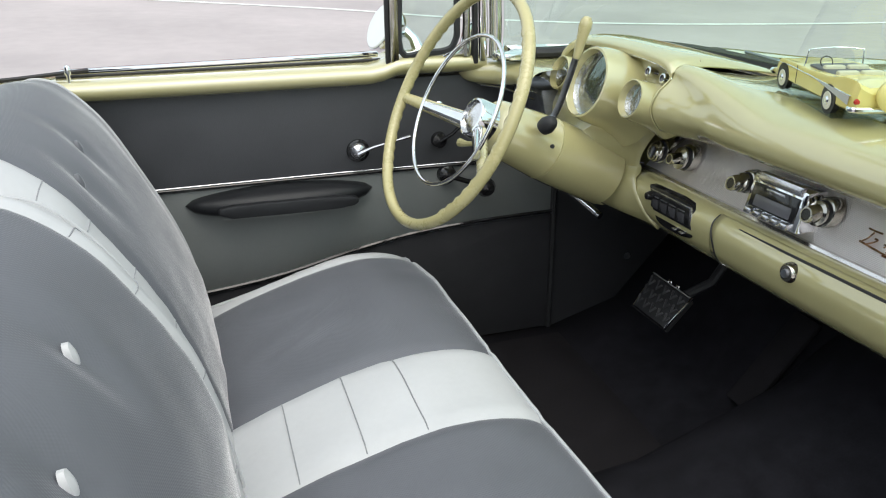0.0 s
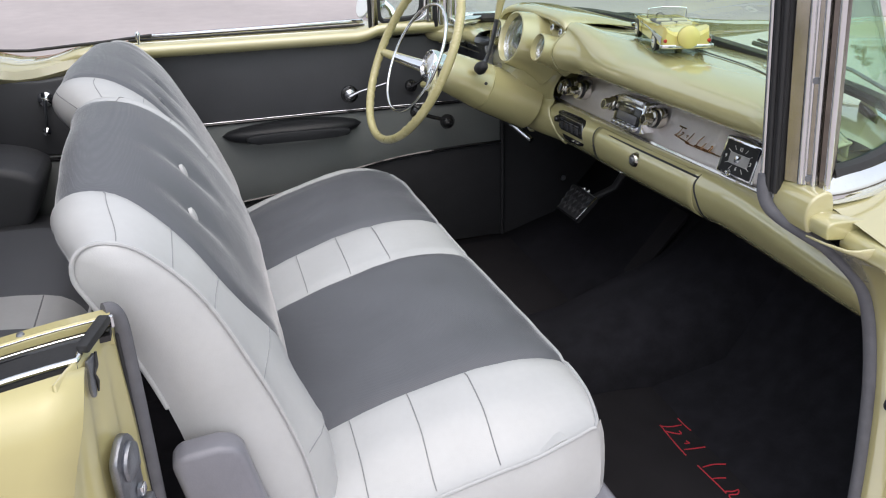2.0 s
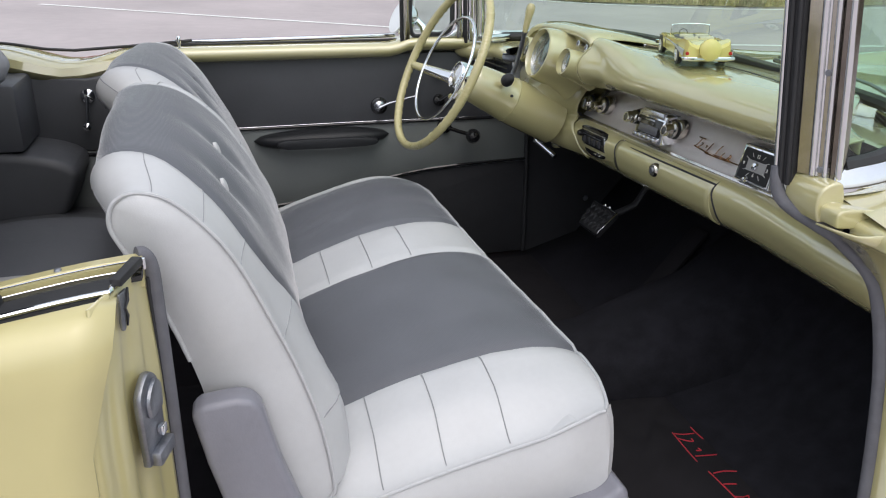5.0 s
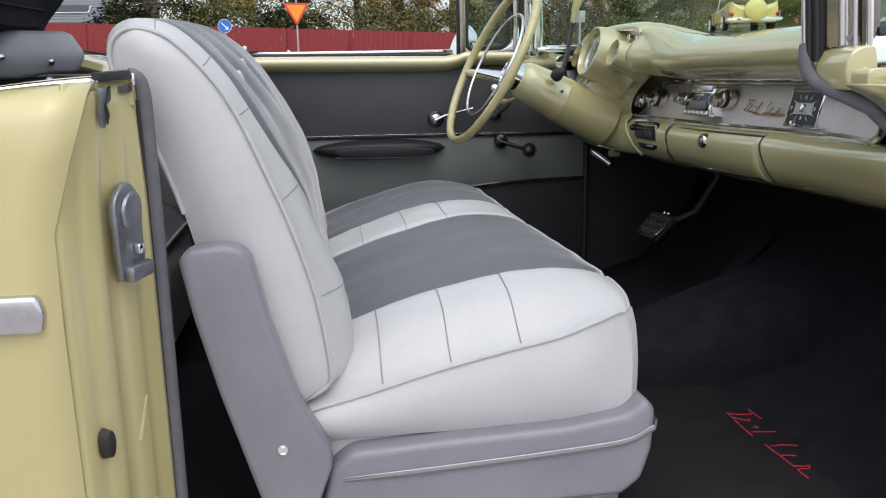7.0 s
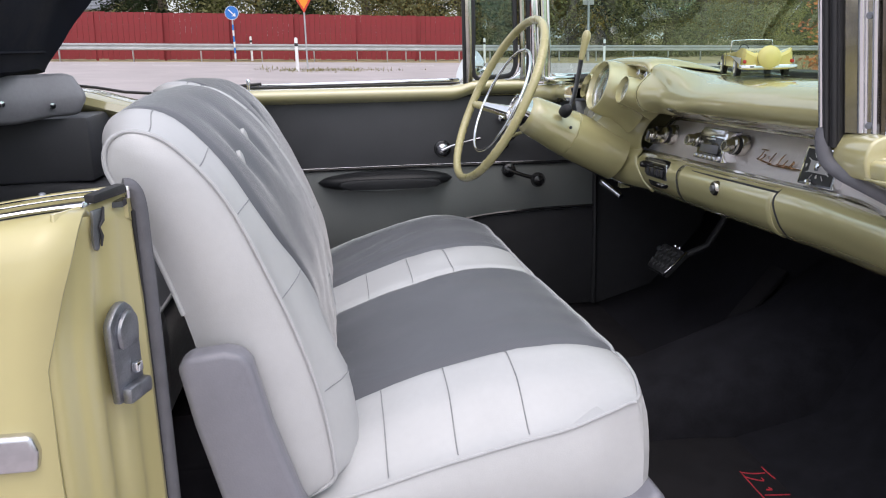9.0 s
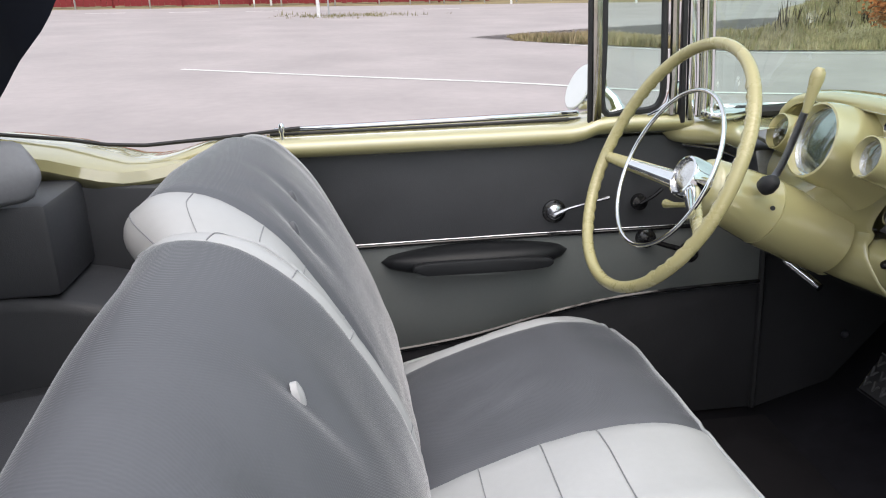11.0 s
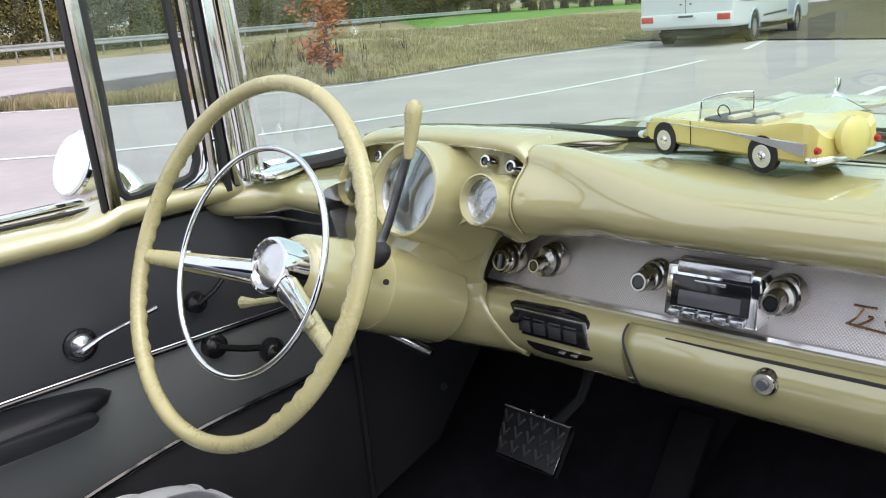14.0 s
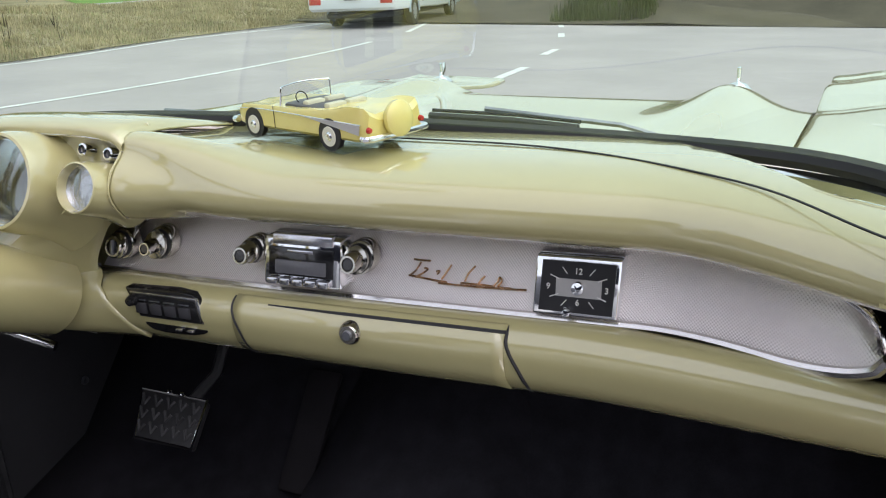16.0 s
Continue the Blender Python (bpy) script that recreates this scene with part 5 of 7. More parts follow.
for side in (0, 1):
    fy = (lambda y: y) if side == 0 else (lambda y: 1.86 - y)
    nm = "pillar"
    # bright garnish at the foot of the glass
    if side:
        part("garnish", prism(smooth_line([(0.606, fy(0.222)), (0.640, fy(0.206)), (0.705, fy(0.215)), (0.690, fy(0.240)), (0.640, fy(0.262)), (0.610, fy(0.255))], 3), 1.046, 1.060, "z", 0.004, 2), CHROME, ws, "bright garnish moulding")
    # bright base moulding that sweeps round the corner of the glass
    if side == 0:
        inner = smooth_line([(0.700, 0.243), (0.735, 0.246), (0.775, 0.254), (0.84, 0.280), (0.892, 0.315), (0.94, 0.380), (0.985, 0.50)], 5)
        outer = smooth_line([(0.684, 0.214), (0.728, 0.214), (0.781, 0.223), (0.845, 0.246), (0.905, 0.280), (0.955, 0.345), (0.994, 0.495)], 5)
        levels = ((0.0, 1.054), (0.25, 1.060), (0.5, 1.055), (0.8, 1.043), (1.0, 1.030), (1.0, 1.016), (0.0, 1.016))
    else:
        inner = smooth_line([(0.655, 0.203), (0.735, 0.214), (0.825, 0.248), (0.895, 0.298), (0.945, 0.372), (0.985, 0.50)], 5)
        outer = smooth_line([(0.628, 0.166), (0.690, 0.166), (0.782, 0.193), (0.880, 0.256), (0.948, 0.346), (0.994, 0.495)], 5)
        levels = ((0.0, 1.060), (0.25, 1.066), (0.55, 1.064), (0.85, 1.054), (1.0, 1.044), (1.0, 1.034), (0.0, 1.034))
    sw_rings = []
    for (xi, yi), (xo, yo) in zip(inner, outer):
        sw_rings.append([(lerp(xi, xo, k), fy(lerp(yi, yo, k)), z) for k, z in levels])
    part("base_moulding", skin(sw_rings, True, True), CHROME, ws, "chrome base moulding")
    # chrome door post channel with rubber seal
    if side:
        part(nm, prism([(0.583, 1.040), (0.598, 1.040), (0.590, 1.48), (0.576, 1.48)], fy(0.215), fy(0.195), "y", 0.004, 2), CHROME, ws, "chrome windshield pillar")
        part("pillar_seal", prism([(0.570, 1.035), (0.581, 1.035), (0.574, 1.48), (0.564, 1.48)], fy(0.212), fy(0.197), "y", 0.003, 2), RUBBER, ws, "black rubber pillar seal")
        part("pillar_cover", tube(smooth_line([(0.616, fy(0.208), 1.045), (0.617, fy(0.207), 1.12), (0.611, fy(0.207), 1.30), (0.604, fy(0.207), 1.48)], 4), 0.014, 10), PILLAR_CHROME, ws, "chrome pillar cover with cream green reflections in its colour")
        for dx, r, m in ((-0.016, 0.0035, CHROME), (0.0155, 0.004, CHROME), (0.0, 0.0022, WORN_CHROME)):
            part("pillar_bead", tube([(0.616 + dx, fy(0.221 if dx == 0 else 0.214), 1.05), (0.617 + dx, fy(0.220 if dx == 0 else 0.213), 1.12), (0.604 + dx, fy(0.220 if dx == 0 else 0.213), 1.48)], r, 6), m, ws)
        continue
    # near pillar: across its face from the door seal to the moulding, in depth, and upwards
    on_post = lambda a, d, z: (0.645 + 0.044 * a + 0.857 * d - 0.09 * (z - 1.03), 0.295 - 0.072 * a + 0.52 * d, z)  # noqa: E731
    column = lambda a, b, d, z0: skin([[on_post(a, d + 0.02, z), on_post(a, d + 0.002, z), on_post(lerp(a, b, 0.06), d, z), on_post(lerp(a, b, 0.94), d, z), on_post(b, d + 0.002, z), on_post(b, d + 0.02, z)] for z in (z0, 1.2, 1.48)], True, True)  # noqa: E731
    upright = lambda a, d, r, z0: tube([on_post(a, d, z0), on_post(a, d, 1.2), on_post(a, d, 1.48)], r, 10)  # noqa: E731
    # pillar face and channel: dark reflections are painted in as darker chrome
    part(nm, column(0.64, 0.92, 0.0, 1.036), DARK_CHROME, ws, "chrome windshield pillar with dark reflections in its colour")
    part("pillar_flank", column(0.92, 1.09, 0.004, 1.030), BRONZE_CHROME, ws, "bronze toned pillar flank")
    part("pillar_seal", column(0.11, 0.37, -0.004, 1.018), RUBBER, ws, "black rubber pillar seal")
    part("pillar_channel", column(0.37, 0.64, 0.004, 1.036), DARK_CHROME, ws, "chrome channel with dark reflections in its colour")
    for a in (0.17, 0.29):
        part("seal_rib", upright(a, -0.004, 0.004, 1.018), RUBBER, ws)
    for a, r in ((0.66, 0.0045), (0.73, 0.0025), (0.86, 0.0040), (1.07, 0.0045)):
        part("pillar_bead", upright(a, 0.0, r, 1.038), CHROME, ws)
    part("pillar_edge", upright(0.07, 0.0, 0.0042, 1.040), CHROME, ws)
    for z in (1.047, 1.178, 1.30):
        part("screw", lathe([(0.0, -0.001), (0.0045, -0.001), (0.004, 0.003), (0.0, 0.003)], on_post(0.78, 0.0, z), (-0.857, -0.52, 0), 12), STEEL, ws)
under(ws)

# rear-view mirror on its stem
rm = thing("rear_view_mirror", "chrome rear-view mirror hanging from the windshield header", "mirror", at=(0.71, 0.975, 1.315))
back = smooth_line([(0.115, 0.008), (0.105, -0.020), (0.06, -0.0335), (0.0, -0.036), (-0.06, -0.0335), (-0.105, -0.020), (-0.115, 0.008), (-0.10, 0.030), (0.0, 0.036), (0.10, 0.030)], 3)
part("housing", moved(prism(back, -0.004, 0.014, "x", 0.004, 2), pose(0, 0, 0, 0, 6, -8)), CHROME, rm, "chrome mirror housing")
part("mirror_glass", moved(prism([(y * 0.965, z * 0.92) for y, z in back], -0.006, -0.003, "x"), pose(0, 0, 0, 0, 6, -8)), mat("mirror_silver", (0.80, 0.80, 0.80), 0.02, 1.0, vary=0.02), rm, "silvered mirror glass")
part("stem", tube([(0.010, 0.0, 0.01), (-0.02, -0.02, 0.07), (-0.085, -0.035, 0.165)], 0.006, 8), CHROME, rm, "chrome stem")

# wipers
for pts in ([(1.04, 1.50, 1.052), (1.055, 1.38, 1.054), (1.065, 1.16, 1.058)], [(1.068, 0.912, 1.078), (1.068, 0.78, 1.076), (1.055, 0.684, 1.073)]):
    wp = thing("windshield_wiper", "black windshield wiper resting on the glass", "wiper", group="windshield wipers", at=pts[0])
    part("blade", tube(pts, 0.0055, 6), RUBBER, wp, "black rubber blade")
    part("blade_spine", tube([V(*p) + V(0.010, 0, 0.006) for p in pts], 0.003, 6), BLACK_GLOSS, wp)
    part("arm", tube([V(*pts[1]) + V(0.015, 0.05, 0.012), V(*pts[2]) + V(0.03, -0.05, 0.0), V(*pts[2]) + V(0.05, -0.17, -0.035)], 0.004, 6), STEEL, wp, "steel wiper arm")
    part("pivot", lathe([(0.0, 0), (0.016, 0), (0.013, 0.016), (0.0, 0.020)], V(*pts[2]) + V(0.05, -0.17, -0.05), (0.2, 0, 1), 14), CHROME, wp)
    under(wp)

# ---------------------------------------------------------------- hood, fenders, cowl
def hood_z(x, y):
    w = abs(y - 0.965)
    z = 1.018 - 0.012 * (x - 1.1) - 0.055 * ease((x - 1.75) / 0.45) - 0.018 * ease((w - 0.30) / 0.25)
    grow = ease((x - 1.22) / 0.62)
    wide = (0.115 if w > 0.365 else 0.095) - 0.035 * grow
    z += 0.040 * math.exp(-((w - 0.365) / wide) ** 2) * grow * (1 - ease((x - 1.93) / 0.05))
    return z - 0.034 * ease((x - 1.15) / 0.8) - 0.30 * ease((x - 1.98) / 0.32)


hood = thing("car_hood", "glossy cream car hood with twin ridge ornaments", "car hood", at=(1.6, 0.965, 1.0))
part("panel", skin([[(x, y, hood_z(x, y)) for y in np.linspace(0.438, 1.492, 73)] for x in np.linspace(1.14, 2.35, 61)]), YELLOW, hood, "glossy cream hood panel")
for y in (0.60, 1.33):
    o = part("ornament", lathe([(0.030, -0.02), (0.028, 0.0), (0.018, 0.010), (0.006, 0.014), (0.004, 0.016), (0.0045, 0.045), (0.0, 0.047)], (1.935, y, 0.984), (0.0, 0, 1), 18), CHROME, hood, "chrome gunsight hood ornament")
    part("fin", prism([(1.85, 0.985), (1.96, 0.987), (1.955, 1.029), (1.945, 1.029), (1.925, 0.997)], y - 0.003, y + 0.003, "y", 0.001), CHROME, o)
under(hood)
cowlp = tagged(part("cowl_panel", skin([[(x, y, z - 0.03 * ease((abs(y - 0.93) - 0.5) / 0.35)) for y in np.linspace(0.06, 1.80, 40)] for x, z in ((0.88, 1.035), (0.98, 1.040), (1.06, 1.040), (1.12, 1.030), (1.133, 1.018), (1.135, 0.98))]), YELLOW), "cream cowl panel ahead of the windshield", "cowl panel", kind="structure")
for s in (0, 1):
    fy = (lambda y: y) if s == 0 else (lambda y: 1.93 - y)
    fen = thing("front_fender", "glossy cream front fender of the car", "fender", group="front fenders", at=(1.5, fy(0.2), 0.8))
    rows = []
    for x in np.linspace(0.87, 2.75, 40):
        top = hood_z(min(1.90, max(1.14, x)), 0.44) - 0.003 - 0.05 * ease((x - 2.2) / 0.5)
        up = (0.35 + 0.65 * ease((x - 1.1) / 0.6)) * (1.0 if s == 0 else 0.2)
        top -= 0.0 if s == 0 else 0.030 * ease((x - 1.15) / 0.5)
        prof = smooth_line([(0.433, -0.012), (0.430, -0.001), (0.38, 0.005 * up), (0.31, 0.017 * up), (0.22, 0.024 * up), (0.14, 0.016 * up), (0.075, 0.004), (0.032, -0.065), (0.012, -0.16), (0.005, -0.35), (0.01, -0.60)], 3)
        rows.append([(x, fy(y), top + dz) for y, dz in prof])
    thick(part("skin", skin(rows), YELLOW, fen), 0.003, 1.0)
    under(fen)

# ---------------------------------------------------------------- right door opening: hinge pillar ahead, lock pillar behind
hp = thing("hinge_pillar", "cream hinge pillar of the open right door", "door pillar", kind="structure", at=(0.85, 0.1, 0.6))
GLINE = smooth_line([(0.592, 1.075), (0.588, 1.045), (0.592, 1.022), (0.613, 1.002), (0.656, 0.985), (0.705, 0.952), (0.745, 0.905), (0.772, 0.845), (0.795, 0.75), (0.808, 0.65), (0.818, 0.52), (0.822, 0.36)], 5)
def glin(z):
    return np.interp(z, [p[1] for p in GLINE[::-1]], [p[0] for p in GLINE[::-1]])


rows = []
for z in np.linspace(0.992, 0.36, 34):
    g, yo, xe = glin(z), 0.15 - 0.025 * ease((z - 0.82) / 0.16), np.interp(z, [0.36, 0.60, 0.66, 0.70], [0.915, 0.915, 0.94, 0.99])
    rows.append([(g + 0.004, 0.187, z), (g + 0.010, lerp(0.187, yo, 0.5), z), (g + 0.020, lerp(0.187, yo, 0.92), z)] + [(lerp(g + 0.032, xe - 0.008, t), yo, z) for t in np.linspace(0, 1, 6)] + [(xe, yo + 0.008, z), (xe, 0.19, z)])
thick(part("pillar", skin(rows), YELLOW, hp, "cream pillar face"), 0.003, 1.0)
part("upper_ledge", prism(smooth_line([(0.664, 0.986), (0.662, 1.004), (0.672, 1.010), (0.70, 1.009), (0.74, 1.004), (0.80, 1.0), (0.98, 0.996), (0.98, 0.982), (0.74, 0.982), (0.68, 0.984)], 2), 0.172, 0.225, "y", 0.008, 3), YELLOW, hp)
part("ledge_top", prism(smooth_line([(0.690, 0.970), (0.692, 0.990), (0.715, 0.997), (0.80, 0.997), (0.985, 0.993), (0.985, 0.970)], 2), 0.096, 0.180, "y", 0.008, 3), YELLOW, hp)
part("corner_dome", prism(smooth_line([(0.662, 0.982), (0.655, 1.006), (0.660, 1.028), (0.678, 1.037), (0.694, 1.034), (0.700, 1.0), (0.700, 0.982)], 2), 0.206, 0.276, "y", 0.014, 4), YELLOW, hp)
part("ledge_fold", tube(smooth_line([(0.676, 0.214, 1.012), (0.684, 0.206, 1.005), (0.71, 0.203, 1.001), (0.78, 0.205, 1.006), (0.90, 0.22, 1.008)], 4), 0.005, 8), YELLOW, hp, "folded cream ridge")
part("cowl_side", skin([[(x, y + 0.02 * ease((x - 0.7) / 0.3), z - (z - 0.965) * 0.26 * (1 - ease((x - 0.74) / 0.16))) for y, z in ((0.060, 0.965), (0.085, 0.992), (0.115, 1.008), (0.16, 1.018), (0.22, 1.030), (0.32, 1.036))] for x in (0.70, 0.76, 0.83, 0.90, 0.98)]), YELLOW, hp, "cream cowl beside the glass")
part("weatherstrip", tube(smooth_line([(0.650, 0.290, 1.040), (0.648, 0.286, 1.018), (0.652, 0.277, 0.998), (0.661, 0.258, 0.985), (0.676, 0.230, 0.973)], 4) + [(x, 0.185 + 0.025 * ease((0.755 - x) / 0.05), z) for x, z in GLINE[24:]], 0.0095, 10), GASKET, hp, "grey cloth covered weatherstrip")
part("weatherstrip_lip", tube([(x + 0.013, 0.176, z - 0.004) for x, z in GLINE[24:]], 0.0055, 6), GASKET, hp)
part("bumper", lathe([(0.0, 0), (0.015, 0.0), (0.0135, 0.008), (0.008, 0.013), (0.0, 0.014)], (0.814, 0.152, 0.716), (-0.2, -1, 0), 18), RUBBER, hp, "black rubber bumper")
part("hinge_stop", tube([(0.878, 0.152, 0.612), (0.876, 0.125, 0.611), (0.882, 0.095, 0.609)], 0.011, 10), RUBBER, hp, "black rubber stop")
part("hinge_plate", prism(smooth_line([(0.862, 0.36), (0.862, 0.47), (0.872, 0.505), (0.893, 0.508), (0.905, 0.48), (0.905, 0.36)], 3), 0.146, 0.152, "y", 0.003, 2), YELLOW, hp)
part("hinge_recess", box((0.879, 0.1465, 0.442), (0.030, 0.006, 0.046), 0.004), BLACK_GLOSS, hp)
part("hinge_leaf", box((0.892, 0.140, 0.418), (0.014, 0.014, 0.05), 0.004), YELLOW, hp)
part("hinge_bolt", lathe([(0.0, 0), (0.008, 0), (0.007, 0.005), (0.0, 0.005)], (0.888, 0.147, 0.492), (0, -1, 0), 6), YELLOW, hp)
part("hinge_bolt", lathe([(0.0, 0), (0.008, 0), (0.007, 0.005), (0.0, 0.005)], (0.872, 0.147, 0.388), (0, -1, 0), 6), YELLOW, hp)
part("embossed_ridge", tube([(0.828, 0.151, 0.655), (0.85, 0.150, 0.645), (0.87, 0.150, 0.648)], 0.003, 6), YELLOW, hp)
under(hp)

lp = thing("lock_pillar", "cream lock pillar with latch plate beside the front seat", "door pillar", kind="structure", at=(-0.23, 0.12, 0.6))
JA, JB = V(-0.250, 0.060, 0), V(-0.200, 0.222, 0)
jd = (JB - JA).normalized()
jn = V(jd.y, -jd.x, 0)
# stepped jamb: offsets along the jamb and outwards from it
STEPS = smooth_line([(0.0, -0.006), (0.006, -0.001), (0.018, 0.001), (0.034, 0.001), (0.046, 0.0045), (0.064, 0.0050), (0.076, 0.0015), (0.090, 0.001), (0.102, 0.003), (0.122, 0.0035), (0.134, 0.0015), (0.150, 0.0025), (0.166, 0.004)], 3)
rows = []
for k in range(26):
    z = lerp(0.36, 1.012, k / 25)
    t = ease((z - 0.86) / 0.15)
    row = []
    for i, (a, o) in enumerate(STEPS):
        sh = 0.036 * t * (1 - a / 0.166)
        row.append(JA + jd * (a + sh) + jn * (o * (1 - 0.8 * t)) + V(0, 0, z))
    rows.append(row)
thick(part("jamb", skin(rows), YELLOW_LIT, lp, "cream stepped door jamb"), 0.004, 1.0)
for zz in (0.63, 0.50):
    part("embossed_rib", tube([JA + jd * 0.100 + jn * 0.001 + V(0, 0, zz - 0.025), JA + jd * 0.122 + jn * 0.001 + V(0, 0, zz + 0.022)], 0.004, 6), YELLOW_LIT, lp)
# latch plate
M = Matrix((jd.to_tuple(), (0, 0, 1), jn.to_tuple())).transposed().to_4x4()
LP = Matrix.Translation(JA + jd * 0.102 - jn * 0.006 + V(0, 0, 0.852)) @ M
st = part("latch_plate", moved(prism(smooth_line([(-0.026, -0.052), (-0.028, 0.02), (-0.024, 0.040), (0.0, 0.054), (0.020, 0.040), (0.024, 0.015), (0.024, -0.052)], 3), 0.014, 0.024, "z", 0.003, 2), LP), STEEL, lp, "worn zinc latch plate")
part("latch_hood", moved(prism(smooth_line([(-0.018, 0.006), (-0.020, 0.030), (0.0, 0.046), (0.016, 0.034), (0.014, 0.006)], 3), 0.022, 0.031, "z", 0.005, 2), LP), STEEL, st)
part("latch_lip", moved(box((0, -0.044, 0.028), (0.044, 0.018, 0.014), 0.004), LP), STEEL, st)
part("latch_tooth", moved(box((0.006, -0.020, 0.028), (0.012, 0.012, 0.008), 0.002), LP), CHROME, st)
part("buffer", moved(lathe([(0.0, 0), (0.013, 0.0), (0.011, 0.010), (0.0, 0.013)], (0.0, 0.0, 0.0), (0, 0, 1), 16), Matrix.Translation(JA + jd * 0.030 + jn * 0.003 + V(0, 0, 0.635)) @ M @ Matrix.Diagonal((0.7, 1.35, 1, 1))), RUBBER, lp, "black oval rubber buffer")
part("weatherstrip", tube(smooth_line([(-0.207, 0.224, 1.016), (-0.200, 0.227, 1.014), (-0.195, 0.229, 1.0), (-0.194, 0.230, 0.96), (-0.194, 0.231, 0.80), (-0.196, 0.232, 0.36)], 5), 0.0098, 10), GASKET, lp, "grey cloth covered weatherstrip")
part("weatherstrip_lip", tube([(-0.199, 0.219, 0.99), (-0.199, 0.221, 0.80), (-0.201, 0.222, 0.36)], 0.003, 6), RUBBER, lp)
part("striker_clip", box((-0.1985, 0.206, 1.013), (0.005, 0.006, 0.014), 0.0015), CHROME, lp)
part("seal_end", moved(prism([(0.092, 1.012), (0.150, 1.013), (0.150, 1.0235), (0.090, 1.0215)], -0.004, 0.008, "z", 0.002, 2), Matrix.Translation(JA) @ M), RUBBER, lp, "black rubber seal end")
part("jamb_notch", moved(prism(smooth_line([(0.086, 1.006), (0.085, 0.992), (0.082, 0.978), (0.084, 0.966), (0.091, 0.966), (0.094, 0.978), (0.099, 0.992), (0.104, 1.006)], 2), 0.004, 0.0075, "z", 0.001), Matrix.Translation(JA) @ M), STEEL, lp, "bare metal in a torn notch")
part("torn_edge", moved(tube([(0.104, 1.007, 0.008), (0.100, 0.994, 0.008), (0.093, 0.988, 0.008), (0.096, 0.978, 0.008), (0.093, 0.968, 0.008)], 0.0024, 6, radii=[0.0014, 0.0024, 0.0014, 0.002, 0.001]), Matrix.Translation(JA) @ M), RUBBER, lp, "black torn edge")
under(lp)

qp = thing("rear_quarter", "cream rear quarter panel with chrome side moulding", "car body panel", at=(-1.2, 0.05, 0.7))


def belt_drop(x):
    return 0.022 * ease((-0.22 - x) / 0.26) - 0.06 * ease((-0.62 - x) / 0.5)


def belt_in(x):
    return -0.065 * (1 - math.exp(-max(0.0, -0.195 - x) / 0.30))


rows = []
for x in np.linspace(-0.253, -2.6, 60):
    prof = [(0.139, 1.004), (0.130, 1.010), (0.118, 1.008), (0.102, 0.998), (0.085, 0.976), (0.072, 0.94), (0.061, 0.87), (0.056, 0.78), (0.058, 0.60), (0.066, 0.45), (0.085, 0.36)]
    rows.append([(x + 0.036 * ease((z - 0.86) / 0.15) * ease((x + 0.5) / 0.23), y + belt_in(x) * ease((z - 0.92) / 0.09), z - belt_drop(x) * ease((z - 0.7) / 0.3)) for y, z in prof])
thick(part("skin", skin(rows), YELLOW_LIT, qp), 0.004, 1.0)
part("moulding", prism([(-1.9, 0.766), (-0.270, 0.774), (-0.266, 0.794), (-0.272, 0.812), (-1.9, 0.806)], 0.042, 0.058, "y", 0.005, 3), WORN_CHROME, qp, "chrome side moulding")
XO, XS = np.linspace(-0.226, -0.95, 30), np.linspace(-0.200, -0.95, 30)
at_belt = lambda x, y, z: (x, y + belt_in(x), z - belt_drop(x))  # noqa: E731
part("belt_chrome", tube([at_belt(-0.219, 0.186, 1.015), at_belt(-0.221, 0.165, 1.0145), at_belt(-0.225, 0.146, 1.013)] + [at_belt(x, 0.142, 1.012) for x in XO], 0.0030, 8), CHROME, qp, "thin chrome belt moulding")
part("belt_rubber", skin([[at_belt(x, y, z) for y, z in ((0.138, 1.0), (0.140, 1.008), (0.162, 1.007), (0.185, 1.010), (0.186, 1.0))] for x in XO], True, True), RUBBER, qp, "black rubber window seal")
part("belt_bead", tube([at_belt(x, 0.187, 1.0145) for x in np.linspace(-0.219, -0.95, 30)], 0.0010, 6), CHROME, qp)
part("belt_slot", skin([[at_belt(x, y, z) for y, z in ((0.188, 1.0), (0.189, 1.006), (0.206, 1.008), (0.207, 1.0))] for x in XS], True, True), BLACK_GLOSS, qp, "dark window slot")
part("belt_rail", skin([[at_belt(x, y, z) for y, z in ((0.208, 0.985), (0.2085, 1.014), (0.212, 1.018), (0.230, 1.017), (0.235, 1.011), (0.236, 0.97))] for x in XS], True, True), YELLOW_LIT, qp, "cream inner belt rail")
part("belt_lip", tube([at_belt(x, 0.2085, 1.0165) for x in XS], 0.0008, 5), CHROME, qp)
part("belt_screw", lathe([(0.0, -0.003), (0.0045, -0.003), (0.0035, 0.0), (0, 0.001)], (-0.285, 0.203, 1.020 - belt_drop(-0.285)), (0, 0, 1), 10), STEEL, qp)
part("seal_block", prism([(-0.95, 0.135), (-0.345, 0.142), (-0.330, 0.160), (-0.345, 0.185), (-0.95, 0.185)], 0.965, 1.012, "z", 0.006, 2), RUBBER, qp, "black rubber seal block")
under(qp)

# left rear quarter top with its belt dip
rows = []
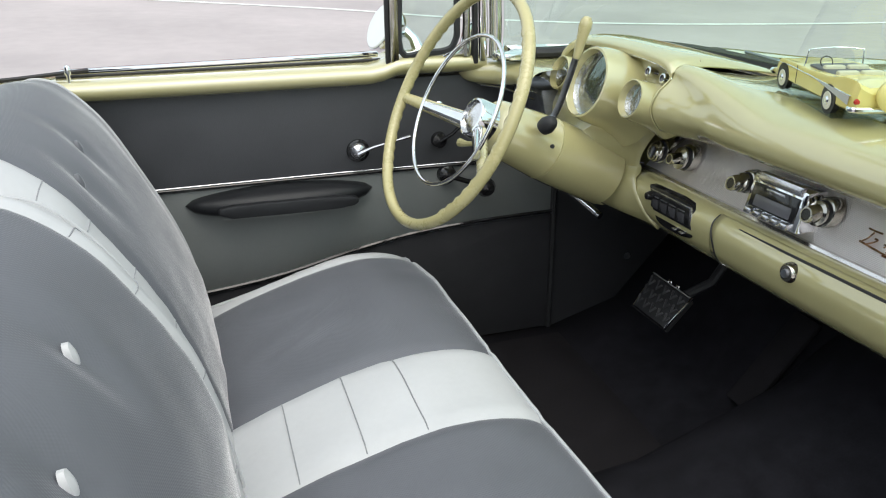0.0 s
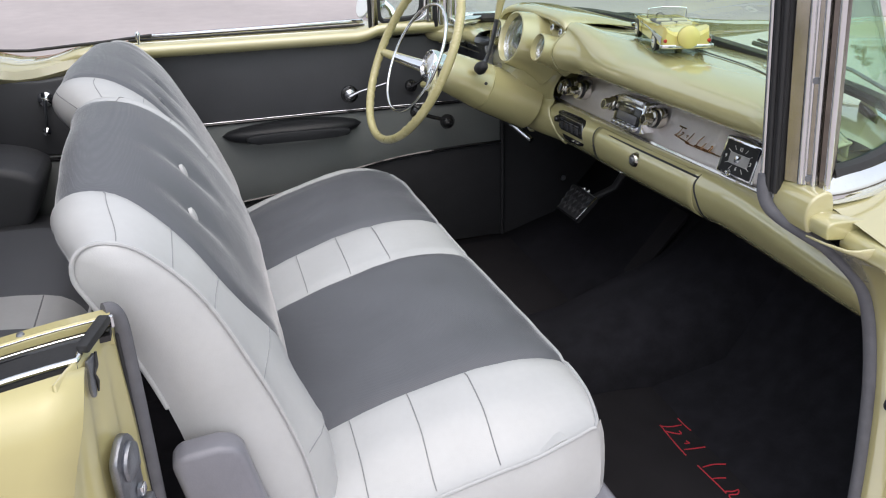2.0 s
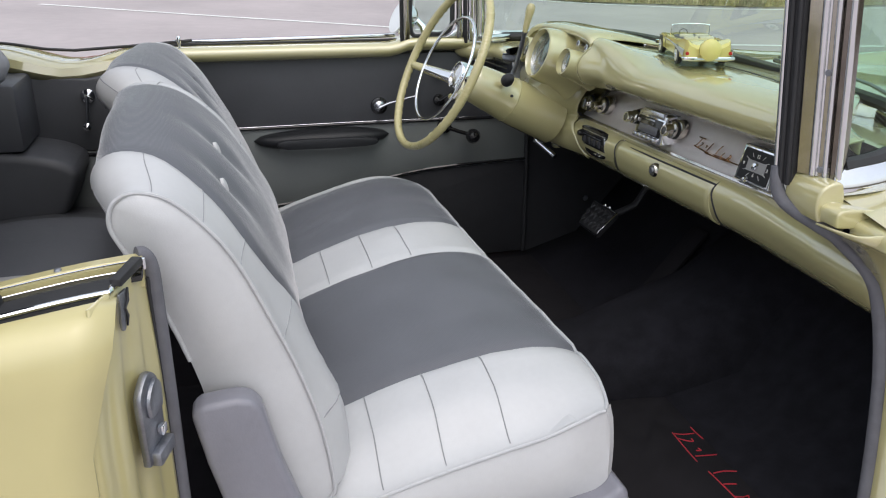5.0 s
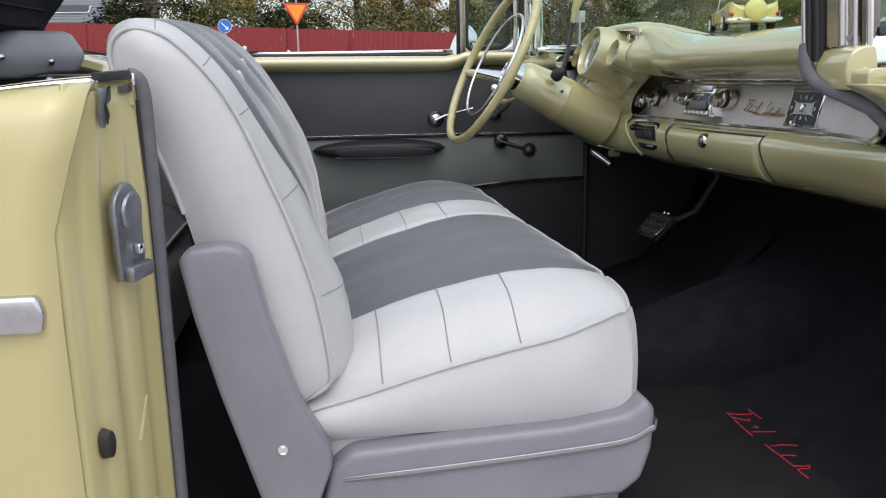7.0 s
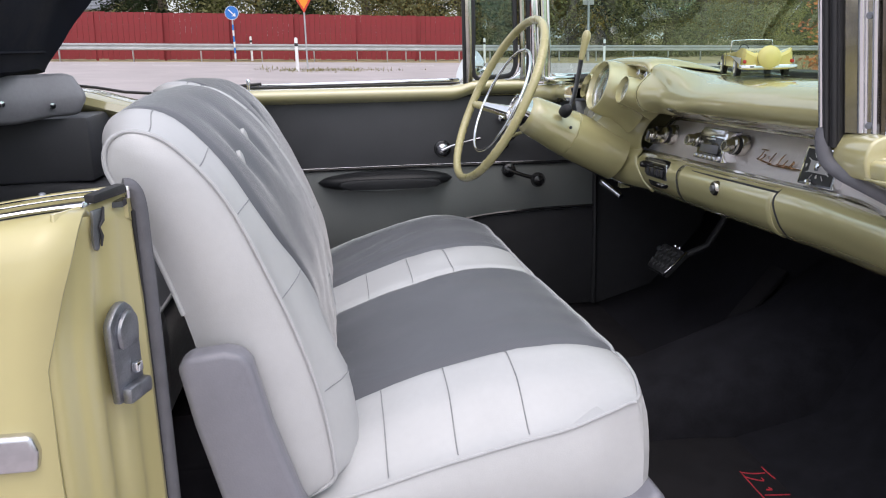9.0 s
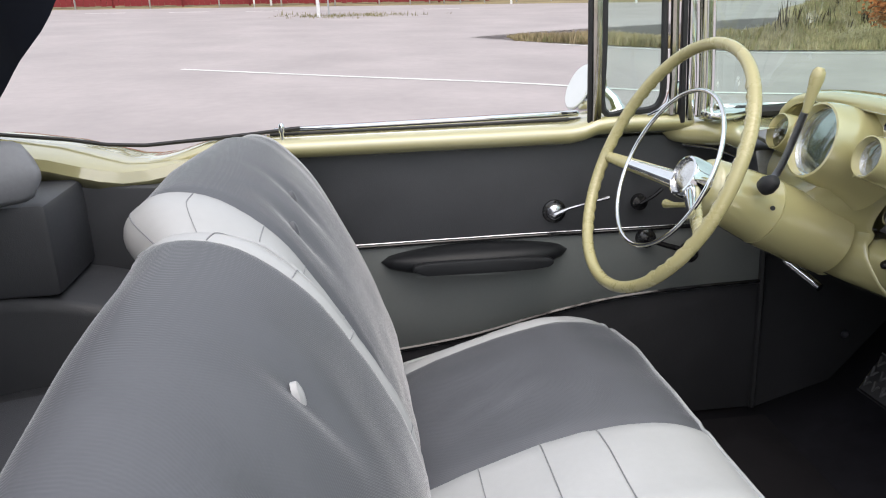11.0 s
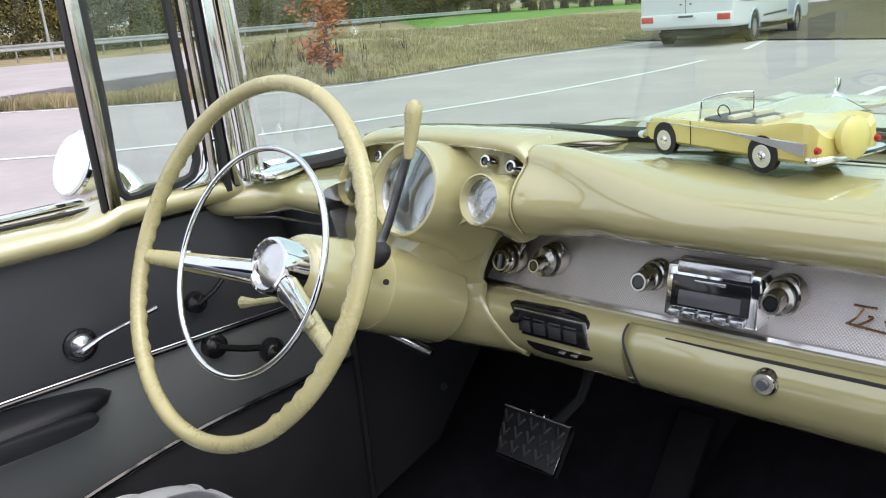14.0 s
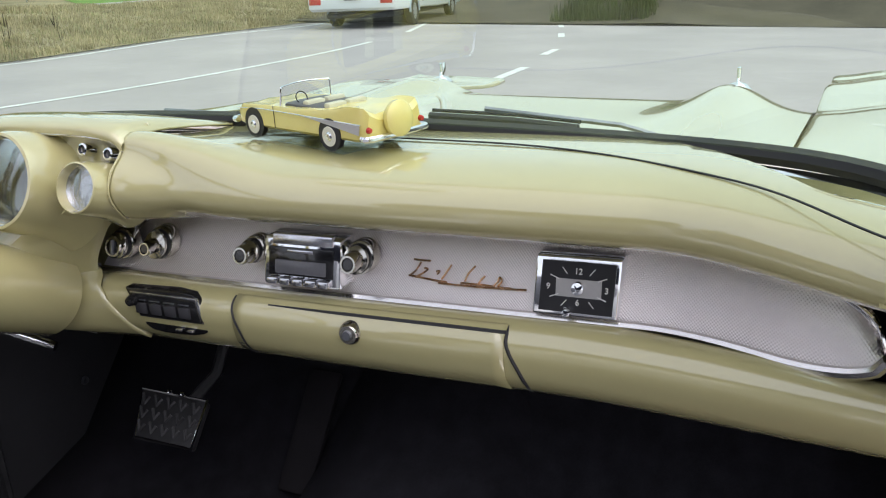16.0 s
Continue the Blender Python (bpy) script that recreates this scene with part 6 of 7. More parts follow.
for x in np.linspace(-0.34, -2.6, 56):
    zt = np.interp(x, [-2.6, -1.0, -0.75, -0.62, -0.55, -0.50, -0.45, -0.40, -0.34], [1.06, 1.078, 1.074, 1.050, 1.028, 1.016, 1.016, 1.024, 1.036])
    rows.append([(x, y + 0.058 * ease((x + 0.58) / 0.22) * (1 if y < 1.62 else 0), zt + dz) for y, dz in [(1.605, -0.045), (1.590, -0.022), (1.596, -0.006), (1.615, 0.0), (1.76, 0.0), (1.82, -0.008), (1.845, -0.05), (1.86, -0.25), (1.85, -0.55)]])
lq = thing("rear_quarter", "cream far rear quarter panel with dipped belt line", "car body panel", at=(-1.2, 1.75, 0.7))
thick(part("skin", skin(rows), YELLOW, lq), 0.004, 1.0)
part("belt_seal", tube([(x, 1.700, np.interp(x, [-0.75, -0.62, -0.55, -0.48, -0.30, -0.18], [1.078, 1.060, 1.046, 1.040, 1.048, 1.056]) + 0.006) for x in np.linspace(-0.75, -0.18, 24)], 0.0042, 6), RUBBER, lq, "black rubber belt seal")
under(lq)

# plain rear deck, tail and nose close the body
tagged(part("rear_deck", skin([[(x, y, z - 0.05 * ((y - 0.95) / 0.85) ** 2) for y in np.linspace(0.10, 1.80, 15)] for x, z in ((-1.36, 1.04), (-1.60, 1.035), (-2.0, 1.01), (-2.4, 0.95), (-2.58, 0.88), (-2.62, 0.60), (-2.60, 0.42))]), YELLOW), "plain cream rear deck of the car", "car body", kind="structure")
tagged(part("nose_panel", skin([[(x, y, z) for y in np.linspace(0.02, 1.90, 9)] for x, z in ((2.30, 0.66), (2.55, 0.66), (2.70, 0.62), (2.72, 0.40))]), YELLOW), "plain cream nose panel of the car", "car body", kind="structure")

# ---------------------------------------------------------------- folded soft top and boot
tp = thing("convertible_top", "navy black canvas soft top half folded behind the rear seat", "soft top", at=(-1.1, 0.93, 1.0))
rows = []
for y in np.linspace(0.22, 1.50, 30):
    e = ease((y - 0.22) / 0.1) * ease((1.50 - y) / 0.05)
    w = 0.006 * noise.noise((y * 6, 0.3, 0.7))
    prof = smooth_line([(-0.690, 1.125), (-0.675, 1.165), (-0.640, 1.235), (-0.605, 1.315), (-0.545, 1.43), (-0.53, 1.54), (-0.66, 1.60), (-0.95, 1.56), (-1.25, 1.40), (-1.40, 1.20), (-1.38, 1.06), (-0.80, 1.09)], 3)
    rows.append([(x + w, y, lerp(1.1, z + w, 0.6 + 0.4 * e)) for x, z in prof])
part("folded_canvas", skin(rows, True, True), TOP_CLOTH, tp, "navy black canvas folds")
part("canvas_seam", tube([(-0.672, y, 1.165) for y in np.linspace(0.26, 1.48, 20)], 0.004, 5), TOP_CLOTH, tp)
under(tp)
bt = thing("top_boot_flap", "grey vinyl boot flap with chrome snaps under the soft top", "boot flap", at=(-0.65, 1.2, 1.0))
FA, FB = V(-0.600, 1.455, 0), V(-1.22, 0.950, 0)
fn_ = V(0.63, -0.776, 0)
rows = []
for k in range(61):
    u = k / 60
    end = math.sqrt(max(0.0, 1 - (1 - min(1, u / 0.055)) ** 2))
    sag = 0.010 * math.sin(u * 17) + 0.010 * noise.noise((u * 9, 2.0, 0.5))
    mid, hh = 1.061, lerp(0.022, 0.053, end)
    rows.append([FA.lerp(FB, u) + fn_ * (0.036 * math.sin(math.pi * (0.08 + 0.72 * t)) + sag * t * 0.7) + V(0, 0, mid + hh - 2 * hh * t + 0.006 * math.sin(u * 21) * t) for t in np.linspace(0, 1, 12)])
thick(part("flap", skin(rows), BOOT, bt), 0.006, 1.0)
for u, z in ((0.105, 1.040), (0.245, 1.052), (0.40, 1.050), (0.56, 1.050)):
    part("snap", lathe([(0.0, 0), (0.009, 0.0), (0.007, 0.005), (0.0, 0.006)], FA.lerp(FB, u) + fn_ * 0.040 + V(0, 0, z), fn_, 14), CHROME, bt, "chrome snap fastener")
under(bt)

# ---------------------------------------------------------------- toy car on the dash
MODEL_POSE = pose(0.908, 0.990, 1.0780, 0, 0, 74)
PLATE = tagged(part("display_plate", prism([(-0.09, -0.055), (0.10, -0.055), (0.10, 0.055), (-0.09, 0.055)], -0.001, 0.0012, "z", 0.0005), glass("clear_acrylic", (0.93, 0.95, 0.94))), "thin clear acrylic plate on the dash top", "plate")
PLATE.matrix_world = pose(0.902, 0.975, 1.0788, 0.6, -0.8, 74)
toy = thing("model_car", "small cream die-cast model of a convertible standing on the dash top", "model car")
TOYM = MODEL_POSE
toy.matrix_world = TOYM
TY = mat("toy_cream_enamel", (0.72, 0.62, 0.20), 0.22, vary=0.03, scale=40, coat=0.6)


def toy_ring(x):
    top = np.interp(x, [-0.140, -0.134, -0.10, -0.03, 0.0, 0.05, 0.11, 0.128], [0.040, 0.047, 0.050, 0.047, 0.045, 0.045, 0.042, 0.032])
    w = np.interp(x, [-0.140, -0.13, -0.08, 0.08, 0.115, 0.128], [0.044, 0.048, 0.0505, 0.0505, 0.047, 0.040])
    fin = 0.008 * ease((-0.06 - x) / 0.07)
    lo = 0.014
    return [(x, y, z) for y, z in [(-w * 0.9, lo), (-w, lo + 0.004), (-w, lo + 0.016), (-w * 0.985, top - 0.004), (-w * 0.93, top + fin), (-w * 0.80, top + fin * 0.5), (-w * 0.55, top - 0.001), (0, top + 0.001), (w * 0.55, top - 0.001), (w * 0.80, top + fin * 0.5), (w * 0.93, top + fin), (w * 0.985, top - 0.004), (w, lo + 0.016), (w, lo + 0.004), (w * 0.9, lo)]]


tb = part("body", skin([toy_ring(x) for x in np.linspace(-0.140, 0.128, 44)], True, True), TY, toy, "cream enamel body")
part("cockpit", prism([(-0.052, -0.036), (0.030, -0.036), (0.034, 0.0), (0.030, 0.036), (-0.052, 0.036)], 0.030, 0.0482, "z", 0.004, 2), mat("toy_interior", (0.10, 0.10, 0.10), 0.5), tb)
for s in (-1, 1):
    for x in (-0.052, -0.01):
        part("toy_seat", box((x, s * 0.017, 0.046), (0.012, 0.030, 0.014), 0.003), mat("toy_seat_vinyl", (0.6, 0.58, 0.42), 0.5), tb)
    part("side_flash", prism([(-0.132, 0.036), (-0.04, 0.0385), (0.0, 0.040), (-0.04, 0.0365), (-0.130, 0.024)], s * 0.0508 - 0.0006, s * 0.0508 + 0.0006, "y"), mat("toy_silver", (0.55, 0.55, 0.6), 0.3, 0.6), tb, "silver side flash")
    part("side_trim", tube([(0.122, s * 0.0455, 0.036), (0.06, s * 0.051, 0.040), (-0.04, s * 0.0512, 0.0385), (-0.132, s * 0.049, 0.036)], 0.0007, 5), CHROME, tb)
    part("door_gap", tube([(0.034, s * 0.0508, 0.017), (0.034, s * 0.0508, 0.034), (0.036, s * 0.0498, 0.045)], 0.0005, 4), RUBBER, tb)
    part("tail_light", lathe([(0.0, 0), (0.004, 0.0), (0.003, 0.004), (0, 0.005)], (-0.140, s * 0.044, 0.030), (-1, 0, 0), 10), mat("toy_red_lens", (0.45, 0.03, 0.02), 0.2), tb)
    part("head_light", lathe([(0.0, 0), (0.006, 0.0), (0.004, 0.004), (0, 0.005)], (0.124, s * 0.036, 0.030), (1, 0, 0), 12), CHROME, tb)
    for x in (-0.076, 0.080):
        whl = part("wheel", lathe([(0.0, -0.006), (0.014, -0.006), (0.0175, -0.004), (0.0175, 0.004), (0.014, 0.006), (0.0, 0.006)], (x, s * 0.0455, 0.0175), (0, s, 0), 24), RUBBER, toy, "black tyre")
        part("whitewall", lathe([(0.0, 0.0062), (0.0125, 0.0062), (0.0122, 0.007), (0.0, 0.007)], (x, s * 0.0455, 0.0175), (0, s, 0), 20), mat("toy_whitewall", (0.7, 0.68, 0.55), 0.5), whl)
        part("hub_cap", lathe([(0.0, 0.007), (0.006, 0.007), (0.004, 0.009), (0.0, 0.0095)], (x, s * 0.0455, 0.0175), (0, s, 0), 14), CHROME, whl)
        part("wheel_arch", lathe([(0.0, 0.0), (0.0205, 0.0), (0.0205, 0.0012), (0.0, 0.0012)], (x, s * 0.0498, 0.0195), (0, s, 0), 22), BLACK_DIAL, tb)
for x, z in ((-0.146, 0.020), (0.130, 0.020)):
    part("bumper", tube(smooth_line([(x + (0.012 if x < 0 else -0.012), -0.050, z), (x, -0.042, z), (x, 0.042, z), (x + (0.012 if x < 0 else -0.012), 0.050, z)], 4), 0.004, 8), CHROME, toy, "chrome bumper")
part("spare_wheel", lathe([(0.0, -0.006), (0.019, -0.006), (0.022, -0.002), (0.022, 0.004), (0.018, 0.008), (0.006, 0.010), (0.0, 0.010)], (-0.146, 0, 0.038), (-1, 0, 0.08), 28), TY, toy, "cream continental spare wheel")
twf = part("toy_windshield", tube(smooth_line([(0.028, -0.043, 0.045), (0.026, -0.041, 0.066), (0.028, -0.036, 0.069), (0.034, 0.0, 0.0705), (0.028, 0.036, 0.069), (0.026, 0.041, 0.066), (0.028, 0.043, 0.045)], 4), 0.0011, 6), CHROME, toy, "chrome windshield frame")
part("toy_pane", skin([[(0.030, -0.042, 0.046), (0.040, 0.0, 0.046), (0.030, 0.042, 0.046)], [(0.028, -0.040, 0.067), (0.034, 0.0, 0.069), (0.028, 0.040, 0.067)]]), LENS, twf)
part("toy_steering_wheel", tube([(0.014 + 0.003 * math.sin(a), 0.018 + 0.009 * math.cos(a), 0.053 + 0.008 * math.sin(a)) for a in np.linspace(0, 2 * math.pi, 17)[:-1]], 0.0008, 5, closed=True), BLACK_GLOSS, toy)

# ---------------------------------------------------------------- outdoors
ASPHALT = mat("worn_asphalt", (0.39, 0.350, 0.350), 0.8, vary=0.14, scale=0.6, bump=0.5, bscale=90, spec=0.3)
LINE = mat("road_paint", (0.72, 0.72, 0.70), 0.6, vary=0.15, scale=4)
SOIL = mat("dry_grass_ground", (0.30, 0.25, 0.15), 0.95, vary=0.4, scale=0.5, bump=0.8, bscale=20, spec=0.1)
FIELD = mat("green_field", (0.14, 0.26, 0.06), 0.9, vary=0.25, scale=0.3, bump=0.5, bscale=30, spec=0.1)
BANK = mat("brown_earth_bank", (0.10, 0.085, 0.062), 0.95, vary=0.3, scale=0.8, bump=0.8, bscale=12, spec=0.1)
RED_FENCE = mat("red_fence_paint", (0.24, 0.026, 0.030), 0.7, vary=0.12, scale=2)
GALV = mat("galvanised_steel", (0.48, 0.49, 0.50), 0.45, 0.8, vary=0.12, scale=3)
BARK = mat("grey_bark", (0.10, 0.08, 0.06), 0.9, vary=0.3, scale=4, bump=0.8, bscale=30)


def leaf_mat(name, col, low=0.55, high=1.5):
    m = mat(name, col, 0.75, vary=0.35, scale=0.9, spec=0.2)
    nt = m.node_tree
    geo, hs = nt.nodes.new("ShaderNodeNewGeometry"), nt.nodes.new("ShaderNodeHueSaturation")
    mr_ = nt.nodes.new("ShaderNodeMapRange")
    mr_.inputs["To Min"].default_value, mr_.inputs["To Max"].default_value = low, high
    nt.links.new(geo.outputs["Random Per Island"], mr_.inputs["Value"])
    nt.links.new(mr_.outputs[0], hs.inputs["Value"])
    bs = nt.nodes["Principled BSDF"]
    src = bs.inputs["Base Color"].links[0].from_socket
    nt.links.new(src, hs.inputs["Color"])
    nt.links.new(hs.outputs[0], bs.inputs["Base Color"])
    return m


def sheet(name, pts, dz, material, label, category, parent=None, kind="structure"):
    bm = bmesh.new()
    bm.faces.new([bm.verts.new((x, y, gz(x, y) + dz)) for x, y in pts])
    bmesh.ops.triangulate(bm, faces=bm.faces[:])
    ob = part(name, bm, material, parent, smooth=False)
    return tagged(ob, label, category, kind=kind)


bm = skin([[(x, y, gz(x, y) - 0.06) for y in np.linspace(-700, 900, 9)] for x in np.linspace(-700, 900, 9)])
tagged(part("ground", bm, SOIL, smooth=False), "dry autumn grass ground round the road", "ground", kind="structure")
sheet("road", [(-90, -40), (19.3, -40), (19.5, 0), (20.8, 6.4), (24, 9), (34, 15), (50, 23), (90, 40), (88, 45), (48, 29.5), (32, 20.5), (21, 14.6), (14.5, 14.3), (9.7, 13.3), (6.4, 13.9), (5.0, 15.0), (3.6, 16.4), (2.3, 18.2), (4.0, 19.6), (11, 23.5), (26, 29.5), (60, 41), (58, 47), (30, 39.5), (16, 37.5), (-90, 36)], 0.0, ASPHALT, "worn grey asphalt road and junction", "road")
sheet("field", [(26, 24), (34, 23.5), (60, 38), (140, 75), (140, 160), (60, 75), (30, 34)], -0.03, FIELD, "bright green field beyond the road", "field")


def line_strip(name, pts, w, label):
    pts = [V(*p, 0) for p in pts]
    left, right = [], []
    for i, p in enumerate(pts):
        d = (pts[min(i + 1, len(pts) - 1)] - pts[max(i - 1, 0)]).normalized()
        n = V(-d.y, d.x, 0) * w / 2
        for lst, q in ((left, p + n), (right, p - n)):
            lst.append((q.x, q.y, gz(q.x, q.y) + 0.005))
    return tagged(part(name, skin([left, right]), LINE, smooth=False), label, "road marking", kind="structure")


line_strip("road_line", smooth_line([(-2.68, 12.85), (-0.4, 11.6), (1.77, 10.5), (3.1, 9.6), (4.6, 9.0), (6.4, 8.7), (8.5, 8.6), (10.5, 8.68), (12.6, 8.9), (14.5, 9.25)], 5), 0.11, "solid white painted road line")
for a, b in (((17.1, 9.85), (20.8, 11.2)), ((24, 12.6), (28, 14.6)), ((9.16, 4.46), (10.99, 4.62)), ((12.75, 4.98), (13.67, 5.10)), ((16.2, 5.86), (17.2, 6.2)), ((19.0, 6.8), (19.9, 7.15)), ((21.6, 7.9), (22.6, 8.4))):
    line_strip("road_dash", [a, b], 0.13, "short white road dash")
line_strip("road_line", smooth_line([(3.7, 16.1), (5.0, 14.8), (6.6, 13.75), (9.7, 13.1), (14.5, 14.05), (21, 14.3), (32, 20.2)], 4), 0.10, "faded white edge line")
for x0 in (-10, -7, -4.2, 2.5):
    line_strip("road_dash", [(x0, 33.0), (x0 + 1.4, 33.2)], 0.18, "faint road dash at the junction")

# verge of tall dry grass, earth bank
random.seed(5)


def grass(name, count, area, hmin, hmax, col, label, lift=None):
    verts, faces = [], []
    for _ in range(count):
        x, y = area()
        h, a = lerp(hmin, hmax, random.random()) * (1.0 + 0.9 * noise.noise((x * 0.7, y * 0.7, 0.0))), random.uniform(0, math.pi)
        z0 = gz(x, y) - 0.03 + (lift(x, y) if lift else 0)
        for k in range(4):
            a2 = a + k * 0.8
            w, lean = 0.009 + 0.012 * random.random(), random.uniform(-0.35, 0.35) * h
            dx, dy = math.cos(a2) * w, math.sin(a2) * w
            ox, oy = random.uniform(-0.12, 0.12), random.uniform(-0.12, 0.12)
            n = len(verts)
            hh = h * random.uniform(0.6, 1.1)
            verts.extend([(x + ox - dx, y + oy - dy, z0), (x + ox + dx, y + oy + dy, z0), (x + ox + lean * 0.4 + dx * 0.5, y + oy + lean * 0.3 + dy * 0.5, z0 + hh * 0.6), (x + ox + lean, y + oy + lean * 0.6, z0 + hh)])
            faces.extend([(n, n + 1, n + 2), (n, n + 2, n + 3)])
    me = bpy.data.meshes.new(name)
    me.from_pydata(verts, [], faces)
    me.materials.append(leaf_mat(name + "_blades", col, 0.8, 1.2))
    return tagged(new(name, me), label, "grass", kind="stuff")


def verge_xy():
    while True:
        x = 3.2 + 40 * random.random() ** 1.4
        lo = verge_lo(x) + 0.1
        hi = lo + np.interp(x, [3.2, 6, 9, 12, 20, 43], [1.1, 2.4, 4.0, 8.0, 11, 10])
        if hi > lo:
            return x, random.uniform(lo, hi)


def verge_lo(x):
    return np.interp(x, [3.2, 3.6, 5.0, 6.4, 9.7, 14.5, 21, 34, 60], [17.0, 16.6, 15.2, 14.1, 13.5, 14.5, 14.9, 21.8, 35.5])


def verge_rise(x, y):
    """Height of the grassy mound over the ground."""
    d = y - verge_lo(x)
    back = np.interp(x, [3.2, 6, 9, 12, 20, 40, 60], [1.2, 2.4, 4.0, 8.0, 13, 12, 10])
    return np.interp(x, [3.2, 8, 11, 14, 20, 30, 60], [0.0, 0.06, 0.40, 0.58, 0.42, 0.20, 0.1]) * ease(d / 6.0) * (1 - 0.8 * ease((d - back) / 3.0)) + 0.05 * noise.noise((x * 0.5, y * 0.5, 2.0)) * ease(d / 2)


rows = []
for x in np.concatenate([np.linspace(3.3, 34, 60), np.linspace(35, 60, 12)]):
    lo_ = verge_lo(x)
    rows.append([(x, lo_ + d, gz(x, lo_ + d) + 0.012 + verge_rise(x, lo_ + d)) for d in np.linspace(0, np.interp(x, [3.2, 6, 9, 12, 20, 40, 60], [1.4, 2.8, 4.6, 9.5, 15, 15, 13]), 26)])
tagged(part("verge", skin(rows), SOIL), "dry brown grass verge rising beside the road", "verge", kind="structure")
grass("verge_grass", 38000, verge_xy, 0.05, 0.20, (0.37, 0.305, 0.18), "dry yellow brown grass on the verge", verge_rise)
grass("green_grass", 12000, verge_xy, 0.04, 0.16, (0.27, 0.27, 0.135), "olive green tufts in the verge grass", verge_rise)
grass("reeds", 34, lambda: (random.gauss(11.0, 1.3), random.gauss(17.6, 0.8)), 0.35, 0.6, (0.055, 0.042, 0.028), "dark brown dead reeds on the verge", verge_rise)
grass("island_grass", 260, lambda: (random.gauss(-0.6, 1.1), random.gauss(28.6, 0.7)), 0.05, 0.16, (0.20, 0.18, 0.07), "thin grass on the traffic island")
rows = []
for x in np.linspace(19.4, 60, 28):
    t = ease((x - 19.4) / 8.0)
    rows.append([(x + 0.05 * y if y > 0 else x, y, gz(x, y) + 0.02 + (2.0 * t + 0.2 * noise.noise((x * 0.4, y * 0.3, 0))) * ease((np.interp(x, [19.4, 24, 40, 60], [6.8, 9, 17.5, 27]) - y) / 3.0)) for y in np.linspace(-40, 27, 40)])
tagged(part("earth_bank", skin(rows), BANK), "brown earth bank beyond the junction", "earth bank", kind="structure")
grass("bank_bushes", 700, lambda: (random.uniform(20.5, 24), random.uniform(5.2, 7.6)), 0.3, 1.0, (0.10, 0.13, 0.045), "green bushes at the end of the bank")
# guard rail
RAIL = smooth_line([(-70, 36.6), (-30, 37.4), (-12, 38.3), (1, 39.8), (6, 40.6), (16, 43.8), (30, 49), (60, 60)], 5)
gr = thing("guard_rail", "galvanised steel guard rail along the side road", "guard rail", at=(0, 40, 0))
prof = [(0.0, 0.46), (-0.04, 0.49), (-0.04, 0.54), (0.0, 0.58), (0.0, 0.63), (-0.04, 0.67), (-0.04, 0.72), (0.0, 0.75)]
thick(part("beam", skin([[(p[0], p[1] + dy, gz(p[0], p[1]) + z) for dy, z in prof] for p in RAIL]), GALV, gr), 0.01, 0)
post_me = None
run = [V(p[0], p[1], 0) for p in RAIL]
for a, b in zip(run, run[1:]):
    n = max(1, int((b - a).length / 3.5))
    for k in range(n):
        p = a.lerp(b, k / n)
        if -45 < p.x < 45:
            if post_me is None:
                po = part("post", box((0, 0, 0.35), (0.06, 0.10, 0.80), 0.01), GALV, gr)
                post_me = po.data
            else:
                po = new("post", post_me)
                po.parent = gr
            po.location = (p.x, p.y + 0.08, gz(p.x, p.y))
under(gr)

# red board fence
fn = thing("red_fence", "long dark red wooden board fence behind the guard rail", "fence", at=(-20, 42, 0))
me0, mep = None, None
x = -62.0
while x < 5.5:
    y = np.interp(x, [-62, -12, 1, 6], [38.6, 40.4, 41.9, 42.6])
    slope = Matrix.Translation((x, y, gz(x, y) + 0.02)) @ Matrix.Rotation(math.atan(0.042), 4, "Z") @ Matrix.Rotation(radians(1.9), 4, "Y")
    for i in range(12):
        if me0 is None:
            bd = part("board", box((0, 0, 1.05), (0.242, 0.03, 2.12), 0.004, seg=1), RED_FENCE, fn, smooth=False)
            me0 = bd.data
        else:
            bd = new("board", me0)
            bd.parent = fn
        bd.matrix_local = slope @ Matrix.Translation((i * 0.25 + 0.125, 0.006 * (i % 2), random.uniform(-0.02, 0.02)))
    if mep is None:
        pp = part("post", box((0, 0.06, 1.0), (0.10, 0.10, 2.2), 0.006), RED_FENCE, fn, smooth=False)
        mep = pp.data
    else:
        pp = new("post", mep)
        pp.parent = fn
    pp.location = (x, y, gz(x, y))
    x += 3.0
under(fn)

# signs and posts
def ground_at(x, y):
    return V(x, y, gz(x, y))


g0 = ground_at(-1.0, 29.5)
ys = thing("yield_sign", "orange and red triangular yield sign on a steel pole", "road sign", at=g0)
part("pole", lathe([(0.03, -0.1), (0.03, 2.95), (0, 2.96)], g0, (0, 0, 1), 12), GALV, ys, "galvanised pole")
tri_o = lambda r: [(g0.x + r * math.cos(a), g0.z + 2.42 + r * math.sin(a)) for a in (math.radians(30), math.radians(150), math.radians(270))]  # noqa: E731
part("plate", prism(tri_o(0.52), g0.y - 0.045, g0.y - 0.03, "y", 0.004), mat("sign_red", (0.62, 0.06, 0.03), 0.5), ys, "red border")
part("inset", prism(tri_o(0.38), g0.y - 0.052, g0.y - 0.046, "y"), mat("sign_orange", (0.85, 0.30, 0.02), 0.5), ys, "orange centre")
under(ys)
g0 = ground_at(-4.5, 38.6)
bs_ = thing("keep_right_sign", "round blue arrow sign on a blue and white striped pole", "road sign", at=g0)
BLUE, SIGN_W = mat("sign_blue", (0.02, 0.17, 0.55), 0.45), mat("sign_white", (0.75, 0.75, 0.75), 0.5)
part("pole", lathe([(0.035, -0.1), (0.035, 2.2), (0, 2.2)], g0, (0, 0, 1), 12), GALV, bs_)
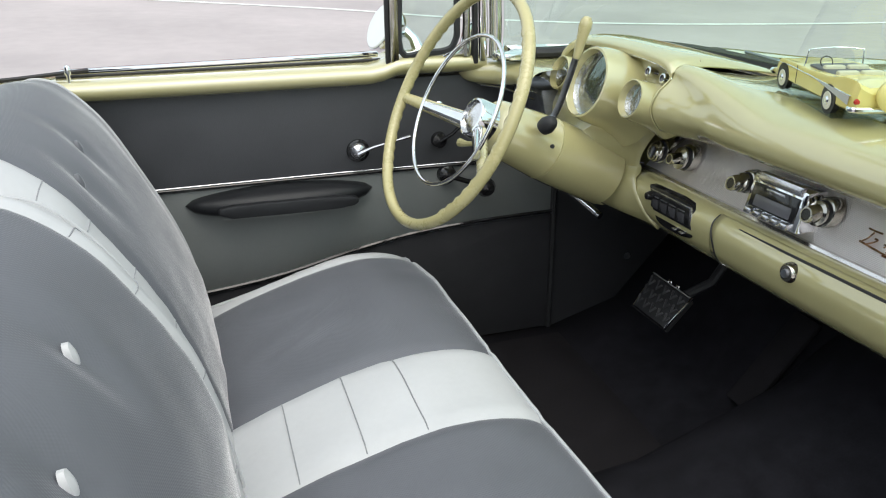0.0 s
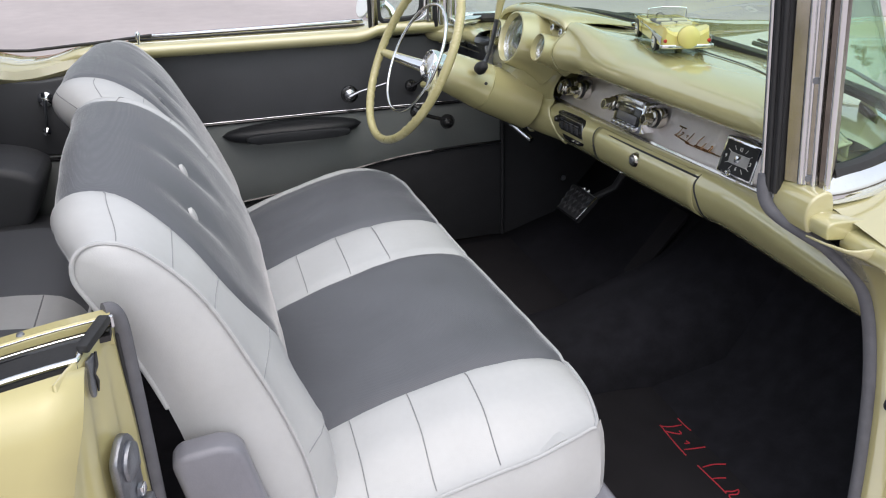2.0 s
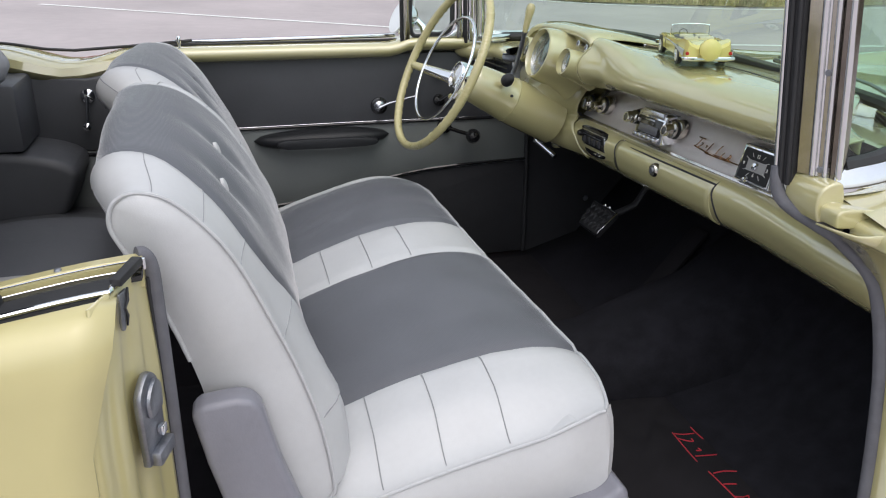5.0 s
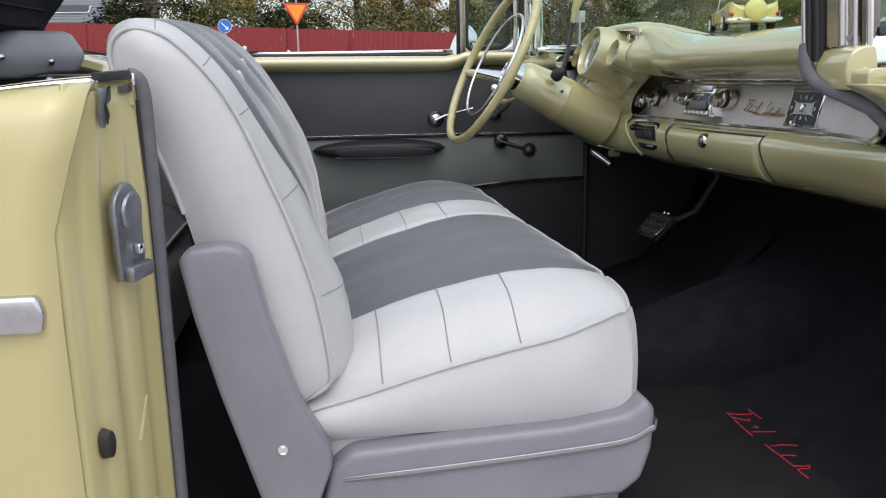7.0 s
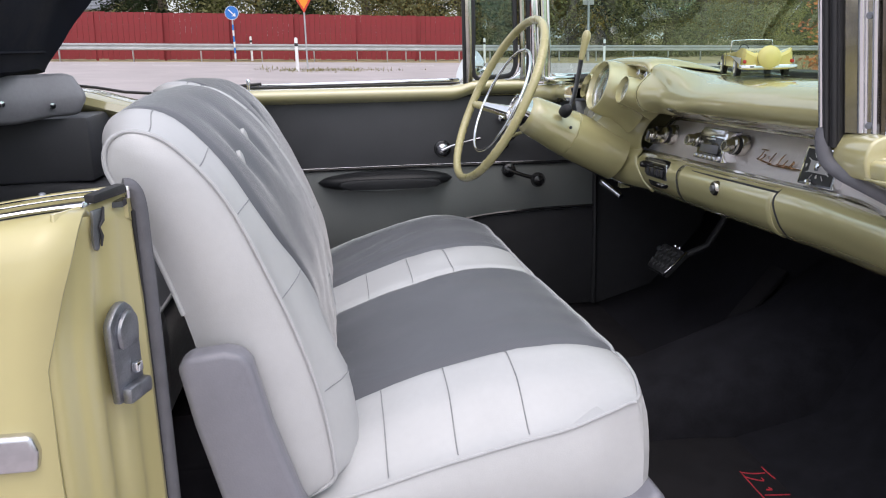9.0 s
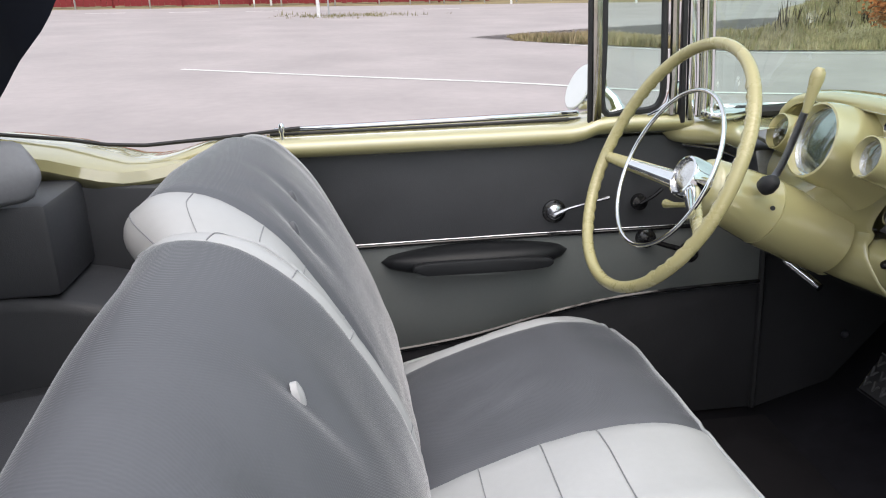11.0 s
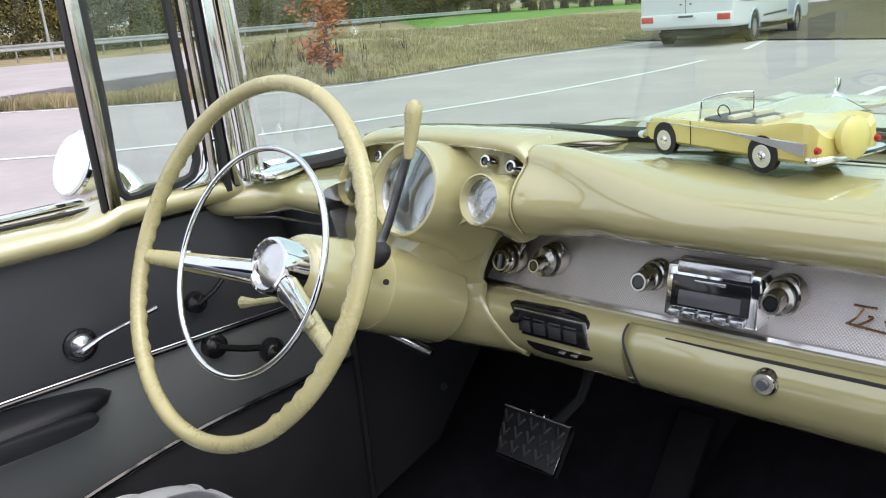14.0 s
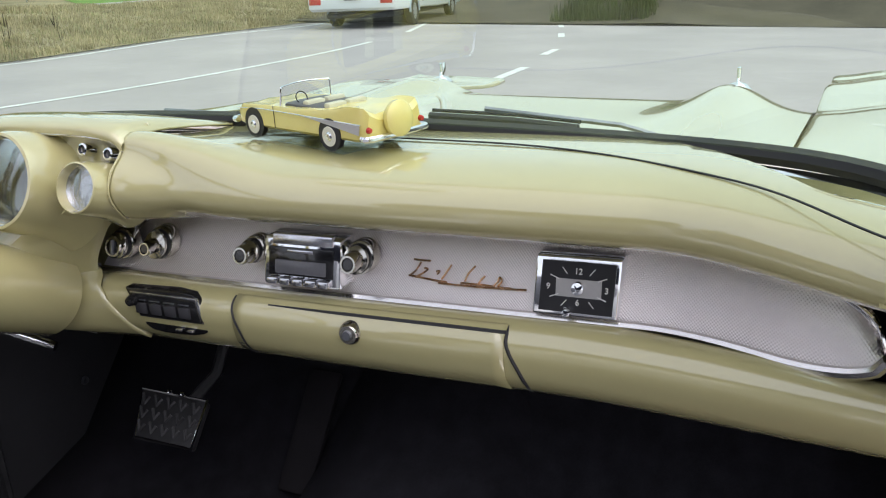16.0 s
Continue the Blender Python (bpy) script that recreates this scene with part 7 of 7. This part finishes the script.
for k in range(6):
    part("pole_band", lathe([(0.042, 0.1 + k * 0.25), (0.042, 0.34 + k * 0.25), (0.036, 0.345 + k * 0.25)], g0, (0, 0, 1), 12), BLUE if k % 2 else SIGN_W, bs_, "blue band" if k % 2 else "white band")
part("plate", lathe([(0, 0), (0.30, 0), (0.30, 0.012), (0, 0.012)], g0 + V(0, -0.05, 2.1), (0, -1, 0), 32), BLUE, bs_)
part("rim", tube([g0 + V(0.294 * math.cos(a), -0.058, 2.1 + 0.294 * math.sin(a)) for a in np.linspace(0, 2 * math.pi, 37)[:-1]], 0.011, 6, closed=True), SIGN_W, bs_)
part("arrow", tube([g0 + V(-0.14, -0.068, 2.24), g0 + V(0.11, -0.068, 1.99)], 0.028, 6), SIGN_W, bs_)
part("arrow_head", prism([(g0.x + 0.16, g0.z + 1.94), (g0.x + 0.15, g0.z + 2.10), (g0.x, g0.z + 1.95)], g0.y - 0.075, g0.y - 0.063, "y"), SIGN_W, bs_)
under(bs_)
for px, py in ((-1.28, 28.0), (-4.0, 41.0), (6.9, 38.6), (12.0, 36.5)):
    g0 = ground_at(px, py)
    dl = thing("delineator_post", "white plastic roadside delineator post with black band", "marker post", group="delineator posts", at=g0)
    part("post", lathe([(0.055, -0.1), (0.055, 1.02), (0.04, 1.08), (0.0, 1.09)], g0, (0, 0, 1), 14), SIGN_W, dl)
    part("band", lathe([(0.057, 0.80), (0.057, 0.90), (0.054, 0.905)], g0, (0, 0, 1), 14), RUBBER, dl, "black band")
    under(dl)
for px, py, h in ((-2.6, 52.0, 11.0), (13.2, 43.0, 3.4)):
    g0 = ground_at(px, py)
    lpst = thing("light_pole" if h > 5 else "sign_post", "pale slender lighting pole behind the fence" if h > 5 else "small road sign seen from behind on a pole", "pole", at=g0)
    part("pole", lathe([(0.08, -0.1), (0.05, h), (0, h)], g0, (0, 0, 1), 12), GALV, lpst)
    if h < 5:
        part("plate", box(g0 + V(0, 0.05, h - 0.3), (0.6, 0.02, 0.6), 0.02), GALV, lpst)
    else:
        part("lamp_arm", tube([g0 + V(0, 0, h), g0 + V(0.3, -0.5, h + 0.25), g0 + V(0.4, -1.3, h + 0.3)], 0.04, 8), GALV, lpst)
    under(lpst)

# house beyond the fence
HX, HY = -25.2, 79.0
g0 = ground_at(HX, HY)
hs_ = thing("house", "grey tiled roof house behind the red fence", "house", at=g0)
part("wall", prism([(HX - 6, g0.z - 0.3), (HX + 6, g0.z - 0.3), (HX + 6, g0.z + 3.2), (HX - 6, g0.z + 3.2)], HY, HY + 8, "y", 0.02), mat("house_render", (0.45, 0.42, 0.38), 0.8, scale=1), hs_)
TILE = mat("grey_roof_tiles", (0.16, 0.17, 0.19), 0.7, vary=0.15, scale=1.5)
for k in range(9):
    t0, t1 = k / 9, (k + 1.12) / 9
    part("roof_course", prism([(0, 0)] * 0 + [(lerp(HY - 0.5, HY + 4, t0), lerp(g0.z + 3.1, g0.z + 5.6, t0) + 0.06), (lerp(HY - 0.5, HY + 4, t1), lerp(g0.z + 3.1, g0.z + 5.6, t1)), (lerp(HY - 0.5, HY + 4, t1), lerp(g0.z + 3.1, g0.z + 5.6, t1) - 0.12), (lerp(HY - 0.5, HY + 4, t0), lerp(g0.z + 3.1, g0.z + 5.6, t0) - 0.06)], HX - 6.5, HX + 6.5, "x"), TILE, hs_, smooth=False)
part("roof_back", prism([(HY + 4, g0.z + 5.6), (HY + 8.5, g0.z + 3.1), (HY + 8.5, g0.z + 2.9), (HY + 4, g0.z + 5.4)], HX - 6.5, HX + 6.5, "x"), TILE, hs_)
part("roof_window", prism([(HX - 1.2, 0.0)] * 0 + [(HY + 0.8, g0.z + 3.95), (HY + 2.0, g0.z + 4.62), (HY + 2.0, g0.z + 4.70), (HY + 0.8, g0.z + 4.03)], HX + 1.0, HX + 4.2, "x", 0.01), mat("roof_window_frame", (0.5, 0.5, 0.5), 0.5), hs_)
part("roof_window_pane", prism([(HY + 0.9, g0.z + 4.05), (HY + 1.9, g0.z + 4.61), (HY + 1.9, g0.z + 4.72), (HY + 0.9, g0.z + 4.12)], HX + 1.15, HX + 4.05, "x"), BLACK_GLOSS, hs_)
under(hs_)


# trees
def tree_mesh(name, h, spread, count, leaf, col, seed, conifer=False, base_h=0.25):
    rnd = random.Random(seed)
    th = thing(name, "", "tree")
    rows, lean = [], rnd.uniform(-0.03, 0.03)
    for k in range(9):
        t = k / 8
        rr = 0.028 * h * (1 - 0.9 * t) + (0.02 * h * math.exp(-t * 14))
        rows.append([(rr * math.cos(a) + lean * h * t * t, rr * math.sin(a), h * 0.95 * t) for a in np.linspace(0, 2 * math.pi, 9)[:-1]])
    tb_ = skin(rows, True, True)
    limbs = []
    for k in range(26 if not conifer else 34):
        t = rnd.uniform(base_h, 0.92)
        a = rnd.uniform(0, 2 * math.pi)
        L = spread * ((1 - t) ** 0.8 + 0.12) * rnd.uniform(0.7, 1.1) if conifer else spread * math.sin(math.pi * min(1, (t - base_h + 0.12) / (1.12 - base_h))) ** 0.6 * rnd.uniform(0.6, 1.05)
        up = -0.25 if conifer else rnd.uniform(0.25, 0.9)
        p0 = V(lean * h * t * t, 0, h * 0.95 * t)
        p2 = p0 + V(math.cos(a) * L, math.sin(a) * L, up * L * 0.7)
        p1 = p0.lerp(p2, 0.5) + V(0, 0, 0.12 * L)
        tube([p0, p1, p2], 0.012 * h * (1 - t), 5, bm=tb_, radii=[0.010 * h * (1.05 - t), 0.005 * h * (1.05 - t), 0.002 * h])
        limbs.append((p0, p1, p2, L))
    part("trunk", tb_, BARK, th)
    verts, faces = [], []
    for i in range(count):
        p0, p1, p2, L = rnd.choice(limbs)
        t = rnd.random() ** 0.6
        c = p0.lerp(p1, t * 2) if t < 0.5 else p1.lerp(p2, t * 2 - 1)
        s = 0.10 * L if conifer else 0.26 * L
        c = c + V(rnd.gauss(0, s), rnd.gauss(0, s), rnd.gauss(0, s * 0.8))
        u = V(rnd.gauss(0, 1), rnd.gauss(0, 1), rnd.gauss(0, 0.7)).normalized()
        w = u.orthogonal().normalized()
        q = leaf * rnd.uniform(0.5, 1.3)
        n = len(verts)
        verts.extend([c - u * q, c + w * q * 0.55, c + u * q, c - w * q * 0.5])
        faces.append((n, n + 1, n + 2, n + 3))
    me = bpy.data.meshes.new("crown")
    me.from_pydata(verts, [], faces)
    me.materials.append(leaf_mat(name + "_leaves", col))
    cr = new("crown", me)
    cr.parent = th
    return th


KINDS = [
    ("birch_tree", 13.0, 3.2, 26000, 0.085, (0.30, 0.225, 0.06), 1, False, 0.12, "birch tree with thinning yellow brown autumn leaves"),
    ("broadleaf_tree", 12.0, 3.8, 30000, 0.085, (0.125, 0.14, 0.045), 2, False, 0.10, "broadleaf tree with olive green leaves"),
    ("spruce_tree", 17.0, 3.0, 28000, 0.095, (0.035, 0.055, 0.026), 3, True, 0.05, "dark green spruce tree"),
    ("alder_tree", 10.0, 3.0, 26000, 0.08, (0.20, 0.155, 0.055), 4, False, 0.06, "alder tree with brown green leaves"),
]
protos = []
for nm, h, sp, ct, lf, colr, sd, con, bh, lab in KINDS:
    th = tree_mesh(nm, h, sp, ct, lf, colr, sd, con, bh)
    tagged(th, lab, "tree", group="roadside trees")
    protos.append(th)
rnd = random.Random(11)
spots = []
for i in range(64):
    ang_x = -52 + i * 2.05 + rnd.uniform(-0.8, 0.8)
    spots.append((ang_x, np.interp(ang_x, [-52, 0, 20, 80], [47, 47.5, 55, 88]) + rnd.uniform(-1, 10)))
for i in range(14):
    spots.append((84 + i * 6 + rnd.uniform(-2, 2), 130 + rnd.uniform(-12, 12)))
for i in range(46):
    a = radians(34 + i * 0.62 + rnd.uniform(-0.5, 0.5))
    d = rnd.uniform(105, 135)
    spots.append((d * math.cos(a), d * math.sin(a)))
used = set()
spots = [(x, y) for x, y in spots if not -0.42 < x / (y + 0.8) < -0.225]
for i, (x, y) in enumerate(spots):
    k = rnd.choice([0, 0, 1, 1, 2, 2, 3, 3])
    s, rz = rnd.uniform(0.75, 1.2), rnd.uniform(0, 360)
    m = Matrix.Translation((x, y, gz(x, y) - 0.1)) @ pose(0, 0, 0, 0, 0, rz)
    if k not in used:
        used.add(k)
        protos[k].matrix_world = m
    else:
        copy_thing(protos[k], m).scale = (s, s, s)
# low thicket under the trees
verts, faces = [], []
for i in range(110000):
    x = rnd.uniform(-55, 82)
    y = np.interp(x, [-52, 0, 20, 80], [45.5, 46, 51, 84]) + abs(rnd.gauss(0, 3))
    z = gz(x, y) + rnd.random() ** 1.5 * 3.6 * (0.5 if -0.40 < x / (y + 0.8) < -0.245 else 1)
    u = V(rnd.gauss(0, 1), rnd.gauss(0, 1), rnd.gauss(0, 1)).normalized()
    w = u.orthogonal().normalized()
    q = rnd.uniform(0.05, 0.13)
    n = len(verts)
    c = V(x, y, z)
    verts.extend([c - u * q, c + w * q * 0.6, c + u * q, c - w * q * 0.6])
    faces.append((n, n + 1, n + 2, n + 3))
me = bpy.data.meshes.new("thicket")
me.from_pydata(verts, [], faces)
me.materials.append(leaf_mat("thicket_leaves", (0.10, 0.10, 0.04)))
tagged(new("thicket", me), "dense dark thicket under the roadside trees", "thicket", kind="stuff")
# orange sapling on the verge
sap = tree_mesh("maple_sapling", 2.5, 0.62, 1700, 0.052, (0.42, 0.15, 0.055), 9, False, 0.12)
tagged(sap, "slender maple sapling with orange autumn leaves on the verge", "tree")
sap.matrix_world = Matrix.Translation((9.5, 14.5, gz(9.5, 14.5)))

# ---------------------------------------------------------------- motorhome driving off on the far lane
rv = thing("motorhome", "white and pale blue motorhome on the far lane of the road", "motorhome")
rv.matrix_world = Matrix.Translation((19.4, 12.1, gz(19.4, 12.1))) @ pose(0, 0, 0, 0, 1.9, 12)
RVW = mat("motorhome_white", (0.72, 0.74, 0.76), 0.3, vary=0.03, scale=1, coat=0.3)
RVB = mat("motorhome_grey_blue", (0.42, 0.50, 0.57), 0.3, vary=0.03, scale=1, coat=0.3)
STRIPE = mat("dark_grey_stripe", (0.06, 0.065, 0.07), 0.4)
OUTL = [(-1.55, 0.42), (-1.62, 0.55), (-1.62, 2.70), (-1.50, 2.86), (3.55, 2.90), (4.05, 2.80), (4.30, 2.45), (4.55, 1.95), (4.95, 1.25), (5.15, 1.15), (5.28, 0.95), (5.30, 0.50), (5.20, 0.38), (2.5, 0.36), (0.7, 0.40), (0.45, 0.40)]
rb = part("body", prism(OUTL, -1.12, 1.12, "y", 0.05, 3), RVW, rv, "white motorhome body")
for s in (-1, 1):
    y = s * 1.122
    a, b = sorted((y, y + s * 0.008))
    part("lower_stripe", prism([(-1.2, 0.98), (-0.6, 1.04), (0.9, 1.06), (2.6, 1.16), (2.9, 1.30), (2.7, 1.45), (2.2, 1.85), (2.5, 1.85), (3.1, 1.40), (3.2, 1.22), (2.9, 1.06), (0.9, 0.96), (-0.6, 0.96)], a, b, "y"), STRIPE, rb, "dark grey swoosh stripe")
    part("sill_stripe", prism([(0.75, 0.60), (2.9, 0.66), (2.9, 0.60), (0.75, 0.56)], a, b, "y"), STRIPE, rb)
    part("side_panel", prism([(3.05, 0.50), (3.05, 1.02), (3.9, 1.06), (3.9, 0.50)], a, b, "y", 0.002), RVB, rb)
    part("side_window", prism([(0.3, 1.72), (0.3, 2.22), (1.5, 2.22), (1.5, 1.72)], a, b, "y", 0.003), BLACK_GLOSS, rb)
    part("cab_window", prism([(3.4, 1.42), (3.5, 1.95), (4.25, 1.95), (4.65, 1.42)], a, b, "y", 0.003), BLACK_GLOSS, rb)
    for x in (0.0, 4.04):
        wl_ = part("wheel", lathe([(0.0, -0.11), (0.30, -0.11), (0.335, -0.08), (0.335, 0.08), (0.30, 0.11), (0.22, 0.11), (0.20, 0.07), (0.0, 0.07)], (x, s * 1.035, 0.335), (0, s, 0), 28), RUBBER, rv, "black tyre")
        part("rim", lathe([(0.215, 0.09), (0.19, 0.085), (0.12, 0.10), (0.06, 0.11), (0.0, 0.11)], (x, s * 1.035, 0.335), (0, s, 0), 24), mat("silver_wheel_cover", (0.5, 0.5, 0.52), 0.35, 0.6), wl_, "silver wheel cover")
        for k in range(8):
            a2 = k * math.pi / 4
            part("rim_slot", box((x + 0.15 * math.cos(a2), s * 1.137, 0.335 + 0.15 * math.sin(a2)), (0.045, 0.012, 0.03), 0.006, None), BLACK_DIAL, wl_)
        part("wheel_arch", tube([(x + 0.40 * math.cos(v), s * 1.122, 0.36 + 0.40 * math.sin(v)) for v in np.linspace(-0.1, math.pi + 0.1, 17)], 0.03, 6), RVB, rb)
        part("arch_well", lathe([(0.0, 0.0), (0.375, 0.0), (0.375, 0.006), (0.0, 0.006)], (x, s * 1.117, 0.355), (0, s, 0), 28), BLACK_DIAL, rb)
    part("tail_light", box((-1.69, s * 0.92, 0.66), (0.03, 0.30, 0.14), 0.01), mat("red_tail_lens", (0.55, 0.04, 0.03), 0.3), rb, "red tail light")
part("rear_bumper", box((-1.64, 0, 0.62), (0.10, 2.22, 0.30), 0.04), RVW, rb)
part("number_plate", box((-1.70, 0, 0.70), (0.02, 0.52, 0.11), 0.004), SIGN_W, rb, "blank number plate bars")
part("plate_bar", box((-1.712, -0.03, 0.70), (0.006, 0.36, 0.05), 0.002), STRIPE, rb)
part("rear_seam", box((-1.622, 0.0, 1.7), (0.006, 0.012, 1.9)), STRIPE, rb)
for s in (-1, 1):
    part("rear_latch", box((-1.63, s * 0.12, 0.98), (0.02, 0.05, 0.03), 0.005), RUBBER, rb)
part("undertray", box((1.8, 0, 0.30), (6.2, 1.6, 0.12), 0.03), BLACK_DIAL, rv)
